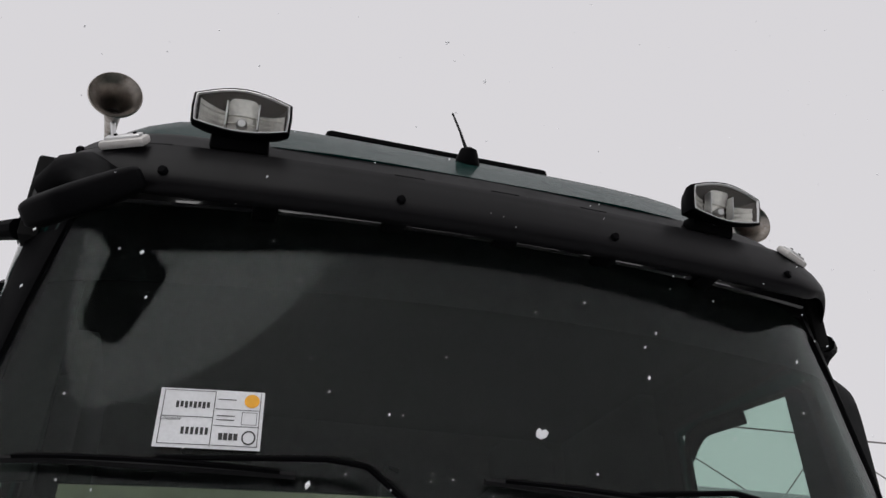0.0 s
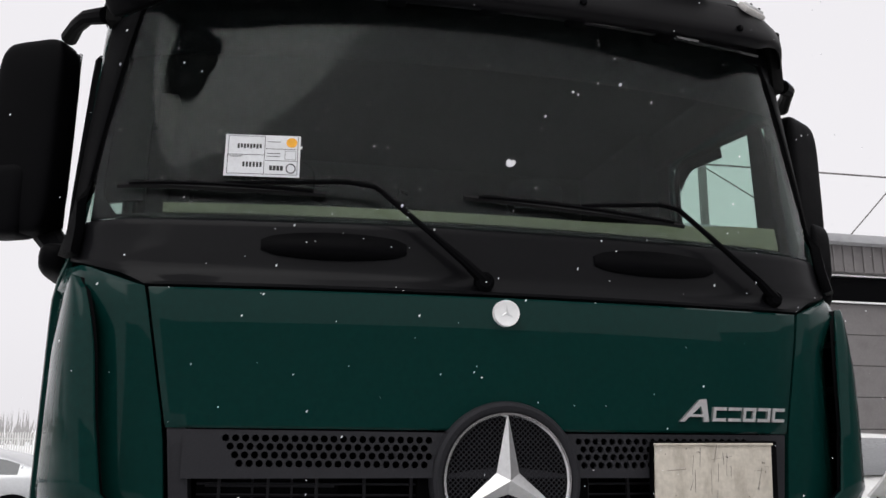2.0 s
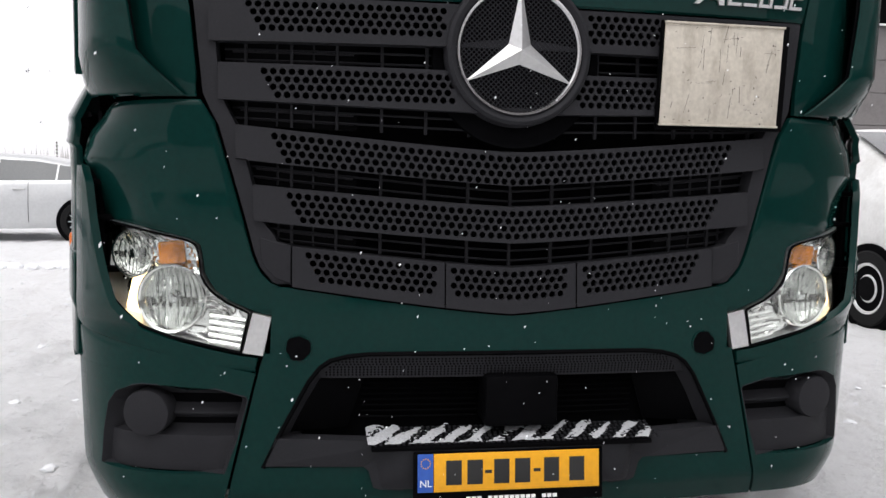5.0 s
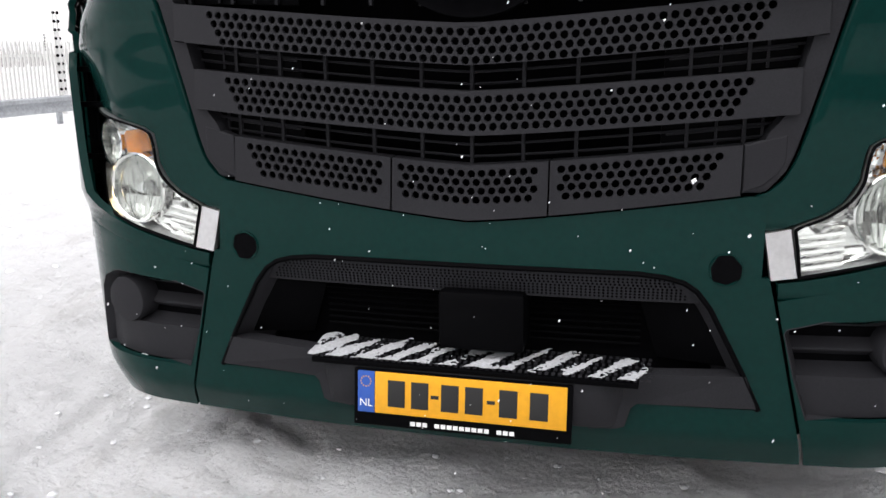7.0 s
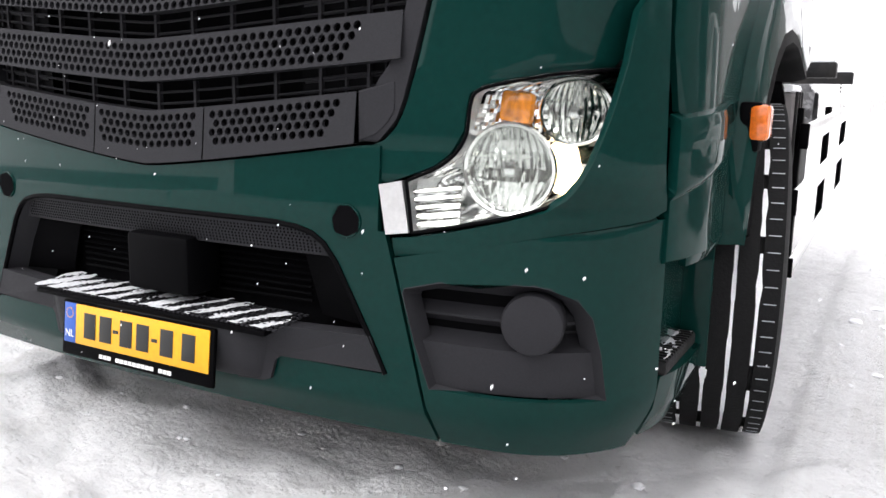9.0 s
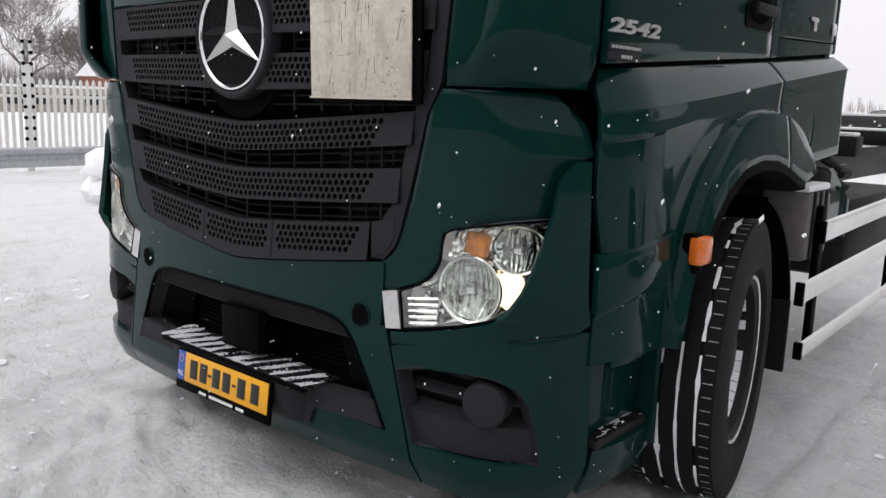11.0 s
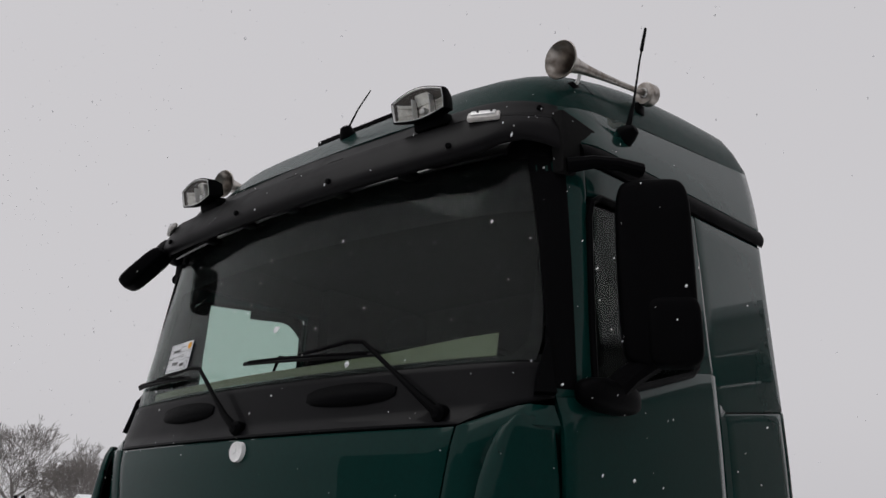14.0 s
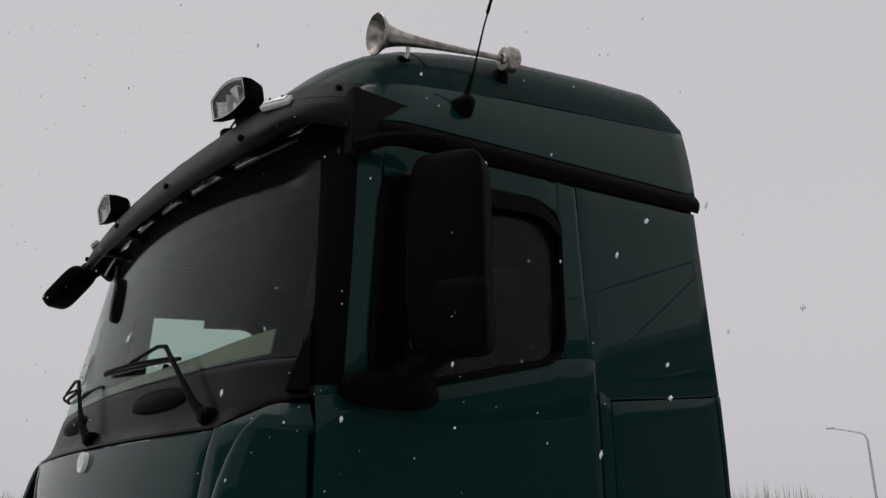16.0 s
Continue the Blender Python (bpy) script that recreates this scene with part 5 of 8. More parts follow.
def headlight(sgn):
    hl = new("headlight")
    hl.parent = truck
    hl["label"] = "clear headlight unit with two round reflectors and an amber indicator"

    def put(name, bm, mat, label="", **kw):
        for v in bm.verts:
            v.co.y += recess(v.co.x * 0.98, v.co.z)
        if sgn < 0:
            mirrored(bm)
        return part(name, bm, mat, hl, label, **kw)
    bm = bmesh.new()
    panel(bm, HZ, table(*HL_L), table(*HL_R), 14, off=-0.001, thick=0.004, roll=0)
    cover = put("cover", bm, LENS, "clear cover")
    cover.visible_shadow = False
    bm = bmesh.new()
    rows = []
    fr = random.Random(17)
    DISHES = ((1.074, 1.103, 0.066, 22), (0.957, 0.984, 0.094, 12))
    for z in np.linspace(HZ[0], HZ[-1], 40):
        a, b = lerp(z, HL_L), lerp(z, HL_R)
        rough = lerp(z, [(0.93, 0.0), (0.97, 0.0035), (1.06, 0.006)])
        rows.append([skin(a + (b - a) * u, z, -0.055 - 0.012 * math.sin(9 * u + 40 * z) + fr.uniform(-rough, rough)) for u in np.linspace(0, 1, 36)])
    sheet(bm, rows, 0.004)
    inside = [f for f in bm.faces if any(math.hypot(f.calc_center_median().x - x, f.calc_center_median().z - z) < r * 0.90 for x, z, r, _ in DISHES)]
    bmesh.ops.delete(bm, geom=inside, context="FACES")
    put("bowl", bm, BOWL, "silver reflector bowl", angle=14)
    loop = chaikin([(lerp(z, HL_L), z) for z in HZ] + [(lerp(z, HL_R), z) for z in HZ[::-1]])
    bm = bmesh.new()
    rows = [[skin(s, z, o) for s, z in loop + loop[:1]] for o in (0.001, -0.02, -0.06)]
    sheet(bm, rows, 0.003)
    put("rim", bm, SATIN)
    bm = bmesh.new()
    tube(bm, [skin(s, z, -0.001) for s, z in loop + loop[:1]], 0.004, 6, False)
    put("seal", bm, BLACK)
    for (x, z, r, out) in DISHES:
        p = skin(x, z, -0.030)
        m = Matrix.Translation(p) @ Euler((radians(90), 0, radians(out))).to_matrix().to_4x4()
        bm = bmesh.new()
        lathe(bm, [(r * 1.02, -0.02), (r * 1.04, 0.012), (r, 0.016), (r * 0.94, 0.012), (r * 0.90, -0.008)], m, 40)
        put("dish_rim", bm, BOWL, "chrome rim")
        bm = bmesh.new()
        grid = []
        fr = random.Random(int(r * 1000))
        for iy in range(7):
            line = []
            for ix in range(21):
                gx_, gy_ = -1 + 2 * ix / 20, -1 + 2 * iy / 6
                k_ = math.sqrt(max(1e-6, 1 - 0.5 * gy_ * gy_)), math.sqrt(max(1e-6, 1 - 0.5 * gx_ * gx_))
                ax_, ay_ = gx_ * k_[0] * r * 0.93, gy_ * k_[1] * r * 0.93
                q_ = (ax_ * ax_ + ay_ * ay_) / (r * r)
                line.append(m @ Vector((ax_, ay_, -0.038 + 0.034 * q_ + (0.0016 if ix % 2 else -0.0016) + fr.uniform(-0.0012, 0.0012))))
            grid.append(line)
        sheet(bm, grid, 0.003, 0)
        put("dish", bm, DISH, "round faceted chrome reflector", smooth=False)
        bm = bmesh.new()
        lathe(bm, [(r * 0.90, 0.002), (r * 0.6, 0.012), (r * 0.3, 0.016), (0, 0.017)], m, 32)
        for k in range(-4, 5):
            q = k * r * 0.19
            hgt = math.sqrt(max(0, (r * 0.86) ** 2 - q * q))
            tube(bm, [m @ Vector((q, -hgt, 0.006)), m @ Vector((q, hgt, 0.006))], r * 0.022, 4, False)
        put("fluted_lens", bm, LENS)
        bm = bmesh.new()
        lathe(bm, [(0.014, -0.03), (0.016, 0.0), (0.012, 0.006), (0, 0.008)], m, 16)
        put("bulb_cap", bm, CHROME)
    bm = bmesh.new()
    polygon(bm, [(1.128, 1.186), (1.172, 1.194), (1.152, 1.110), (1.146, 1.092), (1.144, 1.110), (1.146, 1.160)], lambda x, z, o: skin(x, z, o - 0.012), 0.01)
    put("lamp_mask", bm, VOID, "black corner of the lamp", smooth=False)
    bm = bmesh.new()
    p = skin(0.962, 1.110, -0.03)
    box(bm, p.x, p.y + 0.016, p.z, 0.072, 0.03, 0.064, 0.010, Matrix.Translation(p) @ Matrix.Rotation(radians(6), 4, "Y") @ Matrix.Translation(-p))
    put("indicator", bm, AMBER, "amber indicator")
    for k in range(5):
        bm = bmesh.new()
        z = 0.858 + 0.0175 * k
        x0, x1 = lerp(z, HL_L) + 0.008, 0.850
        tube(bm, [skin(x0 + (x1 - x0) * t, z - 0.002 + 0.012 * t, -0.020 - 0.012 * t) for t in np.linspace(0, 1, 6)], 0.0065, 6)
        put("rib", bm, BOWL)
    bm = bmesh.new()
    p = skin(1.066, 0.988, -0.040)
    box(bm, p.x, p.y, p.z, 0.060, 0.01, 0.100, 0.014, Matrix.Translation(p) @ Matrix.Rotation(radians(-14), 4, "Y") @ Matrix.Translation(-p))
    put("side_light", bm, SIDEGLOW, "lit warm side light")
    bm = bmesh.new()
    polygon(bm, [(0.672, 0.940), (0.726, 0.951), (0.747, 0.841), (0.692, 0.833)], lambda x, z, o: skin(x, z, o + 0.002), 0.02)
    put("corner_reflector", bm, SATIN, "grey washer cover", smooth=False)


headlight(1)
headlight(-1)

# ---------------------------------------------------------------- bumper
bumper = new("bumper")
bumper.parent = truck
bumper["label"] = "dark green front bumper with black lower intake"
REC = [(0.515, 0.690), (0.60, 0.650), (0.69, 0.603), (0.76, 0.566), (0.80, 0.535), (0.82, 0.505), (0.832, 0.46), (0.838, 0.40)]
bm = bmesh.new()
# above the intake, up to the grille's lower edge
cols = []
for u in steps(44, 0.004):
    x = -0.672 + 1.344 * u
    a = abs(x)
    hi = min(s5b(a), 1.028) - 0.006
    xs_ = lerp(0.838, SPLIT)
    cols.append([skin(x, 0.838 + (hi - 0.838) * v, 0.0) for v in steps(6, 0.03)])
sheet(bm, cols, 0.02, 0.0)
for sgn in SIDES:
    rows = [[skin(sgn * (lerp(z, REC) + (lerp(z, SPLIT) - 0.004 - lerp(z, REC)) * u), z, 0.0) for u in steps(8, 0.02)] for z in [0.515, 0.55, 0.60, 0.65, 0.69, 0.73, 0.76, 0.78, 0.80, 0.81, 0.82, 0.826, 0.832, 0.838]]
    sheet(bm, rows, 0.02, 0.0)
rows = [[skin(-e + 2 * e * u, z, 0.0) for u in steps(40, 0.004)] for z, e in ((z, lerp(z, SPLIT) - 0.004) for z in heights(0.362, 0.515, 8))]
sheet(bm, rows, 0.02, 0.0)
bmesh.ops.remove_doubles(bm, verts=bm.verts, dist=0.0008)
part("middle", bm, PAINT, bumper, "dark green bumper middle", angle=40)
# rolled lip of the intake
lipx = [(s, z) for z, s in REC]
lip = [(-s, z) for s, z in lipx] + [(0.3 - 0.6 * k / 6, 0.839) for k in range(7)][::-1] + [(s, z) for s, z in lipx[::-1]]
lip = [(-s, z) for z, s in [(z, s) for z, s in REC]] + [(-0.3 + 0.1 * k, 0.839) for k in range(7)] + [(s, z) for z, s in REC[::-1]]
bm = bmesh.new()
tube(bm, [skin(s, z, 0.0) for s, z in lip], 0.007, 6, False)
part("intake_lip", bm, BLACK, bumper)
bm = bmesh.new()
rows = [[skin(s * (1 - 0.10 * d), z - 0.02 * d * (z > 0.7), -0.13 * d) for s, z in lip] for d in (0, 0.3, 0.65, 1.0)]
sheet(bm, rows, 0.004)
part("intake_wall", bm, PLASTIC, bumper, "dark plastic intake")
# back sheet in near-black, the intake's shade put into its colour
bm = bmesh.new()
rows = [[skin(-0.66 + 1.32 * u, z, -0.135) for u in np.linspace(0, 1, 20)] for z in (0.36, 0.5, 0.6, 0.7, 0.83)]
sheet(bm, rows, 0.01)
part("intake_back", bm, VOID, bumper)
for k in range(9):  # thin louvres at the back
    bm = bmesh.new()
    z = 0.625 + 0.017 * k
    tube(bm, [skin(x, z, -0.118) for x in np.linspace(-0.42, 0.42, 13)], 0.004, 5)
    part("intake_louvre", bm, BLACK, bumper)
# perforated strip just behind the upper lip: a plate, its rows of small holes painted as near-black dots
bm = bmesh.new()
strip_edge = lambda z: lerp(z, [(0.764, 0.556), (0.80, 0.532), (0.82, 0.500), (0.832, 0.45)])
sheet(bm, [[skin(strip_edge(z) * (2 * u - 1), z, -0.008 - 0.25 * (0.834 - z)) for u in np.linspace(0, 1, 41)] for z in (0.764, 0.766, 0.79, 0.81, 0.825, 0.834)], 0.012, 0.002)
part("mesh_strip", bm, PLASTIC, bumper, "dark perforated plastic strip")
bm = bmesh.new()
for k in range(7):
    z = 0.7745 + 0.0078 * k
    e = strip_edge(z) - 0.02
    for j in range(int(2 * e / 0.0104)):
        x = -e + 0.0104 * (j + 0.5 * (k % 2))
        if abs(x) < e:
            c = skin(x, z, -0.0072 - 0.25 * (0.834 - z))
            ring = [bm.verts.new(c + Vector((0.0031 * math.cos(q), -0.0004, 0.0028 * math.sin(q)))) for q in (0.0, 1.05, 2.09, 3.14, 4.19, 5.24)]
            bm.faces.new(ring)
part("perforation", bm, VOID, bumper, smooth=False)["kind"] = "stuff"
for sgn in SIDES:  # slanted cheeks inside the intake; their black stands for plastic in shade
    bm = bmesh.new()
    rows = []
    for z in [0.60, 0.65, 0.70, 0.75, 0.772]:
        a, b = lerp(z, [(0.60, 0.46), (0.77, 0.405)]), lerp(z, REC) - 0.015
        rows.append([skin(sgn * (a + (b - a) * u), z, -0.100 + 0.05 * u) for u in (0, .3, .6, 1)])
    sheet(bm, rows, 0.01, 0.002)
    part("intake_cheek", bm, BLACK, bumper)
    bm = bmesh.new()  # lower plastic wings beside the plate
    pts = [(0.30, 0.592), (0.655, 0.600), (0.684, 0.520), (0.412, 0.517), (0.398, 0.505), (0.385, 0.458), (0.368, 0.452), (0.30, 0.452)]
    polygon(bm, [(sgn * a, b) for a, b in pts], lambda x, z, o: skin(x, z, 0.006 + o + 0.02 * max(0, (0.42 - abs(x)) / 0.12)), 0.05)
    part("lower_wing", bm, PLASTIC, bumper, smooth=False)
# sensor pod
bm = bmesh.new()
box(bm, 0.035, 0.005, 0.700, 0.215, 0.12, 0.150, 0.014)
part("sensor_pod", bm, BLACK, bumper, "black sensor cover")
# tread plate step with snow lying on it
step_plate = new("step_plate")
step_plate.parent = truck
step_plate["label"] = "black ribbed step dusted with snow above the number plate"
bm = bmesh.new()
box(bm, 0.010, -0.021, 0.5905, 0.81, 0.142, 0.014, 0.004)
bmesh.ops.transform(bm, matrix=Matrix.Translation((0, -0.021, 0.5875)) @ Matrix.Rotation(radians(5.7), 4, "X") @ Matrix.Translation((0, 0.021, -0.5875)), verts=bm.verts)
part("tread", bm, BLACK, step_plate)
bm = bmesh.new()
rng = random.Random(4)
for k in range(54):
    x = -0.40 + 0.0158 * k
    for j in range(6):
        y = -0.08 + 0.022 * j
        box(bm, x + 0.003 * (j % 2), y, 0.5935 + 0.10 * (y + 0.09), 0.008, 0.013, 0.004)
part("studs", bm, PLASTIC, step_plate)
bm = bmesh.new()
nx, ny = 300, 46
flat = {}
for i in range(nx + 1):
    for j in range(ny + 1):
        x, y = -0.405 + 0.84 * i / nx, -0.089 + 0.135 * j / ny
        stripe = math.sin((x - 0.75 * y) * 2 * math.pi / 0.030 + 1.2 * noise.noise(Vector((x * 6, y * 6, 1))))
        cover = 0.75 * noise.noise(Vector((x * 9, y * 14, 3))) + 0.38 * noise.noise(Vector((x * 120, y * 120, 5))) + 0.30 * math.sin((x - 0.75 * y) * 2 * math.pi / 0.072) + 0.08 * stripe + 0.30 - 0.5 * (x + 0.15) - 0.4 * max(0, (y - 0.01) / 0.03)
        flat[i, j] = (Vector((x, y, 0.5965 + 0.10 * (y + 0.09) + 0.004 * max(0.0, min(1.0, cover)))), cover)
vmap = {}
for i in range(nx):
    for j in range(ny):
        q = [(i, j), (i + 1, j), (i + 1, j + 1), (i, j + 1)]
        if sum(flat[p][1] for p in q) / 4 > 0.20:
            for p in q:
                if p not in vmap:
                    vmap[p] = bm.verts.new(flat[p][0])
            bm.faces.new([vmap[p] for p in q])
dusting = part("snow_dusting", bm, FROST, step_plate, "powder snow in slanting stripes")
dusting["kind"] = "stuff"
bm = bmesh.new()
rows = [[(x, lerp(abs(x), [(0.0, -0.090), (0.30, -0.086), (0.345, -0.076), (0.40, -0.030)]) + 0.018 * v, 0.586 - 0.128 * v) for x in (-0.40, -0.385, -0.365, -0.345, -0.32, -0.28, -0.2, -0.1, 0, 0.1, 0.2, 0.28, 0.32, 0.345, 0.365, 0.385, 0.40)] for v in (0, .04, .3, .6, .96, 1)]
sheet(bm, rows, 0.03, 0.004)
part("step_front", bm, PLASTIC, step_plate, angle=50)

# number plate, with plain bars for its characters
plate = new("number_plate")
plate.parent = truck
plate["label"] = "yellow number plate with a blue end strip in a black holder"
PM = Matrix.Translation((-0.007, -0.100, 0.513)) @ Euler((radians(84), 0, 0)).to_matrix().to_4x4()
bm = bmesh.new()
box(bm, 0, -0.012, -0.006, 0.545, 0.146, 0.012, 0.004, PM)
part("holder", bm, BLACK, plate)
bm = bmesh.new()
box(bm, 0.022, 0.003, 0.002, 0.476, 0.106, 0.004, 0.0015, PM)
part("plate_face", bm, YELLOW, plate, "yellow plate face")
bm = bmesh.new()
box(bm, -0.239, 0.003, 0.002, 0.044, 0.106, 0.004, 0.0015, PM)
part("blue_strip", bm, BLUE, plate)
for x, wdt, hgt in ((-0.172, 0.044, 0.068), (-0.112, 0.044, 0.068), (-0.036, 0.044, 0.068), (0.024, 0.044, 0.068), (0.108, 0.044, 0.068), (0.182, 0.044, 0.068), (-0.074, 0.02, 0.009), (0.066, 0.02, 0.009)):
    bm = bmesh.new()
    box(bm, x + 0.012, 0.003, 0.0048, wdt, hgt, 0.0012, 0.0004, PM)
    part("character_bar", bm, INK, plate)
part("country_letters", lettering("NL", 0.027, PM @ Matrix.Translation((-0.239, -0.026, 0.0046)), 0.0004), WHITE, plate, smooth=False)
for k in range(12):
    a = k * math.pi / 6
    bm = bmesh.new()
    box(bm, -0.239 + 0.013 * math.cos(a), 0.030 + 0.013 * math.sin(a), 0.0048, 0.003, 0.003, 0.001, 0, PM)
    part("print_star", bm, YELLOW, plate)
for k in range(17):
    if k not in (3, 13):
        bm = bmesh.new()
        box(bm, -0.118 + 0.0155 * k, -0.071, 0.001, 0.012, 0.010, 0.002, 0, PM)
        part("print_bar", bm, WHITE, plate)


# bumper corners with fog lamps, and tow-eye holes
FOG_L = [(0.497, 0.798), (0.60, 0.762), (0.707, 0.733), (0.716, 0.737), (0.738, 0.82), (0.748, 0.98)]
FOG_R = [(0.497, 1.128), (0.60, 1.118), (0.68, 1.105), (0.72, 1.085), (0.742, 1.05), (0.748, 1.02)]


def bumper_corner(bm):
    rear = lambda z: s_of_y(lerp(z, [(0.36, 0.24), (0.5, 0.262), (0.9, 0.238)]), z)
    L = lambda z: lerp(z, SPLIT) + 0.004

    def rows_of(zs, a, b, n):
        sheet(bm, [[skin(a(z) + (b(z) - a(z)) * u, z) for u in steps(n, 0.01)] for z in zs], 0.02, 0.0)
    rows_of([0.362, 0.38, 0.41, 0.45, 0.48, 0.497], L, rear, 24)
    zf = [0.497, 0.53, 0.57, 0.60, 0.64, 0.68, 0.707, 0.716, 0.725, 0.738, 0.743, 0.748]
    rows_of(zf, L, table(*FOG_L), 6)
    rows_of(zf, table(*FOG_R), rear, 16)
    rows_of([0.748, 0.755, 0.765, 0.775, 0.783], L, rear, 24)
    top = table((0.783, 0.712), (0.80, 0.79), (0.82, 0.895), (0.85, 1.03), (0.884, 1.195))
    rows_of([0.783, 0.79, 0.80, 0.81, 0.82, 0.835, 0.85, 0.868, 0.884], top, rear, 16)
    bmesh.ops.remove_doubles(bm, verts=bm.verts, dist=0.0008)


for ob, sgn in zip(both("corner", bumper_corner, PAINT, "dark green bumper corner", bumper, angle=40), SIDES):
    loop = [(s, z) for z, s in FOG_L] + [(s, z) for z, s in FOG_R[::-1]]
    bm = bmesh.new()
    rows = [[skin(s * (1 - 0.0) + d * (0.95 - s) * 0.10, z + d * (0.62 - z) * 0.12, -0.05 * d + 0.001) for s, z in loop + loop[:1]] for d in (0, 0.08, 0.5, 1.0)]
    sheet(bm, rows, 0.004)
    if sgn < 0:
        mirrored(bm)
    part("fog_frame", bm, PLASTIC, ob, "dark plastic fog lamp frame")
    bm = bmesh.new()
    zs = [0.50, 0.56, 0.60, 0.605, 0.625, 0.63, 0.655, 0.66, 0.69, 0.70, 0.745]
    deep = {0.605: -0.045, 0.625: -0.085, 0.63: -0.085, 0.655: -0.05, 0.66: -0.05, 0.69: -0.085, 0.70: -0.085}
    rows = [[skin(lerp(z, FOG_L) + 0.004 + (lerp(z, FOG_R) - lerp(z, FOG_L) - 0.008) * u, z, deep.get(z, -0.022)) for u in np.linspace(0, 1, 12)] for z in zs]
    sheet(bm, rows, 0.006)
    if sgn < 0:
        mirrored(bm)
    part("fog_insert", bm, PLASTIC, ob)
    bm = bmesh.new()
    p = skin(1.020, 0.662, -0.03)
    lathe(bm, [(0.066, -0.04), (0.068, 0.012), (0.064, 0.022), (0.05, 0.025), (0, 0.026)], Matrix.Translation((sgn * p.x, p.y, p.z)) @ Euler((radians(90), 0, radians(14 * sgn))).to_matrix().to_4x4(), 36)
    part("fog_blank", bm, PLASTIC, ob, "round fog lamp blank")

for sgn in SIDES:
    bm = bmesh.new()
    p = skin(0.594, 0.855, 0.0)
    m = Matrix.Translation((sgn * p.x, p.y, p.z)) @ Euler((radians(90), 0, radians(4 * sgn))).to_matrix().to_4x4()
    lathe(bm, [(0.033, 0.003), (0.037, 0.004), (0.038, 0.0015), (0.038, -0.01)], m, 28)
    part("tow_hole_rim", bm, PAINT, bumper)
    # flat ragged disc on the bumper: the hole's darkness is only its colour
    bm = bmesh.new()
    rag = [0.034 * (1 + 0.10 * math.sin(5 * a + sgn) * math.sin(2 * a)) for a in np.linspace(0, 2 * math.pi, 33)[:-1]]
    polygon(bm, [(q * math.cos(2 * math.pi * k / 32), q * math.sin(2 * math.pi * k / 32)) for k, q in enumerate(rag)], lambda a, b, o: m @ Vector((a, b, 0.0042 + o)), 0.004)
    part("tow_hole", bm, VOID, bumper, "tow-eye hole drawn as a flat near-black disc")
# icicles and snow crumbs under the bumper's edge
bm = bmesh.new()
rng = random.Random(9)
for k in range(46):
    x = rng.uniform(-0.95, 0.95)
    p = skin(x, 0.365, -0.004)
    tube(bm, [p, p + Vector((0, 0, -rng.uniform(0.006, 0.022)))], [0.0035, 0.001], 5)
part("icicles", bm, LENS, bumper, "tiny icicles under the bumper")["kind"] = "stuff"

# ---------------------------------------------------------------- flank below the doors, wheel arches
LIP = [(0.26, 0.775), (0.57, 0.79), (0.60, 0.84), (0.63, 0.98), (0.68, 1.07), (0.74, 1.15), (0.84, 1.245), (0.97, 1.312), (1.12, 1.335), (1.27, 1.328), (1.393, 1.30), (1.525, 1.258), (1.61, 1.235), (1.68, 1.255), (1.80, 1.296), (2.19, 1.325)]
FLARE = [(0.55, 0.86), (0.62, 1.06), (0.70, 1.22), (0.80, 1.335), (0.95, 1.44), (1.16, 1.487), (1.40, 1.482), (1.58, 1.43), (1.70, 1.36), (1.79, 1.30), (1.9, 1.2)]


CREASE = [(0.14, 1.470), (0.81, 1.536), (1.31, 1.593), (2.2, 1.69)]
RIDGE = [(0.14, 1.392), (0.79, 1.478), (1.0, 1.505), (2.2, 1.62)]


def flowing(t, pts):
    """A smooth curve through the points."""
    if t <= pts[0][0] or t >= pts[-1][0]:
        return lerp(t, pts)
    k = max(i for i in range(len(pts) - 1) if pts[i][0] <= t)
    slope = lambda i: (pts[min(i + 1, len(pts) - 1)][1] - pts[max(i - 1, 0)][1]) / (pts[min(i + 1, len(pts) - 1)][0] - pts[max(i - 1, 0)][0])
    (a, u), (b, v) = pts[k], pts[k + 1]
    h, q = b - a, (t - a) / (b - a)
    return (1 + 2 * q) * (1 - q) ** 2 * u + q * (1 - q) ** 2 * h * slope(k) + q * q * (3 - 2 * q) * v + q * q * (q - 1) * h * slope(k + 1)


def fender_profile(y):
    """Heights and offsets of the lower flank at y: ledge, crease, soft ridge, then the flare round the wheel."""
    lip, out = lerp(y, LIP), flowing(y, FLARE)
    hi, zc, zr = sill(y) - 0.006, lerp(y, CREASE), lerp(y, RIDGE)
    w = min(1.0, max(0.0, (out - lip) / 0.08)) if 0.55 < y < 1.9 else 0.0
    f = min(1.0, max(0.0, 1 - (y - 0.2) / 0.6))
    edge = max(lip + 0.02, out) if w > 0 else lip + 0.5 * (zr - lip)
    edge = min(edge, zr - 0.012)
    pts = [(hi, -0.024), (hi - 0.010, -0.017), (0.5 * (hi + zc), 0.008), (zc, 0.036), (zc - 0.022, 0.034)]
    pts += [(zr + 0.008, 0.032 + 0.010 * f), (zr, 0.033 + 0.012 * f), (zr - 0.012, 0.031 + 0.002 * f)]
    top = zr - 0.012
    pts += [(edge + (top - edge) * 0.55, 0.031), (edge + min(0.016, 0.2 * (top - edge)), 0.032 + 0.004 * w), (edge, 0.034 + 0.028 * w)]
    pts += [(edge + (lip - edge) * q, 0.034 + w * (0.028 + 0.028 * q ** 0.7)) for q in (0.12, 0.4, 0.7, 0.96, 1.0)]
    return pts


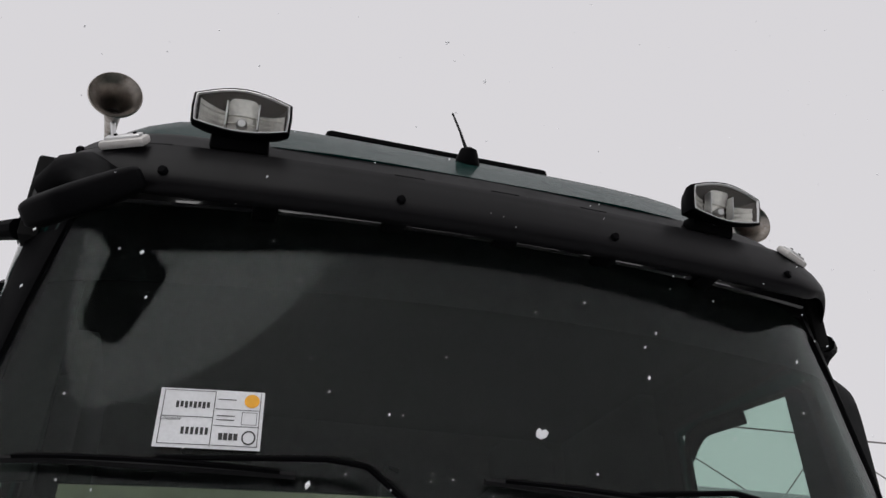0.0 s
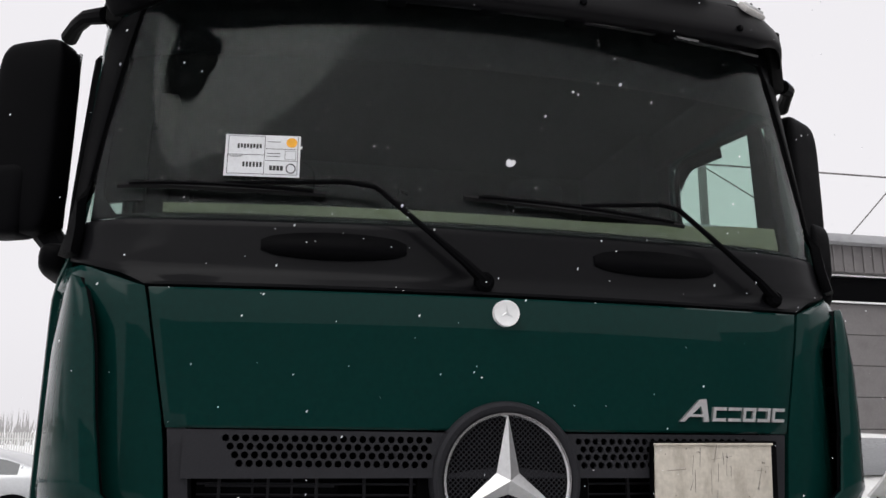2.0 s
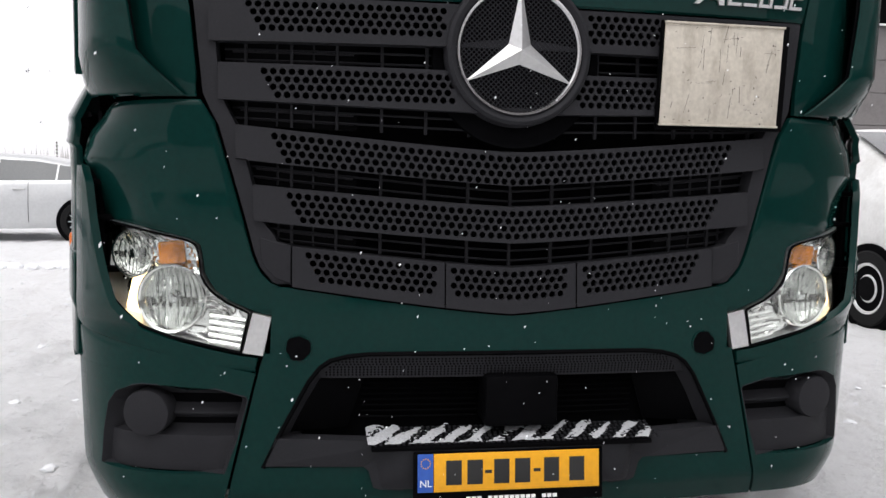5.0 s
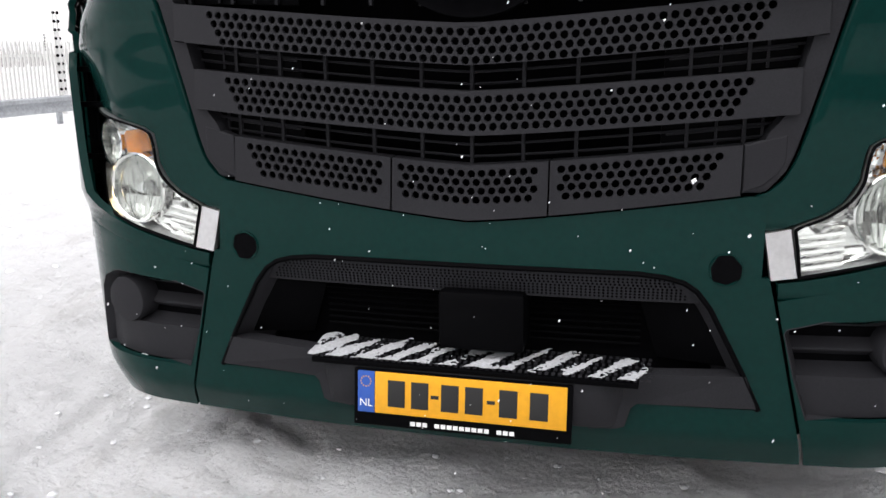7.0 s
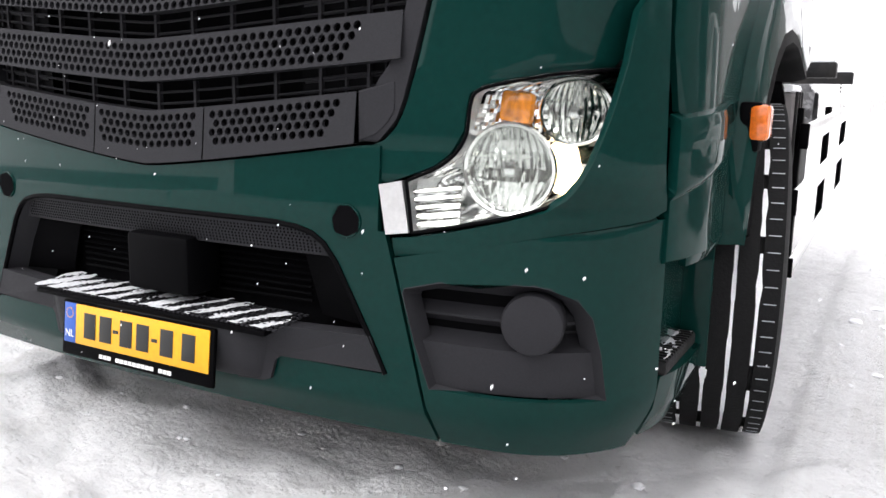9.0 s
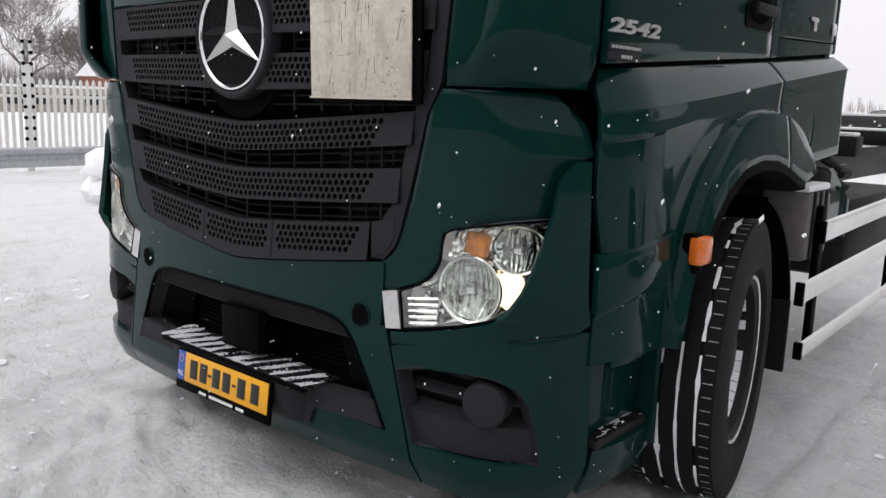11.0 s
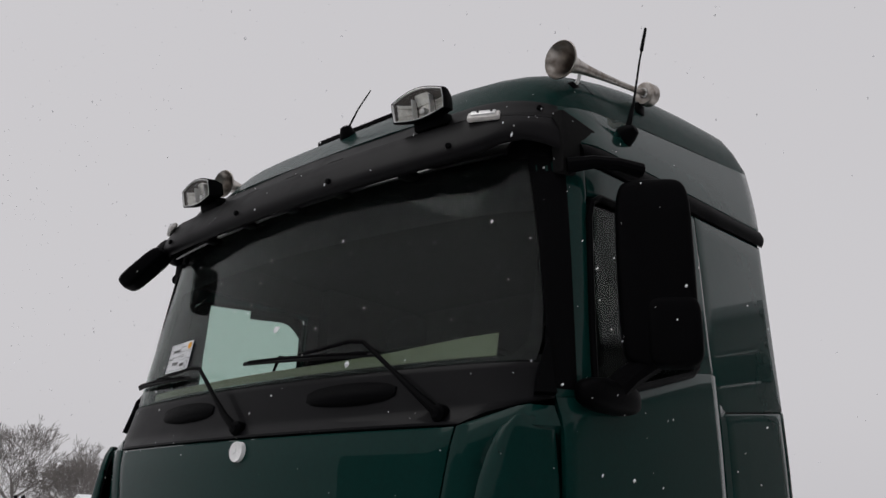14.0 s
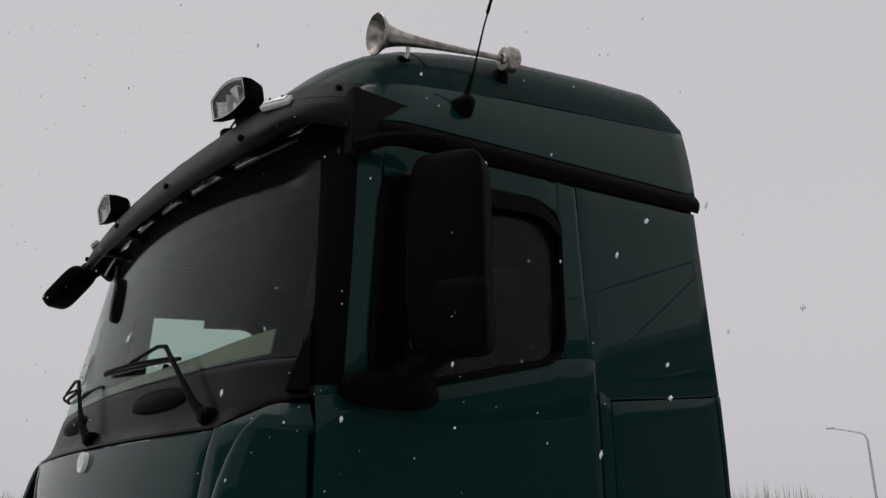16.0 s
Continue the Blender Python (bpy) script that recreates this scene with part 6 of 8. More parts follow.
def fender(bm):
    for y0, y1 in ((0.262, 1.398), (1.404, 2.188)):
        rows = []
        for y in ygrid(y0, y1, 60):
            row = []
            for z, off in fender_profile(y):
                fwd = lerp(z, [(0.9, 0.030), (1.45, 0.036), (1.55, 0.040), (1.6, 0.02)])
                yy = y - fwd * max(0.0, 1 - (y - 0.262) / 0.30) ** 2 if y0 < 1 else y
                if y0 < 1:  # the lower front edge stands back and leaves a dark slot
                    yy += lerp(z, [(0.70, 0.075), (1.07, 0.068), (1.125, 0.0)]) * max(0.0, 1 - (y - 0.262) / 0.24)
                p = skin(s_of_y(yy, 1.30), 1.30, off - 0.020)
                row.append(Vector((p.x, p.y, z)))
            rows.append(row)
        sheet(bm, rows, 0.02, 0.003)


fenders = both("fender", fender, PAINT, "dark green panel with wheel arch below the door", angle=30)
for ob, sgn in zip(fenders, SIDES):
    bm = bmesh.new()  # black arch lip
    rows = []
    for y in np.linspace(0.585, 1.61, 44):
        z = lerp(y, LIP)
        ex, ez = 1.12 - y, 0.63 - z
        n = math.hypot(ex, ez)
        rows.append([(sgn * x, y + ex / n * d, z + ez / n * d) for x, d in ((1.340, -0.004), (1.346, 0.034), (1.30, 0.05), (0.90, 0.055))])
    sheet(bm, rows, 0.006, 0, (0, 1.12))
    part("arch_lip", bm, BLACK, ob, "black wheel arch lip")
    bm = bmesh.new()
    box(bm, sgn * 1.322, 0.655, 1.070, 0.05, 0.060, 0.120, 0.008, None)
    part("side_marker_base", bm, BLACK, ob)
    bm = bmesh.new()
    box(bm, sgn * 1.343, 0.664, 1.080, 0.045, 0.086, 0.088, 0.012, None)
    part("side_marker", bm, ORANGE, ob, "orange side marker lamp")
    # black strip added where the slot shows only shade
    bm = bmesh.new()
    box(bm, sgn * 1.150, 0.290, 0.93, 0.02, 0.17, 0.44, 0.004)
    part("slot_backing", bm, BLACK, ob, "black strip standing for the shade in the slot")
    # entry steps in their dark recess
    bm = bmesh.new()
    box(bm, sgn * 1.12, 0.44, 0.66, 0.16, 0.36, 0.30, 0.01)
    part("step_well", bm, PAINT, ob, "dark green step well")
    bm = bmesh.new()
    box(bm, sgn * 1.175, 0.607, 0.66, 0.19, 0.016, 0.40, 0.004)
    part("well_end", bm, PAINT, ob, "dark green end wall of the step well")
    bm = bmesh.new()
    for z in (0.475,):
        box(bm, sgn * 1.190, 0.45, z + 0.06, 0.10, 0.30, 0.03, 0.006)
    entry = part("entry_step", bm, FRAME, ob, "black entry step with trodden snow")
    for k in range(14):
        bm = bmesh.new()
        box(bm, sgn * 1.190, 0.31 + 0.021 * k, 0.552, 0.094, 0.007, 0.005)
        part("step_ridge", bm, FRAME, entry)
    bm = bmesh.new()
    r2 = random.Random(3)
    cells = {}
    for i in range(40):
        for j in range(70):
            x, y = 1.145 + 0.0023 * i, 0.31 + 0.004 * j
            if noise.noise(Vector((x * 38, y * 16, 2))) + 0.6 * noise.noise(Vector((x * 110, y * 70, 7))) > 0.10:
                cells[i, j] = (sgn * x, y, 0.5565)
    for (i, j), p in cells.items():
        quad = [(i, j), (i + 1, j), (i + 1, j + 1), (i, j + 1)]
        if all(q in cells for q in quad):
            bm.faces.new([bm.verts.new(cells[q]) for q in quad])
    bmesh.ops.remove_doubles(bm, verts=bm.verts, dist=0.0005)
    part("step_snow", bm, FROST, ob)["kind"] = "stuff"
    bm = bmesh.new()
    rows = [[skin(s_of_y(y, z), z, -0.012) for z in (0.37, 0.44, 0.518)] for y in np.linspace(0.29, 0.63, 8)]
    sheet(bm, rows, 0.02, 0.003)
    if sgn < 0:
        mirrored(bm)
    part("step_skirt", bm, PAINT, ob)
    bm = bmesh.new()  # wedge-shaped lower cover that stands proud towards the front
    rows = []
    for y in ygrid(0.235, 0.60, 14):
        f = (1 - (y - 0.235) / 0.365) * (0.65 if sgn > 0 else 0.2)
        lo = max(0.785, lerp(y, LIP) + 0.01)
        mid, hi = lerp(y, [(0.235, 0.935), (0.60, 1.055)]), lerp(y, [(0.235, 1.105), (0.60, 1.145)])
        base = lambda z: 0.030 + 1.252 - lerp(z, XS)
        prof = [(lo, 0.004), (lo + 0.01, 0.010 + 0.008 * f), (mid - 0.012, 0.012 + 0.012 * f), (mid, 0.014 + 0.030 * f), (mid + 0.012, 0.016 + 0.032 * f), (hi - 0.03, 0.010 + 0.040 * f), (hi - 0.012, 0.008 + 0.036 * f), (hi, 0.0)]
        rows.append([skin(s_of_y(y, z), z, base(z) + o) for z, o in prof])
    sheet(bm, rows, 0.03, 0.003)
    if sgn < 0:
        mirrored(bm)
    part("raised_cover", bm, PAINT, ob)
    # near-black sheet that paints the depth of the slot as shade
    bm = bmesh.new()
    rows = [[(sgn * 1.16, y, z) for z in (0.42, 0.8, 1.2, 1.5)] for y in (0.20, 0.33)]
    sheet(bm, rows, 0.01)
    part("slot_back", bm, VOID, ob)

# near-black boxes inside the shell that stand for its shade
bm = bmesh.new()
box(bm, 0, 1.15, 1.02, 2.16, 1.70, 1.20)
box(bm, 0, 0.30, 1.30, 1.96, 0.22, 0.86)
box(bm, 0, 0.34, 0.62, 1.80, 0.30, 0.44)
part("inner_shade", bm, VOID, truck)


# ---------------------------------------------------------------- wheels
GZ = 0.13


def truck_wheel(x, y, z, sgn, steer, name_label):
    w = new("front_wheel")
    w.parent = truck
    w["label"] = name_label
    m = Matrix.Translation((x, y, z)) @ Matrix.Rotation(radians(steer), 4, "Z") @ Euler((0, radians(90 * sgn), 0)).to_matrix().to_4x4()
    R, half = 0.50, 0.155
    prof = [(0.29, -half * 0.75), (0.33, -half), (0.42, -half * 1.02), (0.475, -half * 0.95)]
    xs = [half * f for f in (-0.95, -0.57, -0.19, 0.19, 0.57, 0.95)]
    for k in range(5):  # ribs with grooves between them
        a, b = xs[k] + 0.006, xs[k + 1] - 0.006
        prof += [(R - 0.004 * (k in (0, 4)), a), (R - 0.004 * (k in (0, 4)), b)]
        if k < 4:
            prof += [(R - 0.014, b + 0.002), (R - 0.014, b + 0.010)]
    prof += [(0.475, half * 0.95), (0.42, half * 1.02), (0.36, half * 1.0), (0.33, half), (0.29, half * 0.75)]
    bm = bmesh.new()
    lathe(bm, prof, m, 72)
    tyre = part("tyre", bm, RUBBER, w, "black tyre with snow in its grooves", angle=28)
    bm = bmesh.new()
    rng = random.Random(5)
    for k in range(4):
        h = xs[k + 1]
        rings = []
        for j in range(73):
            a = 2 * math.pi * j / 72
            n = noise.noise(Vector((math.cos(a) * 3, math.sin(a) * 3, k * 5.0)))
            d = 0.008 + 0.006 * n
            wide = 0.004 + max(0.0, 0.016 * noise.noise(Vector((math.cos(a) * 9, math.sin(a) * 9, 3 + k * 5.0))))
            rings.append([m @ Vector(((R - 0.010 + d) * math.cos(a), (R - 0.010 + d) * math.sin(a), h + e)) for e in (-wide * 0.9, wide)])
        for j in range(72):
            if rng.random() < 0.74:
                bm.faces.new([bm.verts.new(p) for p in (rings[j][0], rings[j][1], rings[j + 1][1], rings[j + 1][0])])
    part("groove_snow", bm, SNOW, tyre)["kind"] = "stuff"
    bm = bmesh.new()
    for j in range(72):  # sipes across the ribs
        a = 2 * math.pi * j / 72
        for k in range(5):
            c = (xs[k] + xs[k + 1]) / 2
            box(bm, 0, 0, 0, 0.0012, 0.0025, 0.030, 0, m @ Matrix.Rotation(a + 0.02 * k, 4, "Z") @ Matrix.Translation((R - 0.0018, 0, c)))
    part("sipes", bm, GALV, tyre)["kind"] = "stuff"
    bm = bmesh.new()
    lathe(bm, [(0.292, half * 0.72), (0.300, half * 0.80), (0.290, half * 0.86), (0.272, half * 0.80), (0.266, half * 0.55)], m, 48)
    rim = part("rim", bm, FRAME, w, "dark rim with a worn bright flange")
    bm = bmesh.new()
    lathe(bm, [(0.288, half * 0.80), (0.303, half * 0.83), (0.300, half * 0.90), (0.290, half * 0.88)], m, 48)
    part("flange", bm, STEEL, rim, "worn bright flange")
    bm = bmesh.new()
    lathe(bm, [(0.266, half * 0.56), (0.256, half * 0.1), (0.250, -half * 0.12), (0.20, -half * 0.25), (0.14, half * 0.25), (0.135, half * 0.55), (0.09, half * 0.62), (0, half * 0.62)], m, 48)
    part("wheel_disc", bm, FRAME, w, "dark wheel disc")
    bm = bmesh.new()
    for k in range(40):  # snow packed inside the rim
        if rng.random() < 0.72:
            a0, a1 = 2 * math.pi * k / 40, 2 * math.pi * (k + 0.95) / 40
            cut = rng.uniform(0.1, 0.5)
            quad = [(0.266, half * 0.60, a0), (0.266, half * 0.60, a1), (0.248, half * cut, a1), (0.248, half * cut, a0)]
            bm.faces.new([bm.verts.new(m @ Vector((r * math.cos(a), r * math.sin(a), h))) for r, h, a in quad])
    part("rim_snow", bm, SNOW, rim)["kind"] = "stuff"
    for k in range(10):
        a = 2 * math.pi * k / 10
        bm = bmesh.new()
        lathe(bm, [(0.018, 0), (0.018, 0.03), (0.012, 0.042), (0, 0.044)], m @ Matrix.Translation((0.168 * math.cos(a), 0.168 * math.sin(a), half * 0.05)), 6)
        part("wheel_nut", bm, STEEL, rim, smooth=False)
        # flat disc, the hole's shade put into its near-black
        bm = bmesh.new()
        lathe(bm, [(0.022, 0.0), (0, 0.001)], m @ Matrix.Translation((0.228 * math.cos(a + 0.3), 0.228 * math.sin(a + 0.3), -half * 0.12)), 14)
        part("hand_hole", bm, VOID, rim)
    return w


truck_wheel(1.196, 1.13, GZ + 0.497, 1, 10.5, "front wheel with worn black tyre, turned slightly outward")
truck_wheel(-1.178, 1.13, GZ + 0.497, -1, 13, "front wheel with worn black tyre, turned slightly inward")
# ---------------------------------------------------------------- chassis behind the cab
chassis = new("chassis")
chassis.parent = truck
chassis["label"] = "black chassis frame with lying snow"
for sgn in SIDES:
    bm = bmesh.new()
    box(bm, sgn * 0.42, 5.0, 1.09, 0.07, 6.4, 0.26, 0.008)
    part("frame_rail", bm, FRAME, chassis)
    bm = bmesh.new()
    box(bm, sgn * 0.42, 5.2, 1.234, 0.10, 5.8, 0.028, 0.012)
    part("rail_snow", bm, SNOW, chassis)
    bm = bmesh.new()
    box(bm, sgn * 0.48, 5.4, 1.44, 0.09, 5.0, 0.09, 0.008)
    part("container_rail", bm, FRAME, chassis)
    bm = bmesh.new()
    box(bm, sgn * 0.48, 5.4, 1.495, 0.085, 4.9, 0.022, 0.010)
    part("container_snow", bm, SNOW, chassis)
for y in (2.7, 3.5, 4.4, 5.3, 6.2, 7.2, 8.0):
    bm = bmesh.new()
    box(bm, 0, y, 1.12, 0.90, 0.10, 0.14, 0.008)
    box(bm, 0, y, 1.36, 1.10, 0.08, 0.08, 0.008)
    part("cross_member", bm, FRAME, chassis)
    bm = bmesh.new()
    box(bm, 0, y, 1.408, 1.06, 0.085, 0.02, 0.008)
    part("member_snow", bm, SNOW, chassis)
for y in (2.75, 4.6, 6.6):
    for sgn in SIDES:
        bm = bmesh.new()
        box(bm, sgn * 0.86, y, 1.34, 0.75, 0.12, 0.10, 0.008)
        part("outrigger", bm, FRAME, chassis)
        bm = bmesh.new()
        box(bm, sgn * 0.86, y, 1.398, 0.72, 0.11, 0.02, 0.008)
        part("outrigger_snow", bm, SNOW, chassis)
# gearbox and engine hump with hoses just behind the cab
bm = bmesh.new()
box(bm, 0.15, 2.45, 1.28, 0.8, 0.35, 0.35, 0.03)
part("equipment_box", bm, FRAME, chassis)
rng = random.Random(21)
for k in range(9):
    bm = bmesh.new()
    p = Vector((0.35 + 0.07 * k, 2.30 + 0.02 * k, 1.20 + 0.03 * (k % 3)))
    pts = [p]
    for j in range(6):
        p = p + Vector((rng.uniform(-0.06, 0.10), rng.uniform(0.05, 0.16), rng.uniform(-0.10, 0.09)))
        pts.append(p)
    tube(bm, pts, 0.016 + 0.008 * (k % 2), 7)
    part("hose", bm, FRAME, chassis)
bm = bmesh.new()
lathe(bm, [(0, -0.06), (0.065, -0.06), (0.07, -0.04), (0.07, 0.05), (0.05, 0.06), (0, 0.06)], Matrix.Translation((0.95, 2.45, 1.33)), 24)
part("reservoir_cap", bm, FRAME, chassis)
bm = bmesh.new()
lathe(bm, [(0, -0.42), (0.12, -0.42), (0.20, -0.38), (0.21, -0.34), (0.21, 0.34), (0.20, 0.38), (0.12, 0.42), (0, 0.42)], Matrix.Translation((0.05, 4.05, 1.62)) @ Euler((0, radians(90), 0)).to_matrix().to_4x4(), 28)
tank = part("air_tank", bm, STEEL, chassis, "pale grey compressed-air tank")
for x in (-0.2, 0.3):
    bm = bmesh.new()
    lathe(bm, [(0.213, -0.02), (0.217, -0.02), (0.217, 0.02), (0.213, 0.02)], Matrix.Translation((x, 4.05, 1.62)) @ Euler((0, radians(90), 0)).to_matrix().to_4x4(), 28)
    part("strap", bm, FRAME, tank)

for sgn in SIDES:
    bm = bmesh.new()  # slanting green-black support beside the cab
    box(bm, sgn * 0.95, 2.25, 1.15, 0.5, 0.45, 0.18, 0.02)
    part("side_beam", bm, BLACK, chassis)
    bm = bmesh.new()
    box(bm, sgn * 1.16, 2.06, 1.02, 0.24, 0.30, 0.30, 0.03)
    bat = part("battery_box", bm, CLAD, chassis, "grey battery box topped with snow")
    bm = bmesh.new()
    box(bm, sgn * 1.16, 2.05, 1.182, 0.23, 0.29, 0.03, 0.013)
    part("box_snow", bm, SNOW, bat)
    for k in range(3):
        bm = bmesh.new()
        box(bm, sgn * 1.285, 1.95 + 0.08 * k, 1.03, 0.012, 0.02, 0.28, 0.003)
        part("box_rib", bm, FRAME, bat)
    bm = bmesh.new()  # sloping housing behind the cab
    polygon(bm, [(2.20, 0.86), (2.20, 1.235), (2.62, 1.235), (2.98, 1.05), (2.98, 0.86)], lambda y, z, o: Vector((sgn * (1.16 + o), y, z)), 0.40)
    part("air_filter", bm, PAINT, chassis, "dark green sloping air filter housing", smooth=False)
    bm = bmesh.new()
    lathe(bm, [(0, 0), (0.05, 0), (0.05, 0.05), (0.066, 0.052), (0.066, 0.10), (0.058, 0.11), (0, 0.112)], Matrix.Translation((sgn * 1.02, 2.42, 1.235)), 20)
    part("filler_cap", bm, FRAME, chassis, "black filler cap")
    bm = bmesh.new()
    lathe(bm, [(0, 0.113), (0.05, 0.115), (0.056, 0.120), (0.03, 0.128), (0, 0.130)], Matrix.Translation((sgn * 1.02, 2.42, 1.235)), 16)
    part("cap_snow", bm, SNOW, chassis)
    rh = random.Random(60 + sgn)
    for k in range(12):  # corrugated hoses and couplings heaped on the frame
        p = Vector((sgn * rh.uniform(0.62, 1.0), rh.uniform(2.5, 3.1), 1.28 + 0.05 * rh.random()))
        pts = [p]
        for j in range(5):
            p = p + Vector((sgn * rh.uniform(-0.07, 0.06), rh.uniform(0.03, 0.13), rh.uniform(-0.06, 0.055)))
            pts.append(p)
        bm = bmesh.new()
        tube(bm, pts, [0.020 + 0.006 * (j % 2) for j in range(6)], 7)
        hose = part("hose", bm, FRAME, chassis)
        if k % 2 == 0:
            bm = bmesh.new()
            box(bm, pts[2].x, pts[2].y, pts[2].z + 0.022, 0.05, 0.09, 0.022, 0.009)
            part("hose_snow", bm, SNOW, hose)
    bm = bmesh.new()
    box(bm, sgn * 0.92, 3.75, 0.82, 0.42, 1.2, 0.46, 0.06)
    part("fuel_tank", bm, FRAME, chassis, "dark fuel tank")
    bm = bmesh.new()
    box(bm, sgn * 0.80, 2.95, 1.30, 0.30, 0.9, 0.05, 0.01)
    shelf = part("catwalk", bm, FRAME, chassis, "dark catwalk plate with snow")
    bm = bmesh.new()
    box(bm, sgn * 0.80, 2.95, 1.334, 0.26, 0.84, 0.018, 0.008)
    part("catwalk_snow", bm, SNOW, shelf)
    for k in range(5):
        bm = bmesh.new()
        y0 = 2.25 + 0.16 * k
        tube(bm, [(sgn * 1.16, y0, 1.12), (sgn * (1.10 - 0.05 * k), y0 + 0.10, 1.24 + 0.02 * (k % 2)), (sgn * 0.92, y0 + 0.22, 1.27), (sgn * 0.72, y0 + 0.26, 1.20), (sgn * 0.5, y0 + 0.34, 1.16)], 0.022, 7)
        part("hose", bm, FRAME, chassis)
    # mudguard behind the front wheel
    bm = bmesh.new()
    rows = []
    for k in range(14):
        a = radians(70 - 72 * k / 13)
        rows.append([(sgn * x, 1.13 + 0.60 * math.cos(a) - 0.02, GZ + 0.50 + 0.60 * math.sin(a)) for x in (0.98, 1.1, 1.2, 1.305)])
    sheet(bm, rows, 0.012, 0, (0, 1.13))
    part("mudguard", bm, BLACK, chassis)
    bm = bmesh.new()
    box(bm, sgn * 1.14, 1.685, 0.60, 0.34, 0.02, 0.30, 0.004)
    part("mud_flap", bm, RUBBER, chassis, "black mud flap")
    guard = new("side_guard")
    guard.parent = truck
    guard["label"] = "three white side guard rails on posts"
    for y0, z, h in ((1.97, 1.003, 0.095), (1.76, 0.768, 0.095), (1.82, 0.515, 0.072)):
        bm = bmesh.new()
        tilt = 0.026
        x = 1.325
        rows = [[(sgn * (x + 0.012 * e), y0 + (5.2 - y0) * t, z + tilt * ((5.2 - y0) * t) + h * (v - 0.5)) for v, e in ((0, 0), (0.08, 0.8), (0.2, 1), (0.8, 1), (0.92, 0.8), (1, 0))] for t in (0, 0.003, 0.25, 0.5, 0.75, 0.997, 1)]
        sheet(bm, rows, 0.018, 0.0, (0, 3))
        part("rail", bm, WHITEPAINT, guard)
        bm = bmesh.new()
        box(bm, sgn * 1.322, y0 - 0.008, z, 0.035, 0.02, h * 1.02, 0.003)
        part("end_cap", bm, BLACK, guard)
    for y in (2.02, 3.4, 4.8):
        bm = bmesh.new()
        box(bm, sgn * 1.295, y, 0.80, 0.03, 0.06, 0.62, 0.006)
        part("post", bm, BLACK, guard)


# ---------------------------------------------------------------- mirrors
def rounded(bm, c, size, power=4.0, n=20, m=None):
    """A box-like rounded solid (superellipsoid)."""
    rings = []
    for i in range(n + 1):
        ph = -math.pi / 2 + math.pi * i / n
        ring = []
        for j in range(2 * n):
            th = math.pi * j / n
            f = lambda t: math.copysign(abs(t) ** (2 / power), t)
            p = Vector((f(math.cos(ph)) * f(math.cos(th)) * size[0] / 2, f(math.cos(ph)) * f(math.sin(th)) * size[1] / 2, f(math.sin(ph)) * size[2] / 2))
            ring.append(p)
        rings.append(ring)
    vr = []
    for i, ring in enumerate(rings):
        if i in (0, n):
            vr.append([bm.verts.new((m or Matrix()) @ (ring[0] + Vector(c)))])
        else:
            vr.append([bm.verts.new((m or Matrix()) @ (p + Vector(c))) for p in ring])
    for a, b in zip(vr, vr[1:]):
        for j in range(2 * n):
            q = list(dict.fromkeys([a[j % len(a)], a[(j + 1) % (2 * n) % len(a)], b[(j + 1) % (2 * n) % len(b)], b[j % len(b)]]))
            if len(q) > 2:
                bm.faces.new(q)
    return bm


def side_mirror(sgn):
    mir = new("side_mirror")
    mir.parent = truck
    mir["label"] = "tall black door mirror with two housings"
    turn = Matrix.Translation((1.382, 0.575, 0) if sgn > 0 else (-1.416, 0.532, 0)) @ Matrix.Rotation(radians(31 if sgn > 0 else -27), 4, "Z")
    bm = bmesh.new()
    rounded(bm, (0, 0, 2.715), (0.255, 0.118, 0.65), 6.0, 16, turn)
    part("upper_housing", bm, BLACK, mir)
    bm = bmesh.new()
    rounded(bm, (sgn * 0.045, -0.006, 2.50), (0.182, 0.130, 0.235), 5.0, 14, turn)
    part("lower_housing", bm, BLACK, mir)
    for z, h in ((2.855, 0.34), (2.52, 0.20)):
        bm = bmesh.new()
        box(bm, 0, 0.0605, z, 0.21, 0.006, h, 0.002, turn)
        part("mirror_glass", bm, CHROME, mir, smooth=False)
    bm = bmesh.new()  # upper arm
    tube(bm, [(sgn * 1.19, 0.34, 3.075), (sgn * 1.26, 0.40, 3.09), (sgn * 1.31, 0.49, 3.10), (sgn * 1.35, 0.575, 3.095)], [0.028, 0.024, 0.024, 0.028], 10)
    part("upper_arm", bm, BLACK, mir)
    bm = bmesh.new()
    rounded(bm, (sgn * 1.255, 0.45, 2.285), (0.11, 0.34, 0.105), 3.0, 12)
    part("foot", bm, BLACK, mir)
    bm = bmesh.new()
    tube(bm, [(sgn * 1.265, 0.46, 2.30), (sgn * 1.30, 0.51, 2.355), (sgn * 1.355, 0.585, 2.42)], [0.045, 0.040, 0.045], 10)
    part("lower_arm", bm, BLACK, mir)


side_mirror(1)
side_mirror(-1)

# kerb mirror hung out in front of the windscreen corner
kerb = new("kerb_mirror")
kerb.parent = truck
kerb["label"] = "black kerb mirror on an arm at the windscreen corner"
ku = Vector((0.60, 0.41, 0.69)).normalized()
kv = Vector((-0.52, 0.62, 0.08))
kv = (kv - ku * kv.dot(ku)).normalized()
km = Matrix((ku, kv, ku.cross(kv))).transposed().to_4x4()
km.translation = (-1.014, 0.056, 3.028)
bm = bmesh.new()
rounded(bm, (0, 0, 0), (0.250, 0.18, 0.074), 4.5, 16, km)
part("housing", bm, BLACK, kerb)
bm = bmesh.new()
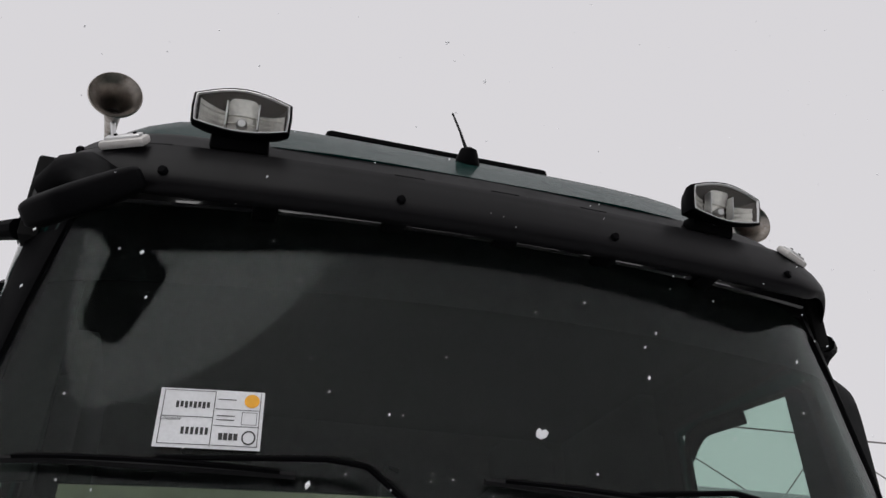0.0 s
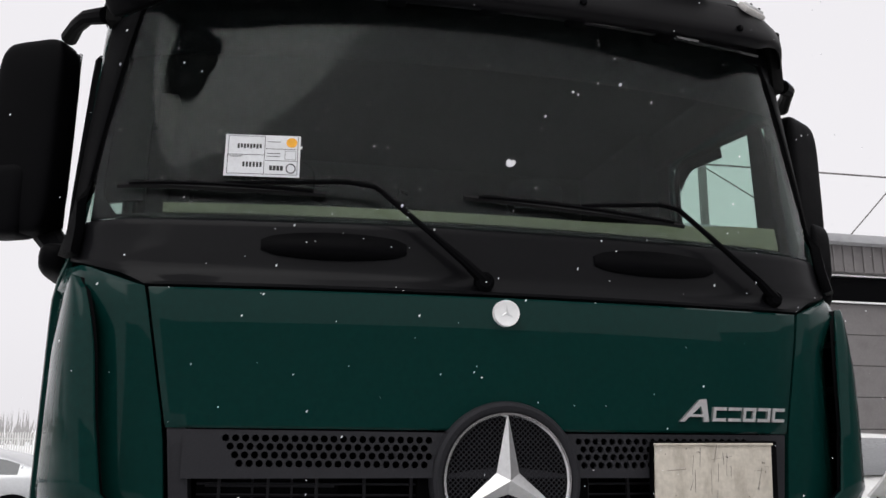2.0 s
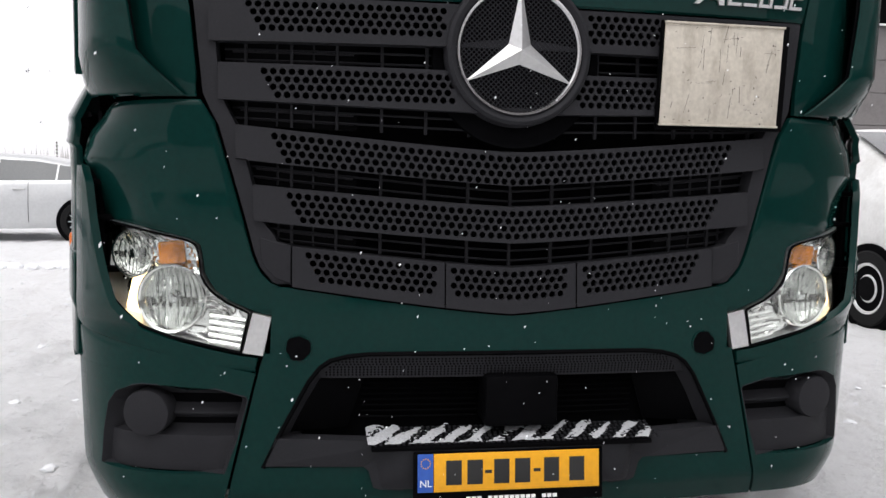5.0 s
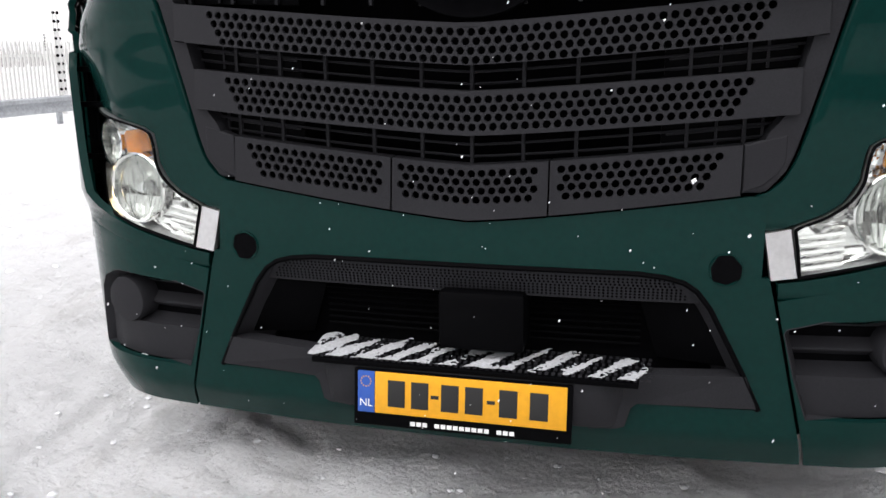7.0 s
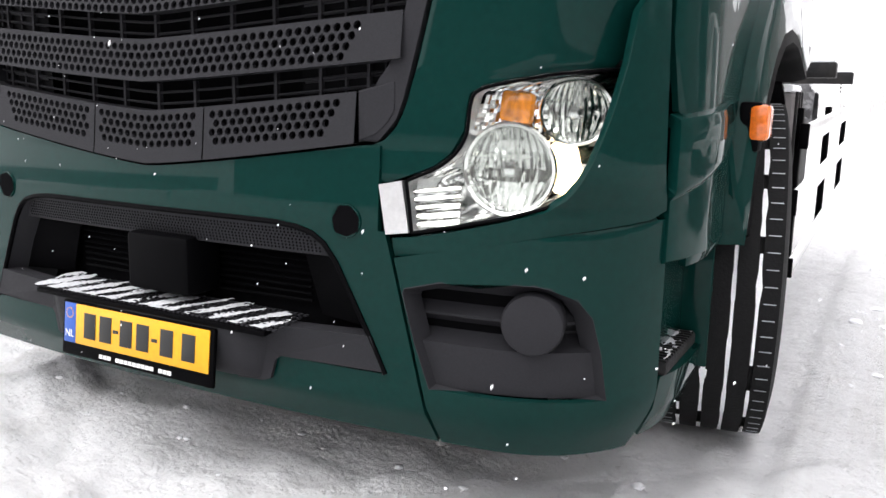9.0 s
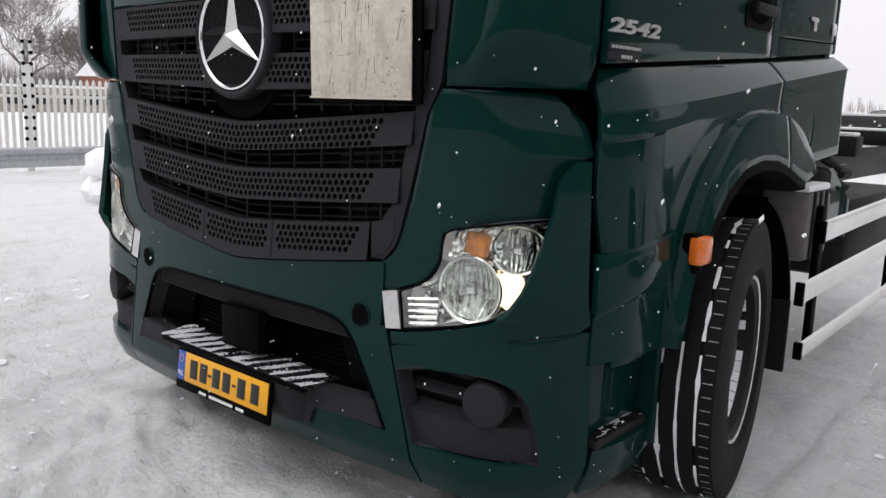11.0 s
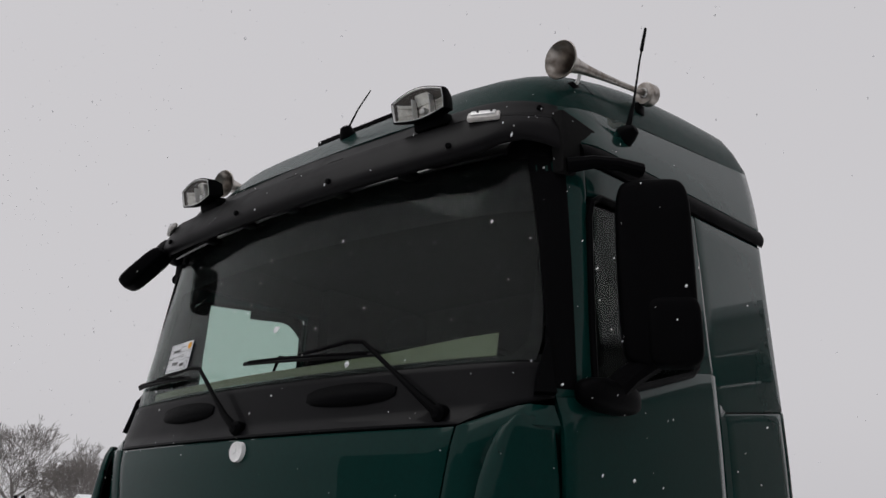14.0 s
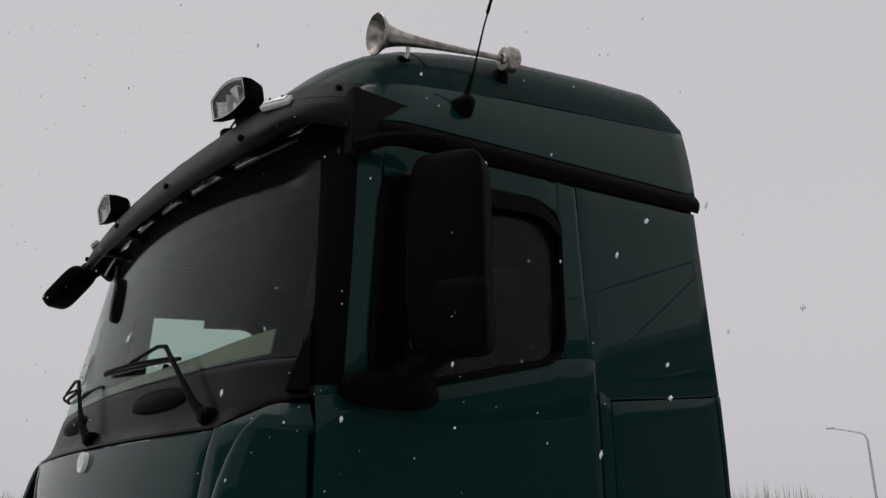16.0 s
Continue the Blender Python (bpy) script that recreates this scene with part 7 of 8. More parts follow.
polygon(bm, [(0.078 * math.copysign(abs(math.cos(a)) ** 0.6, math.cos(a)), 0.046 * math.copysign(abs(math.sin(a)) ** 0.6, math.sin(a))) for a in np.linspace(0, 2 * math.pi, 33)[:-1]], lambda a, b, o: km @ Vector((a, b, -0.0345 - o)), 0.004)
part("mirror_glass", bm, CHROME, kerb, smooth=False)
bm = bmesh.new()
tube(bm, [(-0.985, 0.085, 3.06), (-1.00, 0.13, 3.12), (-1.04, 0.18, 3.17), (-1.09, 0.23, 3.19), (-1.13, 0.29, 3.17)], [0.040, 0.048, 0.050, 0.048, 0.05], 12)
part("arm", bm, BLACK, kerb)

# ---------------------------------------------------------------- wipers
def wiper(pivot, elbow, tip, end):
    w = new("wiper")
    w.parent = truck
    w["label"] = "black windscreen wiper at rest"
    P = lambda q, o: skin(q[0], q[1], o)
    bm = bmesh.new()
    mid = ((tip[0] + end[0]) / 2, (tip[1] + end[1]) / 2)
    lowp = ((pivot[0] * 0.8 + elbow[0] * 0.2), (pivot[1] * 0.8 + elbow[1] * 0.2))
    tube(bm, [P(pivot, 0.020), P(lowp, 0.042), P(((pivot[0] + elbow[0]) / 2, (pivot[1] + elbow[1]) / 2), 0.046), P(elbow, 0.050), P((elbow[0] * 0.8 + mid[0] * 0.2, elbow[1] * 0.85 + mid[1] * 0.15 + 0.012), 0.050), P((mid[0], mid[1] + 0.012), 0.034)], [0.018, 0.013, 0.009, 0.008, 0.007, 0.006], 8)
    part("arm", bm, BLACK, w)
    bm = bmesh.new()
    tube(bm, [P((tip[0] + (end[0] - tip[0]) * t, tip[1] + (end[1] - tip[1]) * t), 0.010) for t in np.linspace(0, 1, 14)], 0.008, 5)
    part("blade", bm, RUBBER, w)
    bm = bmesh.new()
    tube(bm, [P((tip[0] + (end[0] - tip[0]) * t, tip[1] + (end[1] - tip[1]) * t + 0.004), 0.018 + 0.018 * math.sin(math.pi * t)) for t in np.linspace(0.06, 0.94, 14)], 0.006, 5)
    part("bridge", bm, BLACK, w)
    bm = bmesh.new()
    lathe(bm, [(0.026, -0.02), (0.028, 0.02), (0.018, 0.034), (0, 0.036)], Matrix.Translation(P(pivot, 0.0)) @ Euler((radians(90), 0, 0)).to_matrix().to_4x4(), 18)
    part("pivot", bm, BLACK, w)


wiper((-0.055, 2.212), (-0.361, 2.470), (-1.035, 2.467), (-0.50, 2.452))
wiper((0.885, 2.215), (0.560, 2.472), (-0.105, 2.466), (0.600, 2.430))

# ---------------------------------------------------------------- paper form behind the wiper, leaf, inside of the cab
paper = new("paper_form")
paper.parent = truck
paper["label"] = "white stock form with an orange dot on the windscreen"


def on_glass(x0, x1, z0, z1, off, nx=6):
    bm = bmesh.new()
    rows = [[skin(x0 + (x1 - x0) * u, z, off) for u in np.linspace(0, 1, nx)] for z in np.linspace(z0, z1, 4)]
    sheet(bm, rows, 0.0008)
    return bm


part("sheet", on_glass(-0.786, -0.575, 2.503, 2.634, 0.0005), PAPER, paper)
bm = bmesh.new()


def ink(x0, x1, z0, z1):
    a, b, c, d = (skin(x, z, 0.0014) for x, z in ((x0, z0), (x1, z0), (x1, z1), (x0, z1)))
    bm.faces.new([bm.verts.new(p) for p in (a, b, c, d)])


for x0, x1, z0, z1 in ((-0.778, -0.676, 2.629, 2.6305), (-0.778, -0.676, 2.570, 2.5715), (-0.676, -0.6745, 2.508, 2.6305), (-0.778, -0.6765, 2.510, 2.5115),
                       (-0.672, -0.583, 2.590, 2.5915), (-0.672, -0.583, 2.553, 2.5545), (-0.672, -0.583, 2.510, 2.5115), (-0.583, -0.5815, 2.51, 2.63), (-0.778, -0.7765, 2.51, 2.63),
                       (-0.618, -0.617, 2.558, 2.586), (-0.588, -0.587, 2.558, 2.586), (-0.618, -0.587, 2.558, 2.559), (-0.618, -0.587, 2.585, 2.586)):
    ink(x0, x1, z0, z1)
for k in range(8):  # handwriting as plain bars
    ink(-0.752 + 0.0088 * k, -0.746 + 0.0088 * k, 2.590 + 0.002 * (k % 2), 2.605)
for k in range(6):
    ink(-0.735 + 0.0095 * k, -0.729 + 0.0095 * k, 2.532, 2.548)
for k in range(4):
    ink(-0.660 + 0.010 * k, -0.652 + 0.010 * k, 2.523, 2.538)
for z in (2.612, 2.575, 2.566):
    ink(-0.668, -0.632, z, z + 0.002)
for k in range(14):
    a0, a1 = 2 * math.pi * k / 14, 2 * math.pi * (k + 1) / 14
    pts = [(-0.600 + r * 0.9 * math.cos(a), 2.530 + r * math.sin(a)) for r, a in ((0.016, a0), (0.016, a1), (0.0125, a1), (0.0125, a0))]
    bm.faces.new([bm.verts.new(skin(x, z, 0.0015)) for x, z in pts])
part("print", bm, INK, paper, smooth=False)
sheet_turn = Matrix.Translation(skin(-0.757, 2.5655, 0.0016)) @ Euler((radians(84), 0, radians(-5))).to_matrix().to_4x4()
part("print_word", lettering("ChassisNr", 0.011, sheet_turn, 0.0001), INK, paper, smooth=False)
bm = bmesh.new()
polygon(bm, [(-0.600 + 0.0155 * math.cos(a), 2.612 + 0.0155 * math.sin(a)) for a in np.linspace(0, 2 * math.pi, 25)[:-1]], lambda x, z, o: skin(x, z, 0.0018 + o), 0.0006)
part("orange_dot", bm, material("orange_sticker", (0.85, 0.40, 0.02), 0.6), paper, "round orange sticker", smooth=False)
bm = bmesh.new()
polygon(bm, [(0.030, 2.582), (0.040, 2.576), (0.054, 2.582), (0.062, 2.594), (0.056, 2.602), (0.046, 2.598), (0.040, 2.604), (0.032, 2.596)], lambda x, z, o: skin(x, z, 0.002 + o), 0.002)
part("leaf_scrap", bm, PAPER, windscreen, "pale scrap stuck to the glass", smooth=False)

# cab interior, in near-black colours that stand for its shade
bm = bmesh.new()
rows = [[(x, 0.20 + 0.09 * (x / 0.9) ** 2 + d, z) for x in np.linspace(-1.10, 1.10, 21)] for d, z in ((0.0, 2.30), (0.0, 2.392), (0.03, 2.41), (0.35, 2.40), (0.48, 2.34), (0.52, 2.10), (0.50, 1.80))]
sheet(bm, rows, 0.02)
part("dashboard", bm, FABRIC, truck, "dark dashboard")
bm = bmesh.new()
rows = []
for x in np.linspace(-0.95, 1.0, 25):
    top = lerp(x, [(-0.95, 2.432), (0.3, 2.435), (0.6, 2.446), (1.0, 2.480), (1.07, 2.485)])
    rows.append([skin(x, z, -0.05) for z in (2.402, 2.412, top)])
sheet(bm, rows, 0.004)
part("dash_edge", bm, BEIGE, truck, "beige strip along the dashboard")
bm = bmesh.new()
sheet(bm, [[skin(x, z, -0.052) for z in (2.28, 2.34, 2.400)] for x in np.linspace(-1.08, 1.08, 25)], 0.004)
part("dash_front", bm, FABRIC, truck)
bm = bmesh.new()  # dark blocker added by the nearside pillar to hide the bright window beyond
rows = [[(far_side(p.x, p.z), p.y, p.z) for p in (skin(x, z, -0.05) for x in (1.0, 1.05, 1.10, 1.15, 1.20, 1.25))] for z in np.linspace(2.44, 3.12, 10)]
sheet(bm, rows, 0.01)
part("pillar_blocker", bm, TRIMSHADE, truck)
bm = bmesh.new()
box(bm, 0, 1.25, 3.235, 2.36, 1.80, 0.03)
part("headliner", bm, TRIMSHADE, truck)
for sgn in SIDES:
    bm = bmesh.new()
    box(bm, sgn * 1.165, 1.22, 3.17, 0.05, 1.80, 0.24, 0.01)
    part("cant_rail", bm, TRIMSHADE, truck)
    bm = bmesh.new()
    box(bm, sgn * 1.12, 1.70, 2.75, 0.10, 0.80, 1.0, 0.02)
    part("bunk_curtain", bm, TRIMSHADE, truck)
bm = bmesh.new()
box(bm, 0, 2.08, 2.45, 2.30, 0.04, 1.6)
part("back_lining", bm, TRIMSHADE, truck)
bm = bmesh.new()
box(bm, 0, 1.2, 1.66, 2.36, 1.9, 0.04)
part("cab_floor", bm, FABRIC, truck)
for x in (-0.60, 0.60):
    seat = new("cab_seat")
    seat.parent = truck
    bm = bmesh.new()
    box(bm, x, 1.12, 2.12, 0.52, 0.50, 0.16, 0.05)
    part("cushion", bm, FABRIC, seat)
    bm = bmesh.new()
    rounded(bm, (0, 0, 0), (0.50, 0.16, 0.72), 3.5, 12, Matrix.Translation((x, 1.42, 2.48)) @ Matrix.Rotation(radians(-8), 4, "X"))
    part("backrest", bm, FABRIC, seat)
    bm = bmesh.new()
    rounded(bm, (0, 0, 0), (0.28, 0.12, 0.20), 3.0, 10, Matrix.Translation((x, 1.48, 2.92)))
    part("headrest", bm, FABRIC, seat)
wheel_m = Matrix.Translation((0.60, 0.72, 2.36)) @ Matrix.Rotation(radians(-58), 4, "X")
bm = bmesh.new()
tube(bm, [wheel_m @ Vector((0.22 * math.cos(a), 0.22 * math.sin(a), 0)) for a in np.linspace(0, 2 * math.pi, 33)], 0.016, 8, False)
tube(bm, [wheel_m @ Vector((-0.21, 0, 0)), wheel_m @ Vector((0, -0.02, -0.03)), wheel_m @ Vector((0.21, 0, 0))], 0.014, 6)
tube(bm, [wheel_m @ Vector((0, -0.02, -0.03)), wheel_m @ Vector((0, -0.21, 0))], 0.014, 6)
part("steering_wheel", bm, BLACK, truck)
bm = bmesh.new()  # gooseneck holder on the dashboard
tube(bm, [(-0.26, 0.30, 2.42), (-0.27, 0.30, 2.50), (-0.25, 0.31, 2.56), (-0.22, 0.31, 2.55)], 0.008, 6)
part("holder_stalk", bm, BLACK, truck)


# ---------------------------------------------------------------- ground
def yard_height(x, y):
    """Trodden snow: low swells, clods, two wheel tracks beside the lorry."""
    h = 0.022 * noise.noise(Vector((x * 0.5, y * 0.5, 0.3))) + 0.016 * noise.noise(Vector((x * 1.9, y * 1.9, 4.0))) + 0.017 * noise.noise(Vector((x * 6.0, y * 6.0, 9.0)))
    rough = max(0.0, noise.noise(Vector((x * 0.8, y * 0.8, 17.0))))
    h += 0.055 * rough * max(0.0, noise.noise(Vector((x * 9.0, y * 9.0, 2.0)))) + 0.030 * rough * max(0.0, noise.noise(Vector((x * 19.0, y * 19.0, 5.0))))
    ridge = noise.noise(Vector((x * 2.6 + 1.5 * noise.noise(Vector((x, y, 8.0))), y * 2.6, 31.0)))
    h += 0.020 * max(0.0, 0.35 - abs(ridge)) * max(0.0, 0.3 + noise.noise(Vector((x * 0.7, y * 0.7, 40.0))))
    for freq, amp, cut, seed in ((1.4, 0.055, 0.16, 51.0), (4.2, 0.030, 0.20, 57.0)):
        n = noise.noise(Vector((x * freq, y * freq * 0.8, seed))) + 0.35 * noise.noise(Vector((x * freq * 3.1, y * freq * 3.1, seed + 3)))
        h += amp * math.sqrt(max(0.0, n - cut))
    for tx in (1.75, 2.35):
        d = abs(x - tx - 0.12 * math.sin(y * 0.4))
        h -= 0.022 * math.exp(-(d / 0.16) ** 2)
    d = min(abs(x - 1.2), abs(x + 1.2))
    if abs(x) < 2.2 and -1.6 < y < 1.2:  # churned-up snow and frozen tyre marks before the lorry
        f = min(1.0, (2.2 - abs(x)) / 0.5) * min(1.0, (y + 1.6) / 0.4, (1.2 - y) / 0.3)
        lug = math.sin((x * 0.55 + y) * 2 * math.pi / 0.16) * math.exp(-((x + 0.62 + 0.35 * y) / 0.20) ** 2)
        h += f * (0.045 * max(0.0, noise.noise(Vector((x * 3.4, y * 3.4, 61.0)))) + 0.030 * abs(noise.noise(Vector((x * 9.5, y * 9.5, 67.0)))) + 0.010 * lug)
    return h - (0.02 if d < 0.25 and -0.2 < y < 7 else 0.0)


def axis(lo, hi, fine, near, far):
    vals = list(np.arange(near[0], near[1] + 1e-6, fine))
    step = fine
    v = near[1]
    while v < hi:
        step *= 1.35
        v += step
        vals.append(v)
    step = fine
    v = near[0]
    while v > lo:
        step *= 1.35
        v -= step
        vals.insert(0, v)
    return vals


gx, gy = axis(-260, 260, 0.034, (-4.6, 4.2), 0), axis(-80, 700, 0.036, (-1.7, 6.0), 0)
verts, faces = [], []
for y in gy:
    for x in gx:
        near = min(1.0, max(0.0, 1.4 - max(abs(x) - 8, abs(y - 3) - 9, 0) / 12))
        verts.append((x, y, GZ + (yard_height(x, y) * near if near > 0 else 0.0)))
w = len(gx)
for j in range(len(gy) - 1):
    for i in range(w - 1):
        a = j * w + i
        faces.append((a, a + 1, a + w + 1, a + w))
me = bpy.data.meshes.new("ground")
me.from_pydata(verts, [], faces)
me.materials.append(YARD)
me.polygons.foreach_set("use_smooth", [True] * len(me.polygons))
ground = tagged(new("ground", me), "trodden snow covering a wide yard", "ground", kind="structure")


def lump(bm, c, r, seed, squash=0.7):
    made = bmesh.ops.create_icosphere(bm, subdivisions=2, radius=1.0)["verts"]
    for v in made:
        v.co = lumpy(v.co.normalized(), c, r, seed, squash)


def lumpy(d, c, r, seed, squash):
    n = noise.noise(d * 1.4 + Vector((seed, seed * 2.0, 0))) * 0.35 + noise.noise(d * 4.0 + Vector((seed, 0, seed))) * 0.12
    return Vector(c) + Vector((d.x, d.y, d.z * squash)) * r * (1 + n)


ball = bmesh.new()
bmesh.ops.create_icosphere(ball, subdivisions=2, radius=1.0)
ball_dirs = [v.co.normalized() for v in ball.verts]
ball_faces = [[v.index for v in f.verts] for f in ball.faces]
clod_verts, clod_faces = [], []


def clod(c, r, seed, squash):
    base = len(clod_verts)
    clod_verts.extend(lumpy(d, c, r, seed, squash) for d in ball_dirs)
    clod_faces.extend([base + i for i in f] for f in ball_faces)


rng = random.Random(12)
for k in range(1300):
    zone = rng.random()
    if zone < 0.45:
        x, y = rng.uniform(-5.5, -1.4), rng.uniform(-1.5, 9.5)
    elif zone < 0.75:
        x, y = rng.uniform(-1.6, 1.6), rng.uniform(-1.2, 0.6)
    else:
        x, y = rng.uniform(1.5, 3.6), rng.uniform(1.4, 5.0)
    r = (0.005 + 0.030 * rng.random() ** 4) * (0.55 if 0.45 <= zone < 0.75 else 1.0)
    clod((x, y, GZ + yard_height(x, y)), r, k * 0.37, 0.45)
for k in range(26):
    x, y = -3.7 + rng.gauss(0, 0.55), 8.0 + rng.gauss(0, 0.12)
    r = rng.uniform(0.03, 0.10)
    clod((x, y, GZ + r * 0.2), r, k * 1.7, 0.6)
me = bpy.data.meshes.new("snow_clods")
me.from_pydata(clod_verts, [], clod_faces)
bm = bmesh.new()
bm.from_mesh(me)
clods = part("snow_clods", bm, SNOW)
tagged(clods, "scattered clods of dirty snow on the yard", "snow", kind="stuff")

pile = thing("snow_pile", "small heap of pushed-up snow beside the guard rail", "snow", at=Matrix.Translation((-7.3, 3.35, GZ)))
for k, (x, y, z, r) in enumerate(((0, 0, 0.44, 0.26), (0.10, 0.10, 0.62, 0.17), (0.22, 0.12, 0.26, 0.24), (-0.15, 0.25, 0.22, 0.26), (0.32, -0.2, 0.14, 0.19), (0.05, -0.12, 0.16, 0.24), (-0.22, -0.05, 0.34, 0.19), (0.12, -0.18, 0.42, 0.16))):
    bm = bmesh.new()
    lump(bm, (x, y, z), r, 3.3 * k, 0.85)
    part("lump", bm, SNOW, pile)


# ---------------------------------------------------------------- vehicles
def car(name, label, category, paint, length, width, stations, wheels, wheel_r, panes, at, doors_x=(), open_bonnet=False, group=""):
    """A parked car heading +x. stations: (x, sill, belt, roof) along it; panes: (x0, x1) of side glass."""
    c = thing(name, label, category, group, at=at)
    hw = width / 2

    def col(x):
        sill_, belt, roof_ = (lerp(x, [(s[0], s[k]) for s in stations]) for k in (1, 2, 3))
        end = min(1.0, (x - stations[0][0]) / 0.45, (stations[-1][0] - x) / 0.55)
        wd = hw * (0.80 + 0.20 * max(0, end) ** 0.5)
        tall = max(0.0, min(1.0, (roof_ - belt) / 0.35))
        pts = [(wd - 0.06, sill_), (wd - 0.015, sill_ + 0.10), (wd, sill_ + 0.28), (wd - 0.008, (sill_ + belt) / 2 + 0.1), (wd - 0.025, belt - 0.04), (wd - 0.05, belt)]
        top_w = wd * (1 - 0.30 * tall) - 0.06 * (1 - tall)
        for t in (0.35, 0.7, 0.93):
            pts.append((wd - 0.05 + (top_w - wd + 0.05) * t, belt + (roof_ - belt) * t))
        pts += [(top_w * 0.93, roof_ + 0.012), (top_w * 0.6, roof_ + 0.035), (0, roof_ + 0.045)]
        return pts
    xs = sorted({s[0] for s in stations} | set(np.linspace(stations[0][0], stations[-1][0], 40)))
    bm = bmesh.new()
    for sgn in (1, -1):
        sheet(bm, [[(x, sgn * y, z) for y, z in col(x)] for x in xs], 0.02, 0, (0, 0))
    bmesh.ops.remove_doubles(bm, verts=bm.verts, dist=0.001)
    body = part("body", bm, paint, c, angle=40)
    for sgn in (1, -1):
        for x0, x1 in panes:
            bm = bmesh.new()
            rows = []
            for x in np.linspace(x0, x1, 8):
                p = col(x)
                rows.append([(x, sgn * (p[5][0] + (p[8][0] - p[5][0]) * t + 0.006), p[5][1] + (p[8][1] - p[5][1]) * t) for t in (0.08, 0.3, 0.6, 0.92)])
            sheet(bm, rows, 0.004, 0, (0, 0))
            part("side_window", bm, material("car_glass", (0.05, 0.055, 0.06), 0.08, 0, 0.5), c)
        for x in doors_x:
            bm = bmesh.new()
            p = col(x)
            tube(bm, [(x, sgn * (y + 0.002), z) for y, z in p[1:6]], 0.004, 4)
            part("door_gap", bm, VOID, body)
            bm = bmesh.new()
            box(bm, x + 0.14, sgn * (p[3][0] + 0.012), p[4][1] - 0.07, 0.19, 0.03, 0.028, 0.008)
            part("door_handle", bm, SATIN, body)
        for wx in wheels:
            m = Matrix.Translation((wx, sgn * (hw - 0.10), wheel_r)) @ Euler((radians(-90 * sgn), 0, 0)).to_matrix().to_4x4()
            # near-black disc on the body, painting the shade inside the arch
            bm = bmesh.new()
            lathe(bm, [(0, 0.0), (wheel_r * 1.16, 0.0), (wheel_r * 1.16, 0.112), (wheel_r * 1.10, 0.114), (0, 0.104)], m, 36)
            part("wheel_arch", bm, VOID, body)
            wh = new("wheel")
            wh.parent = c
            bm = bmesh.new()
            lathe(bm, [(wheel_r * 0.66, -0.08), (wheel_r * 0.95, -0.09), (wheel_r, -0.06), (wheel_r, 0.105), (wheel_r * 0.94, 0.125), (wheel_r * 0.68, 0.125), (wheel_r * 0.66, 0.10)], m, 40)
            part("tyre", bm, RUBBER, wh)
            bm = bmesh.new()
            if open_bonnet:
                lathe(bm, [(wheel_r * 0.67, 0.10), (wheel_r * 0.66, 0.122), (wheel_r * 0.60, 0.118), (wheel_r * 0.54, 0.085), (wheel_r * 0.40, 0.095), (wheel_r * 0.33, 0.118), (wheel_r * 0.30, 0.120)], m, 40)
                rim = part("rim", bm, STEEL, wh)
                bm = bmesh.new()
                lathe(bm, [(wheel_r * 0.33, 0.112), (wheel_r * 0.31, 0.124), (0, 0.128)], m, 24)
                part("hub_cap", bm, BLACK, wh)
                for k in range(14):
                    a = 2 * math.pi * k / 14
                    # hole as a flat near-black disc, shade by colour
                    bm = bmesh.new()
                    lathe(bm, [(wheel_r * 0.05, 0.0), (0, 0.002)], m @ Matrix.Translation((wheel_r * 0.50 * math.cos(a), wheel_r * 0.50 * math.sin(a), 0.098)), 10)
                    part("hole", bm, VOID, rim)
            else:
                lathe(bm, [(wheel_r * 0.68, 0.10), (wheel_r * 0.66, 0.122), (wheel_r * 0.61, 0.118), (wheel_r * 0.60, 0.04), (0, 0.03)], m, 40)
                rim = part("rim", bm, BLACK, wh)
                for k in range(12):
                    a = 2 * math.pi * k / 12
                    bm = bmesh.new()
                    tube(bm, [m @ Vector((0.05 * math.cos(a), 0.05 * math.sin(a), 0.10)), m @ Vector((wheel_r * 0.62 * math.cos(a), wheel_r * 0.62 * math.sin(a), 0.105))], 0.012, 5)
                    part("spoke", bm, GALV, rim)
    return c, body, col


sedan, _, _ = car("sedan", "silver saloon car dusted with snow, parked on the yard", "car", SILVERPAINT, 4.9, 1.85,
    [(-2.45, 0.36, 0.86, 0.87), (-2.3, 0.26, 0.96, 0.98), (-1.75, 0.24, 0.985, 1.06), (-1.25, 0.22, 0.975, 1.24), (-0.7, 0.21, 0.955, 1.34), (0.0, 0.20, 0.935, 1.375), (0.45, 0.20, 0.92, 1.34), (1.0, 0.20, 0.90, 1.12), (1.35, 0.20, 0.89, 0.93), (2.0, 0.22, 0.80, 0.83), (2.35, 0.27, 0.68, 0.70), (2.45, 0.36, 0.60, 0.61)],
    (-1.42, 1.45), 0.33, ((-1.45, -1.05), (-1.02, -0.15), (-0.05, 0.85)), Matrix.Translation((-5.65, 12.62, GZ)) @ Matrix.Rotation(radians(180), 4, "Z"), (-0.62, 0.38))
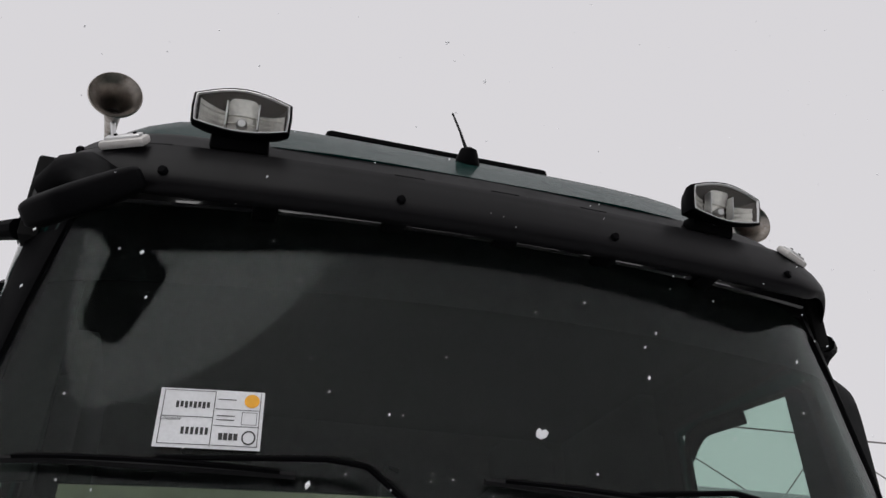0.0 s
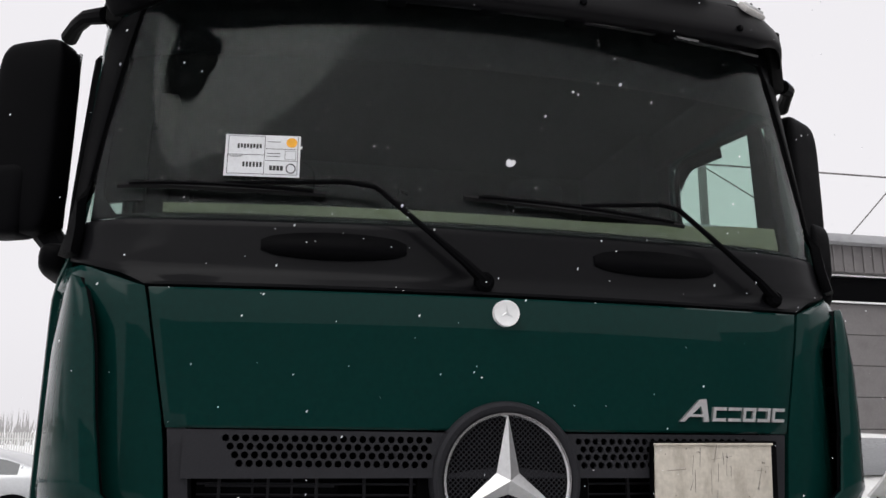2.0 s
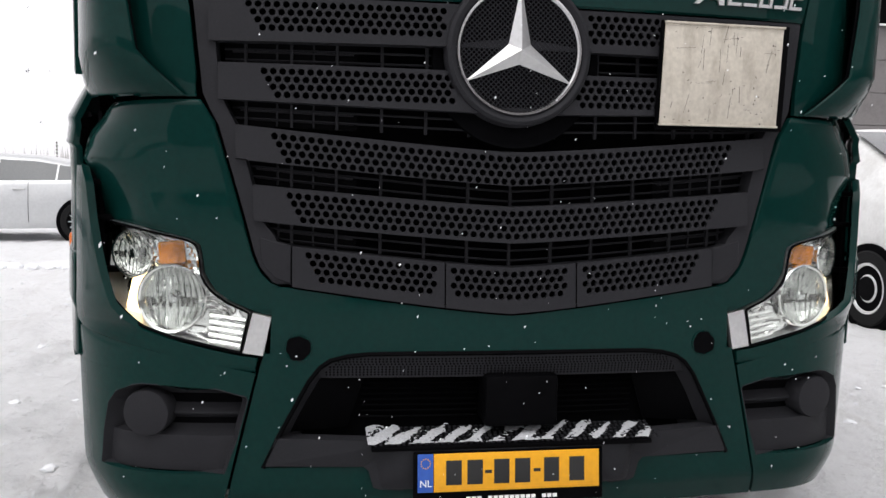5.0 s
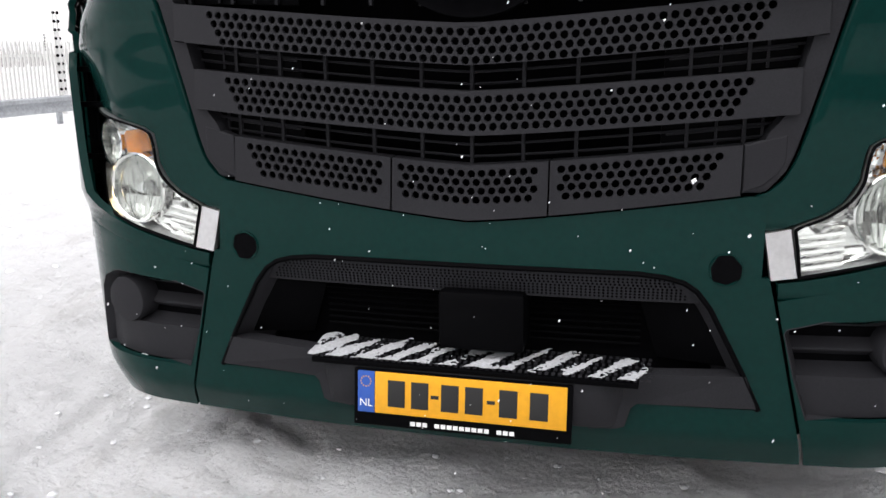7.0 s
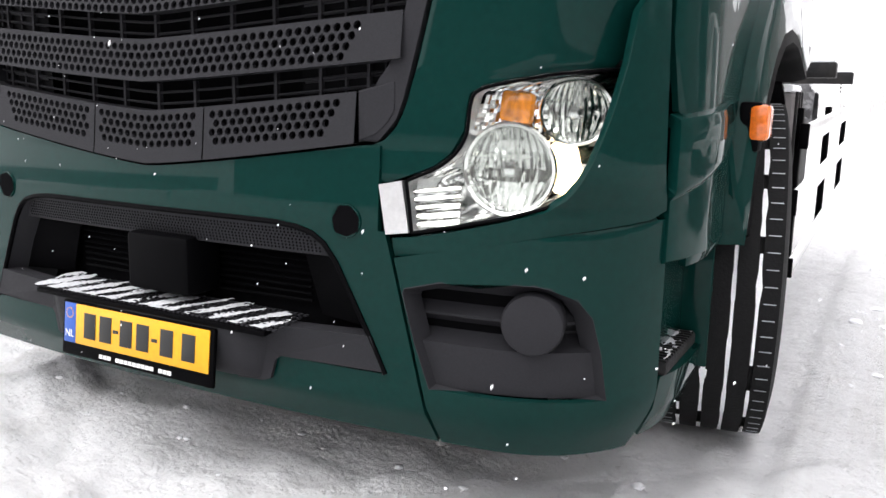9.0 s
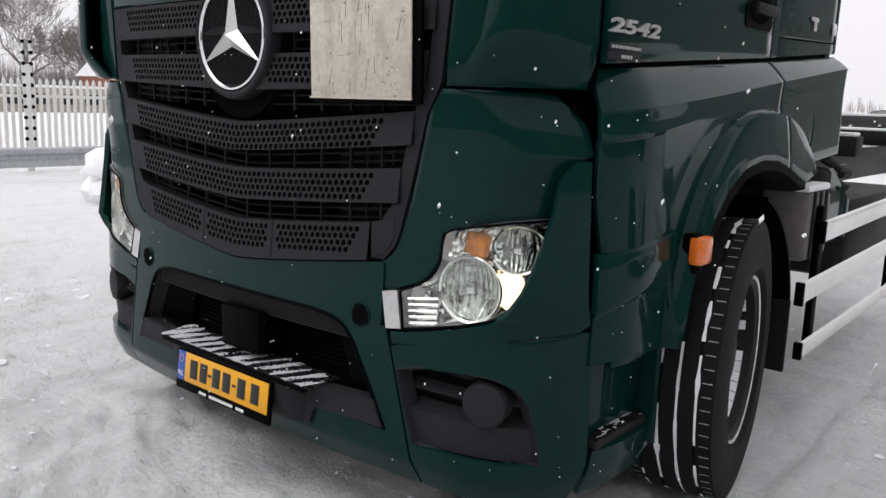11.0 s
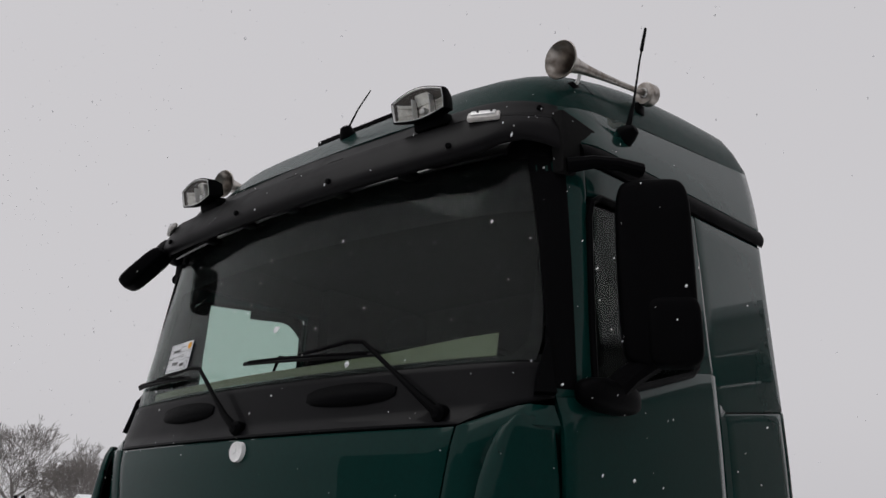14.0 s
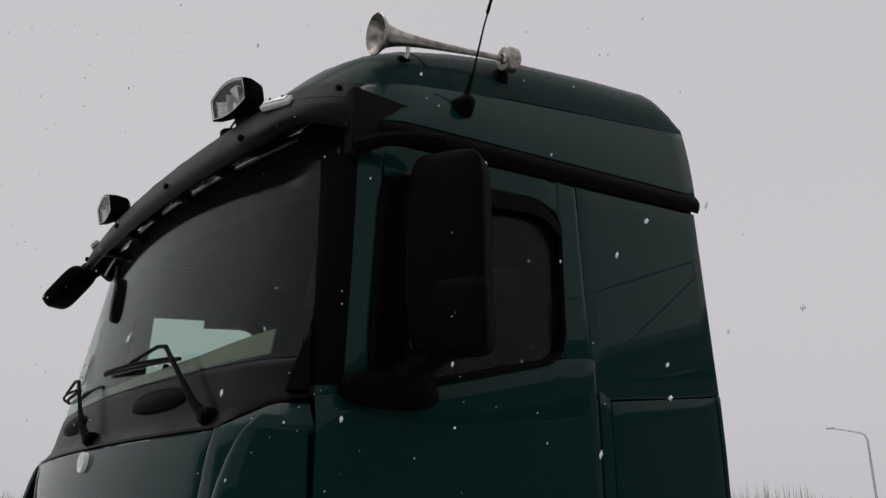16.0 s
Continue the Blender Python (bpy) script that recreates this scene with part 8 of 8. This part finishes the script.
van, van_body, van_col = car("delivery_van", "white delivery van with its bonnet raised, parked on snow", "van", WHITEPAINT, 4.3, 1.8,
    [(-2.2, 0.34, 1.10, 1.62), (-2.1, 0.26, 1.12, 1.66), (0.0, 0.22, 1.10, 1.68), (0.45, 0.22, 1.08, 1.66), (0.75, 0.22, 1.06, 1.52), (1.05, 0.22, 1.08, 1.36), (1.25, 0.22, 1.08, 1.20), (1.6, 0.22, 0.95, 1.0), (1.95, 0.26, 0.82, 0.86), (2.15, 0.34, 0.64, 0.66)],
    (-1.35, 1.30), 0.325, ((-0.75, 0.10), (0.16, 0.62)), Matrix.Translation((4.92, 5.2, GZ)) @ Matrix.Rotation(radians(-90), 4, "Z"), (-0.8, 0.12), True)
for sgn in (1, -1):
    bm = bmesh.new()
    box(bm, 1.93, sgn * 0.74, 0.66, 0.26, 0.14, 0.17, 0.04, None)
    lampv = part("headlight", bm, LENS, van)
    bm = bmesh.new()
    box(bm, 1.92, sgn * 0.735, 0.66, 0.22, 0.12, 0.13, 0.03, None)
    part("reflector", bm, REFLECTOR, lampv)
    bm = bmesh.new()
    box(bm, 1.75, sgn * 0.86, 0.36, 0.80, 0.09, 0.26, 0.03, None)
    part("bumper_corner", bm, PLASTIC, van)
bm = bmesh.new()
box(bm, 2.06, 0, 0.38, 0.22, 1.60, 0.30, 0.05)
part("bumper", bm, PLASTIC, van)
bm = bmesh.new()
rows = [[(1.24 + 0.50 * t + 0.10 * math.sin(math.pi * t), y, 1.20 + 0.60 * t) for y in np.linspace(-0.68, 0.68, 9)] for t in np.linspace(0, 1, 8)]
sheet(bm, rows, 0.03, 0.005, (3, 0))
part("bonnet", bm, WHITEPAINT, van, "raised white bonnet")
bm = bmesh.new()
box(bm, 1.58, 0, 0.98, 0.66, 1.22, 0.10, 0.02)
for k in range(12):
    box(bm, 1.32 + 0.05 * k, -0.5 + 0.09 * (k * 7 % 12), 1.03 + 0.01 * (k % 3), 0.16, 0.22, 0.06, 0.015)
part("engine", bm, FRAME, van, "dark engine bay")
# near-black sheet over the body: shade of the open bay as colour
bm = bmesh.new()
bay = lambda x: lerp(x, [(1.25, 1.20), (1.6, 1.0), (1.95, 0.86)]) + 0.022
sheet(bm, [[(x, y, bay(x)) for y in np.linspace(-0.62, 0.62, 7)] for x in np.linspace(1.27, 1.92, 8)], 0.01, 0, (1.6, 0))
part("engine_bay", bm, VOID, van, "dark engine bay opening")
rng = random.Random(77)
for k in range(10):
    bm = bmesh.new()
    x, y = rng.uniform(1.32, 1.85), rng.uniform(-0.55, 0.55)
    box(bm, x, y, bay(x) + 0.02, rng.uniform(0.05, 0.14), rng.uniform(0.08, 0.24), 0.05, 0.012)
    part("engine_cover", bm, (FRAME, BLACK, STEEL)[k % 3], van)
bm = bmesh.new()
rows = [[(1.265 + 0.50 * t + 0.10 * math.sin(math.pi * t), y, 1.185 + 0.60 * t) for y in np.linspace(-0.55, 0.55, 7)] for t in np.linspace(0.12, 0.92, 7)]
sheet(bm, rows, 0.006, 0, (3, 0))
part("bonnet_lining", bm, FRAME, van, "dark lining of the bonnet")
bm = bmesh.new()
tube(bm, [(1.95, -0.5, 0.92), (1.66, -0.56, 1.62)], 0.005, 5)
part("bonnet_stay", bm, BLACK, van)
bm = bmesh.new()
rows = []
for t in np.linspace(0.06, 0.94, 8):
    x = 0.52 + (1.16 - 0.52) * t
    z = lerp(x, [(0.45, 1.70), (0.75, 1.565), (1.05, 1.405), (1.25, 1.245)]) + 0.012
    rows.append([(x, y, z) for y in np.linspace(-0.60, 0.60, 7)])
sheet(bm, rows, 0.004, 0, (5, 0))
part("windscreen", bm, material("van_glass", (0.11, 0.115, 0.12), 0.12, 0, 0.5), van)

wagon, _, _ = car("estate_car", "dark estate car with snow on its roof, parked far behind", "car", material("black_car_paint", (0.02, 0.02, 0.022), 0.3, 0.2, 0.6, dirt=(0.35, 0.35, 0.36), dirt_scale=3, dirt_amount=0.5), 4.6, 1.8,
    [(-2.3, 0.36, 0.98, 1.2), (-2.15, 0.26, 1.0, 1.42), (-0.4, 0.21, 0.98, 1.50), (0.3, 0.20, 0.96, 1.45), (0.95, 0.20, 0.94, 1.15), (1.3, 0.20, 0.92, 0.98), (2.0, 0.22, 0.82, 0.86), (2.3, 0.34, 0.62, 0.64)],
    (-1.35, 1.40), 0.32, ((-1.9, -1.0), (-0.95, -0.05), (0.02, 0.8)), Matrix.Translation((-2.55, 20.9, GZ)) @ Matrix.Rotation(radians(180), 4, "Z"), (-0.55, 0.4))
bm = bmesh.new()
rows = [[(x, y, lerp(x, [(-2.1, 1.46), (-0.4, 1.56), (0.3, 1.50)])) for y in np.linspace(-0.55, 0.55, 5)] for x in np.linspace(-2.0, 0.3, 8)]
sheet(bm, rows, 0.03, 0.01, (0, 9))
part("roof_snow", bm, SNOW, wagon)
# a row of parked cars far down the yard
row_car, _, _ = car("parked_car", "dark parked car far away with snow on it", "car", material("dark_car_paint", (0.07, 0.07, 0.075), 0.4, 0.2, 0.4, dirt=(0.6, 0.6, 0.6), dirt_scale=2, dirt_amount=0.6), 4.5, 1.8,
    [(-2.25, 0.36, 0.9, 0.95), (-1.7, 0.24, 0.98, 1.1), (-1.0, 0.2, 0.96, 1.42), (0.2, 0.2, 0.94, 1.44), (1.0, 0.2, 0.92, 1.0), (2.25, 0.36, 0.62, 0.64)],
    (-1.35, 1.35), 0.32, ((-1.2, 0.7),), Matrix.Translation((6.6, 47.0, GZ)), (), False, "far parked cars")
for k, (x, y) in enumerate(((11.5, 48.0), (16.5, 47.0), (7.5, 55.0), (13.0, 56.0), (19.0, 55.0))):
    copy_thing(row_car, Matrix.Translation((x, y, GZ)))

# ---------------------------------------------------------------- fence, guard rail
FX = -11.5
fence = thing("palisade_fence", "white steel palisade fence with electric wire posts", "fence")
pick = bpy.data.meshes.new("picket")
bm = bmesh.new()
polygon(bm, [(-0.026, 0.05), (0.026, 0.05), (0.026, 1.44), (0.0, 1.49), (-0.026, 1.44)], lambda y, z, o: Vector((0.012 + o, y, z)), 0.024)
bm.to_mesh(pick)
bm.free()
pick.materials.append(FENCEWHITE)
for z in (0.30, 1.20):
    bm = bmesh.new()
    box(bm, FX - 0.03, 12.0, GZ + z, 0.03, 30.0, 0.05, 0.004)
    part("rail", bm, FENCEWHITE, fence)
for k in range(260):
    ob = new("picket", pick)
    ob.parent = fence
    ob.location = (FX, -2.5 + 0.112 * k, GZ)
bead = bpy.data.meshes.new("insulator")
bm = bmesh.new()
bmesh.ops.create_icosphere(bm, subdivisions=2, radius=0.032)
bm.to_mesh(bead)
bm.free()
bead.materials.append(BLACK)


def wire_post(x, y, n=11, top=2.1):
    bm = bmesh.new()
    box(bm, x, y, GZ + 0.85, 0.09, 0.09, 1.70, 0.008)
    box(bm, x, y - 0.05, GZ + top / 2 + 0.5, 0.03, 0.03, top - 1.0, 0.004)
    box(bm, x, y + 0.07, GZ + top / 2 + 0.5, 0.03, 0.03, top - 1.0, 0.004)
    p = part("post", bm, FENCEWHITE, fence)
    for k in range(n):
        for dy in (-0.05, 0.07):
            b = new("insulator", bead)
            b.parent = p
            b.location = (x + 0.03, y + dy, GZ + 0.35 + (top - 0.4) * k / (n - 1))


for k in range(9):
    wire_post(FX + 0.03, 1.22 + 3.0 * k)
bm = bmesh.new()  # the fence along the far side
for k in range(620):
    box(bm, -34 + 0.112 * k, 41.0, GZ + 0.78, 0.05, 0.03, 1.44)
box(bm, 0, 41.05, GZ + 1.2, 72, 0.03, 0.05)
box(bm, 0, 41.05, GZ + 0.3, 72, 0.03, 0.05)
for k in range(24):
    x = -34 + 3.0 * k
    box(bm, x, 41.0, GZ + 1.15, 0.09, 0.09, 2.3)
tagged(part("far_fence", bm, FENCEWHITE, smooth=False), "pale palisade fence along the far edge of the yard", "fence", kind="stuff")
bm = bmesh.new()
for k in range(24):
    for j in range(6):
        lump(bm, (-34 + 3.0 * k + 0.03, 40.9, GZ + 1.5 + 0.17 * j), 0.045, 0, 1)
tagged(part("far_insulators", bm, BLACK), "black insulators on the far fence posts", "fence", kind="stuff")

guardrail = thing("guard_rail", "grey galvanised steel guard rail on posts in snow", "guard rail")
GX = -9.9
bm = bmesh.new()
prof = [(0.0, 0.30), (-0.045, 0.325), (-0.055, 0.38), (-0.01, 0.425), (-0.01, 0.455), (-0.055, 0.50), (-0.045, 0.555), (0.0, 0.58)]
sheet(bm, [[(GX - a, y, GZ + b - 0.09) for a, b in prof] for y in np.linspace(-12, 26, 20)], 0.004, 0, (0, 5))
part("beam", bm, GALV, guardrail)
for k in range(13):
    bm = bmesh.new()
    box(bm, GX - 0.06, -10 + 3.0 * k + 0.15, GZ + 0.24, 0.06, 0.10, 0.50, 0.006)
    part("post", bm, GALV, guardrail)

# ---------------------------------------------------------------- hall on the far right
hall = thing("hall", "dark grey metal-clad hall with a canopy and cable-stayed roof", "building")
HX0, HX1, HY = 7.2, 44.0, 20.0
bm = bmesh.new()
box(bm, (HX0 + HX1) / 2, HY + 8.2, GZ + 2.9, HX1 - HX0, 16, 5.8)
part("wall", bm, CLAD, hall, smooth=False)
for k in range(6):
    bm = bmesh.new()
    box(bm, (HX0 + HX1) / 2, HY + 0.17, GZ + 0.48 + 0.955 * k, HX1 - HX0, 0.05, 0.935, 0.012)
    part("panel", bm, CLAD, hall, smooth=False)
bm = bmesh.new()
box(bm, (HX0 + HX1) / 2, HY - 0.2, 7.74, HX1 - HX0 + 1, 1.2, 0.26, 0.02)
part("roof_edge", bm, CLADLIGHT, hall)
bm = bmesh.new()
box(bm, (HX0 + HX1) / 2, HY + 0.0, 7.20, HX1 - HX0 + 0.6, 0.8, 0.86, 0.02)
part("fascia", bm, CLAD, hall)
bm = bmesh.new()
for k in range(90):
    box(bm, HX0 + 0.35 * k, HY - 0.42, 7.20, 0.06, 0.04, 0.84)
part("fascia_ribs", bm, CLAD, hall)
bm = bmesh.new()
box(bm, (HX0 + HX1) / 2, HY + 0.15, 6.30, HX1 - HX0, 0.4, 0.72, 0.02)
part("soffit", bm, BLACK, hall)
for z in (6.72, 5.88):
    for k in range(8):
        bm = bmesh.new()
        box(bm, HX0 + 2.1 + 4.1 * k, HY - 0.12, z, 3.9, 0.06, 0.055, 0.01)
        part("white_trim", bm, WHITE, hall)
bm = bmesh.new()
box(bm, (HX0 + HX1) / 2, HY + 8, 7.3, HX1 - HX0, 15, 0.3, 0.02)
part("roof", bm, SNOW, hall)
for x in (12.6, 19.74, 27.0, 34.2):
    bm = bmesh.new()
    box(bm, x, HY + 0.6, 9.1, 0.20, 0.20, 2.7, 0.01)
    part("mast", bm, CLAD, hall)
for x0, x1 in ((12.6, 19.74), (19.74, 27.0), (27.0, 34.2)):
    mid = x0 + 4.6
    for a, b, r in (((x0, 10.25), (x1, 10.32), 0.03), ((x0, 10.2), (mid - 0.25, 7.9), 0.022), ((x1, 10.2), (mid + 0.25, 7.9), 0.022)):
        bm = bmesh.new()
        tube(bm, [(a[0], HY + 0.6, a[1]), (b[0], HY + 0.6, b[1])], r, 6)
        part("cable", bm, CLAD, hall)

# ---------------------------------------------------------------- plain walls that close the yard behind the camera
for nm, cx, cy, sx, sy, h in (("wall_east", 17.0, -3.0, 0.4, 30.0, 7.0), ("wall_south", 2.0, -17.0, 30.0, 0.4, 5.0)):
    bm = bmesh.new()
    box(bm, cx, cy, GZ + h / 2, sx, sy, h)
    tagged(part(nm, bm, CLAD, smooth=False), "dark plain hall wall closing the yard", "wall", kind="structure")
for k in range(7):
    bm = bmesh.new()
    box(bm, 16.78, -12 + 3.2 * k, GZ + 3.6, 0.05, 1.3, 1.7, 0.01)
    win = part("window_%d" % (k + 1), bm, CLADLIGHT)
    tagged(win, "pale window in the dark hall wall", "window", kind="structure")

# ---------------------------------------------------------------- trees and distance
def branch(bm, p, d, length, radius, depth, rng):
    n = 3 if depth < 4 else 2
    pts, rad = [p], [radius]
    q, e = Vector(p), Vector(d)
    for k in range(n):
        e = (e + Vector((rng.gauss(0, 0.13), rng.gauss(0, 0.13), rng.gauss(0.03, 0.09)))).normalized()
        q = q + e * length / n
        pts.append(q.copy())
        rad.append(radius * (1 - 0.42 * (k + 1) / n))
    tube(bm, pts, [max(0.013, r) for r in rad], 5 if depth < 2 else 3, False)
    if depth >= 6 or length < 0.12:
        return
    kids = 3 if depth < 3 else rng.choice((2, 3))
    for k in range(kids):
        at = pts[-1] if k == 0 else pts[rng.randint(1, n)]
        spread = rng.uniform(0.35, 0.85) if k else rng.uniform(0.1, 0.35)
        side = Vector((rng.gauss(0, 1), rng.gauss(0, 1), rng.gauss(0.15, 0.6)))
        side = (side - e * side.dot(e)).normalized()
        branch(bm, at, (e + side * spread).normalized(), length * rng.uniform(0.62, 0.82), rad[-1] * rng.uniform(0.6, 0.85), depth + 1, rng)


def tree(x, y, h, seed, spread=1.0):
    t = thing("bare_tree", "leafless winter tree behind the fence", "tree", "bare trees", at=Matrix.Translation((x, y, GZ)))
    rng = random.Random(seed)
    bm = bmesh.new()
    tube(bm, [(0, 0, 0), (0.03, 0.02, h * 0.12), (0.0, 0.05, h * 0.26), (0.04, 0.02, h * 0.36)], [h * 0.035, h * 0.024, h * 0.020, h * 0.016], 9, False)
    part("trunk", bm, BARK, t)
    bm = bmesh.new()
    for k in range(7):
        a = 2 * math.pi * k / 7 + rng.uniform(-0.4, 0.4)
        up = rng.uniform(0.7, 1.5)
        branch(bm, Vector((0.03, 0.03, h * rng.uniform(0.22, 0.36))), Vector((math.cos(a) * spread, math.sin(a) * spread, up)).normalized(), h * rng.uniform(0.20, 0.27), h * 0.011, 0, rng)
    part("crown", bm, TWIG, t)
    return t


tree(-64.5, 27.0, 8.6, 3)
tree(-64.0, 31.5, 7.2, 8)
for x, y, h, s in ((-66, 19.5, 7.4, 5), (-70, 23.0, 6.6, 11), (-72, 36.0, 7.4, 14)):
    tree(x, y, h, s)
# far woods; their haze is only the pale material
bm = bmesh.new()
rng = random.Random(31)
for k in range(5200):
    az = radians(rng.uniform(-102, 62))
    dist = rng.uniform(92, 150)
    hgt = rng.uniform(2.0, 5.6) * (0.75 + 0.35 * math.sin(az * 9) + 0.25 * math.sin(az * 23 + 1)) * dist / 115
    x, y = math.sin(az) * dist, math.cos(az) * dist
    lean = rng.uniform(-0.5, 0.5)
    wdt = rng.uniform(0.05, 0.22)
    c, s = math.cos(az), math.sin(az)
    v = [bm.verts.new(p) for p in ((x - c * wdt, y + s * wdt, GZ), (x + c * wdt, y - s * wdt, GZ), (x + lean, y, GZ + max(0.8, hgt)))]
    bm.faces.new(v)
tagged(part("far_wood", bm, HAZE, smooth=False), "line of bare woods beyond the yard, coloured pale for haze", "woods", kind="stuff")
bm = bmesh.new()
rng = random.Random(41)
for k in range(7000):
    x, y = rng.uniform(-82, -60), rng.uniform(4, 48)
    h = rng.uniform(0.8, 4.2)
    lean, l2 = rng.uniform(-0.5, 0.5), rng.uniform(-0.5, 0.5)
    v = [bm.verts.new(p) for p in ((x, y - 0.03, GZ), (x, y + 0.03, GZ), (x + lean, y + l2, GZ + h))]
    bm.faces.new(v)
tagged(part("undergrowth", bm, TWIG, smooth=False), "grey bare scrub under the trees", "scrub", kind="stuff")
shed = thing("storage_shed", "long low pale shed beyond the fence with snow on it", "shed", at=Matrix.Translation((-44, 19, GZ)) @ Matrix.Rotation(radians(4), 4, "Z"))
bm = bmesh.new()
box(bm, 0, 0, 0.65, 3.0, 26, 1.3, 0.02)
part("wall", bm, SHEDWOOD, shed)
bm = bmesh.new()
box(bm, 0, 0, 1.36, 3.2, 26.3, 0.14, 0.03)
part("roof_snow", bm, SNOW, shed)
for k in range(18):
    bm = bmesh.new()
    box(bm, 1.52, -12.2 + 1.42 * k, 0.70, 0.05, 0.85, 0.55, 0.01)
    part("opening", bm, FRAME, shed)
house = thing("brick_house", "small red brick house with a snowy roof among trees", "house", at=Matrix.Translation((-58, 31.5, GZ)))
bm = bmesh.new()
box(bm, 0, 0, 1.1, 4, 5, 2.2)
part("wall", bm, BRICK, house)
bm = bmesh.new()
polygon(bm, [(-2.4, 2.2), (2.4, 2.2), (0, 3.4)], lambda a, z, o: Vector((a, -2.7 - o, z)), 5.4)
part("roof", bm, SNOW, house, smooth=False)
# street lamp
lamp = thing("street_lamp", "grey street lamp with a bent arm", "lamp post", at=Matrix.Translation((-20.5, 50.0, GZ)))
bm = bmesh.new()
tube(bm, [(0, 0, 0), (0, 0, 5.5), (0.0, 0, 6.55), (-0.10, 0, 6.85), (-0.35, 0, 7.0), (-1.1, 0, 7.2), (-1.9, 0, 7.36)], [0.09, 0.07, 0.06, 0.055, 0.05, 0.045, 0.04], 10)
part("pole", bm, GALV, lamp)
bm = bmesh.new()
rounded(bm, (-2.15, 0, 7.42), (0.60, 0.24, 0.11), 2.6, 10)
part("lamp_head", bm, CLADLIGHT, lamp)
# yard sign far down the right side
sign = thing("yard_sign", "pale notice board on posts far down the yard", "sign", at=Matrix.Translation((5.9, 52.0, GZ)))
bm = bmesh.new()
box(bm, 0, 0, 2.3, 1.5, 0.06, 1.7, 0.01)
part("board", bm, WHITE, sign)
for x in (-0.6, 0.6):
    bm = bmesh.new()
    box(bm, x, 0.05, 1.0, 0.08, 0.08, 2.0, 0.005)
    part("post", bm, GALV, sign)
for k in range(4):
    bm = bmesh.new()
    box(bm, 0, -0.035, 1.75 + 0.35 * k, 1.1, 0.01, 0.12)
    part("print_bar", bm, CLADLIGHT, sign)

# ---------------------------------------------------------------- falling snow
rng = random.Random(2024)
flake_verts, flake_faces = [], []
for k in range(5200):
    x, y, z = rng.uniform(-3.2, 3.6), rng.uniform(-2.0, 0.15), rng.uniform(0.3, 4.3)
    if math.hypot(x, max(0.0, y + 1.2) * 1.2) < 0.2 or (x < -3.4 or z < 0.4):
        continue
    if y > -0.12 - 0.10 * abs(x) and abs(x) < 1.3:
        continue
    base, r = len(flake_verts), (0.0011 + 0.0019 * rng.random() ** 3) * lerp(y, [(-2.0, 0.42), (-1.0, 0.7), (0.0, 1.0)])
    long = 1.0 + 1.2 * rng.random() ** 2
    for a, b, c in ((1, 0, 0), (-1, 0, 0), (0, 1, 0), (0, -1, 0), (0, 0, long), (0, 0, -long)):
        flake_verts.append((x + r * (a + 0.3 * c), y + r * b, z + r * c))
    for f in ((0, 2, 4), (2, 1, 4), (1, 3, 4), (3, 0, 4), (2, 0, 5), (1, 2, 5), (3, 1, 5), (0, 3, 5)):
        flake_faces.append([base + i for i in f])
me = bpy.data.meshes.new("falling_snow")
me.from_pydata(flake_verts, [], flake_faces)
me.materials.append(SNOW)
tagged(new("falling_snow", me), "sparse small snowflakes falling through the air", "snow", kind="stuff")
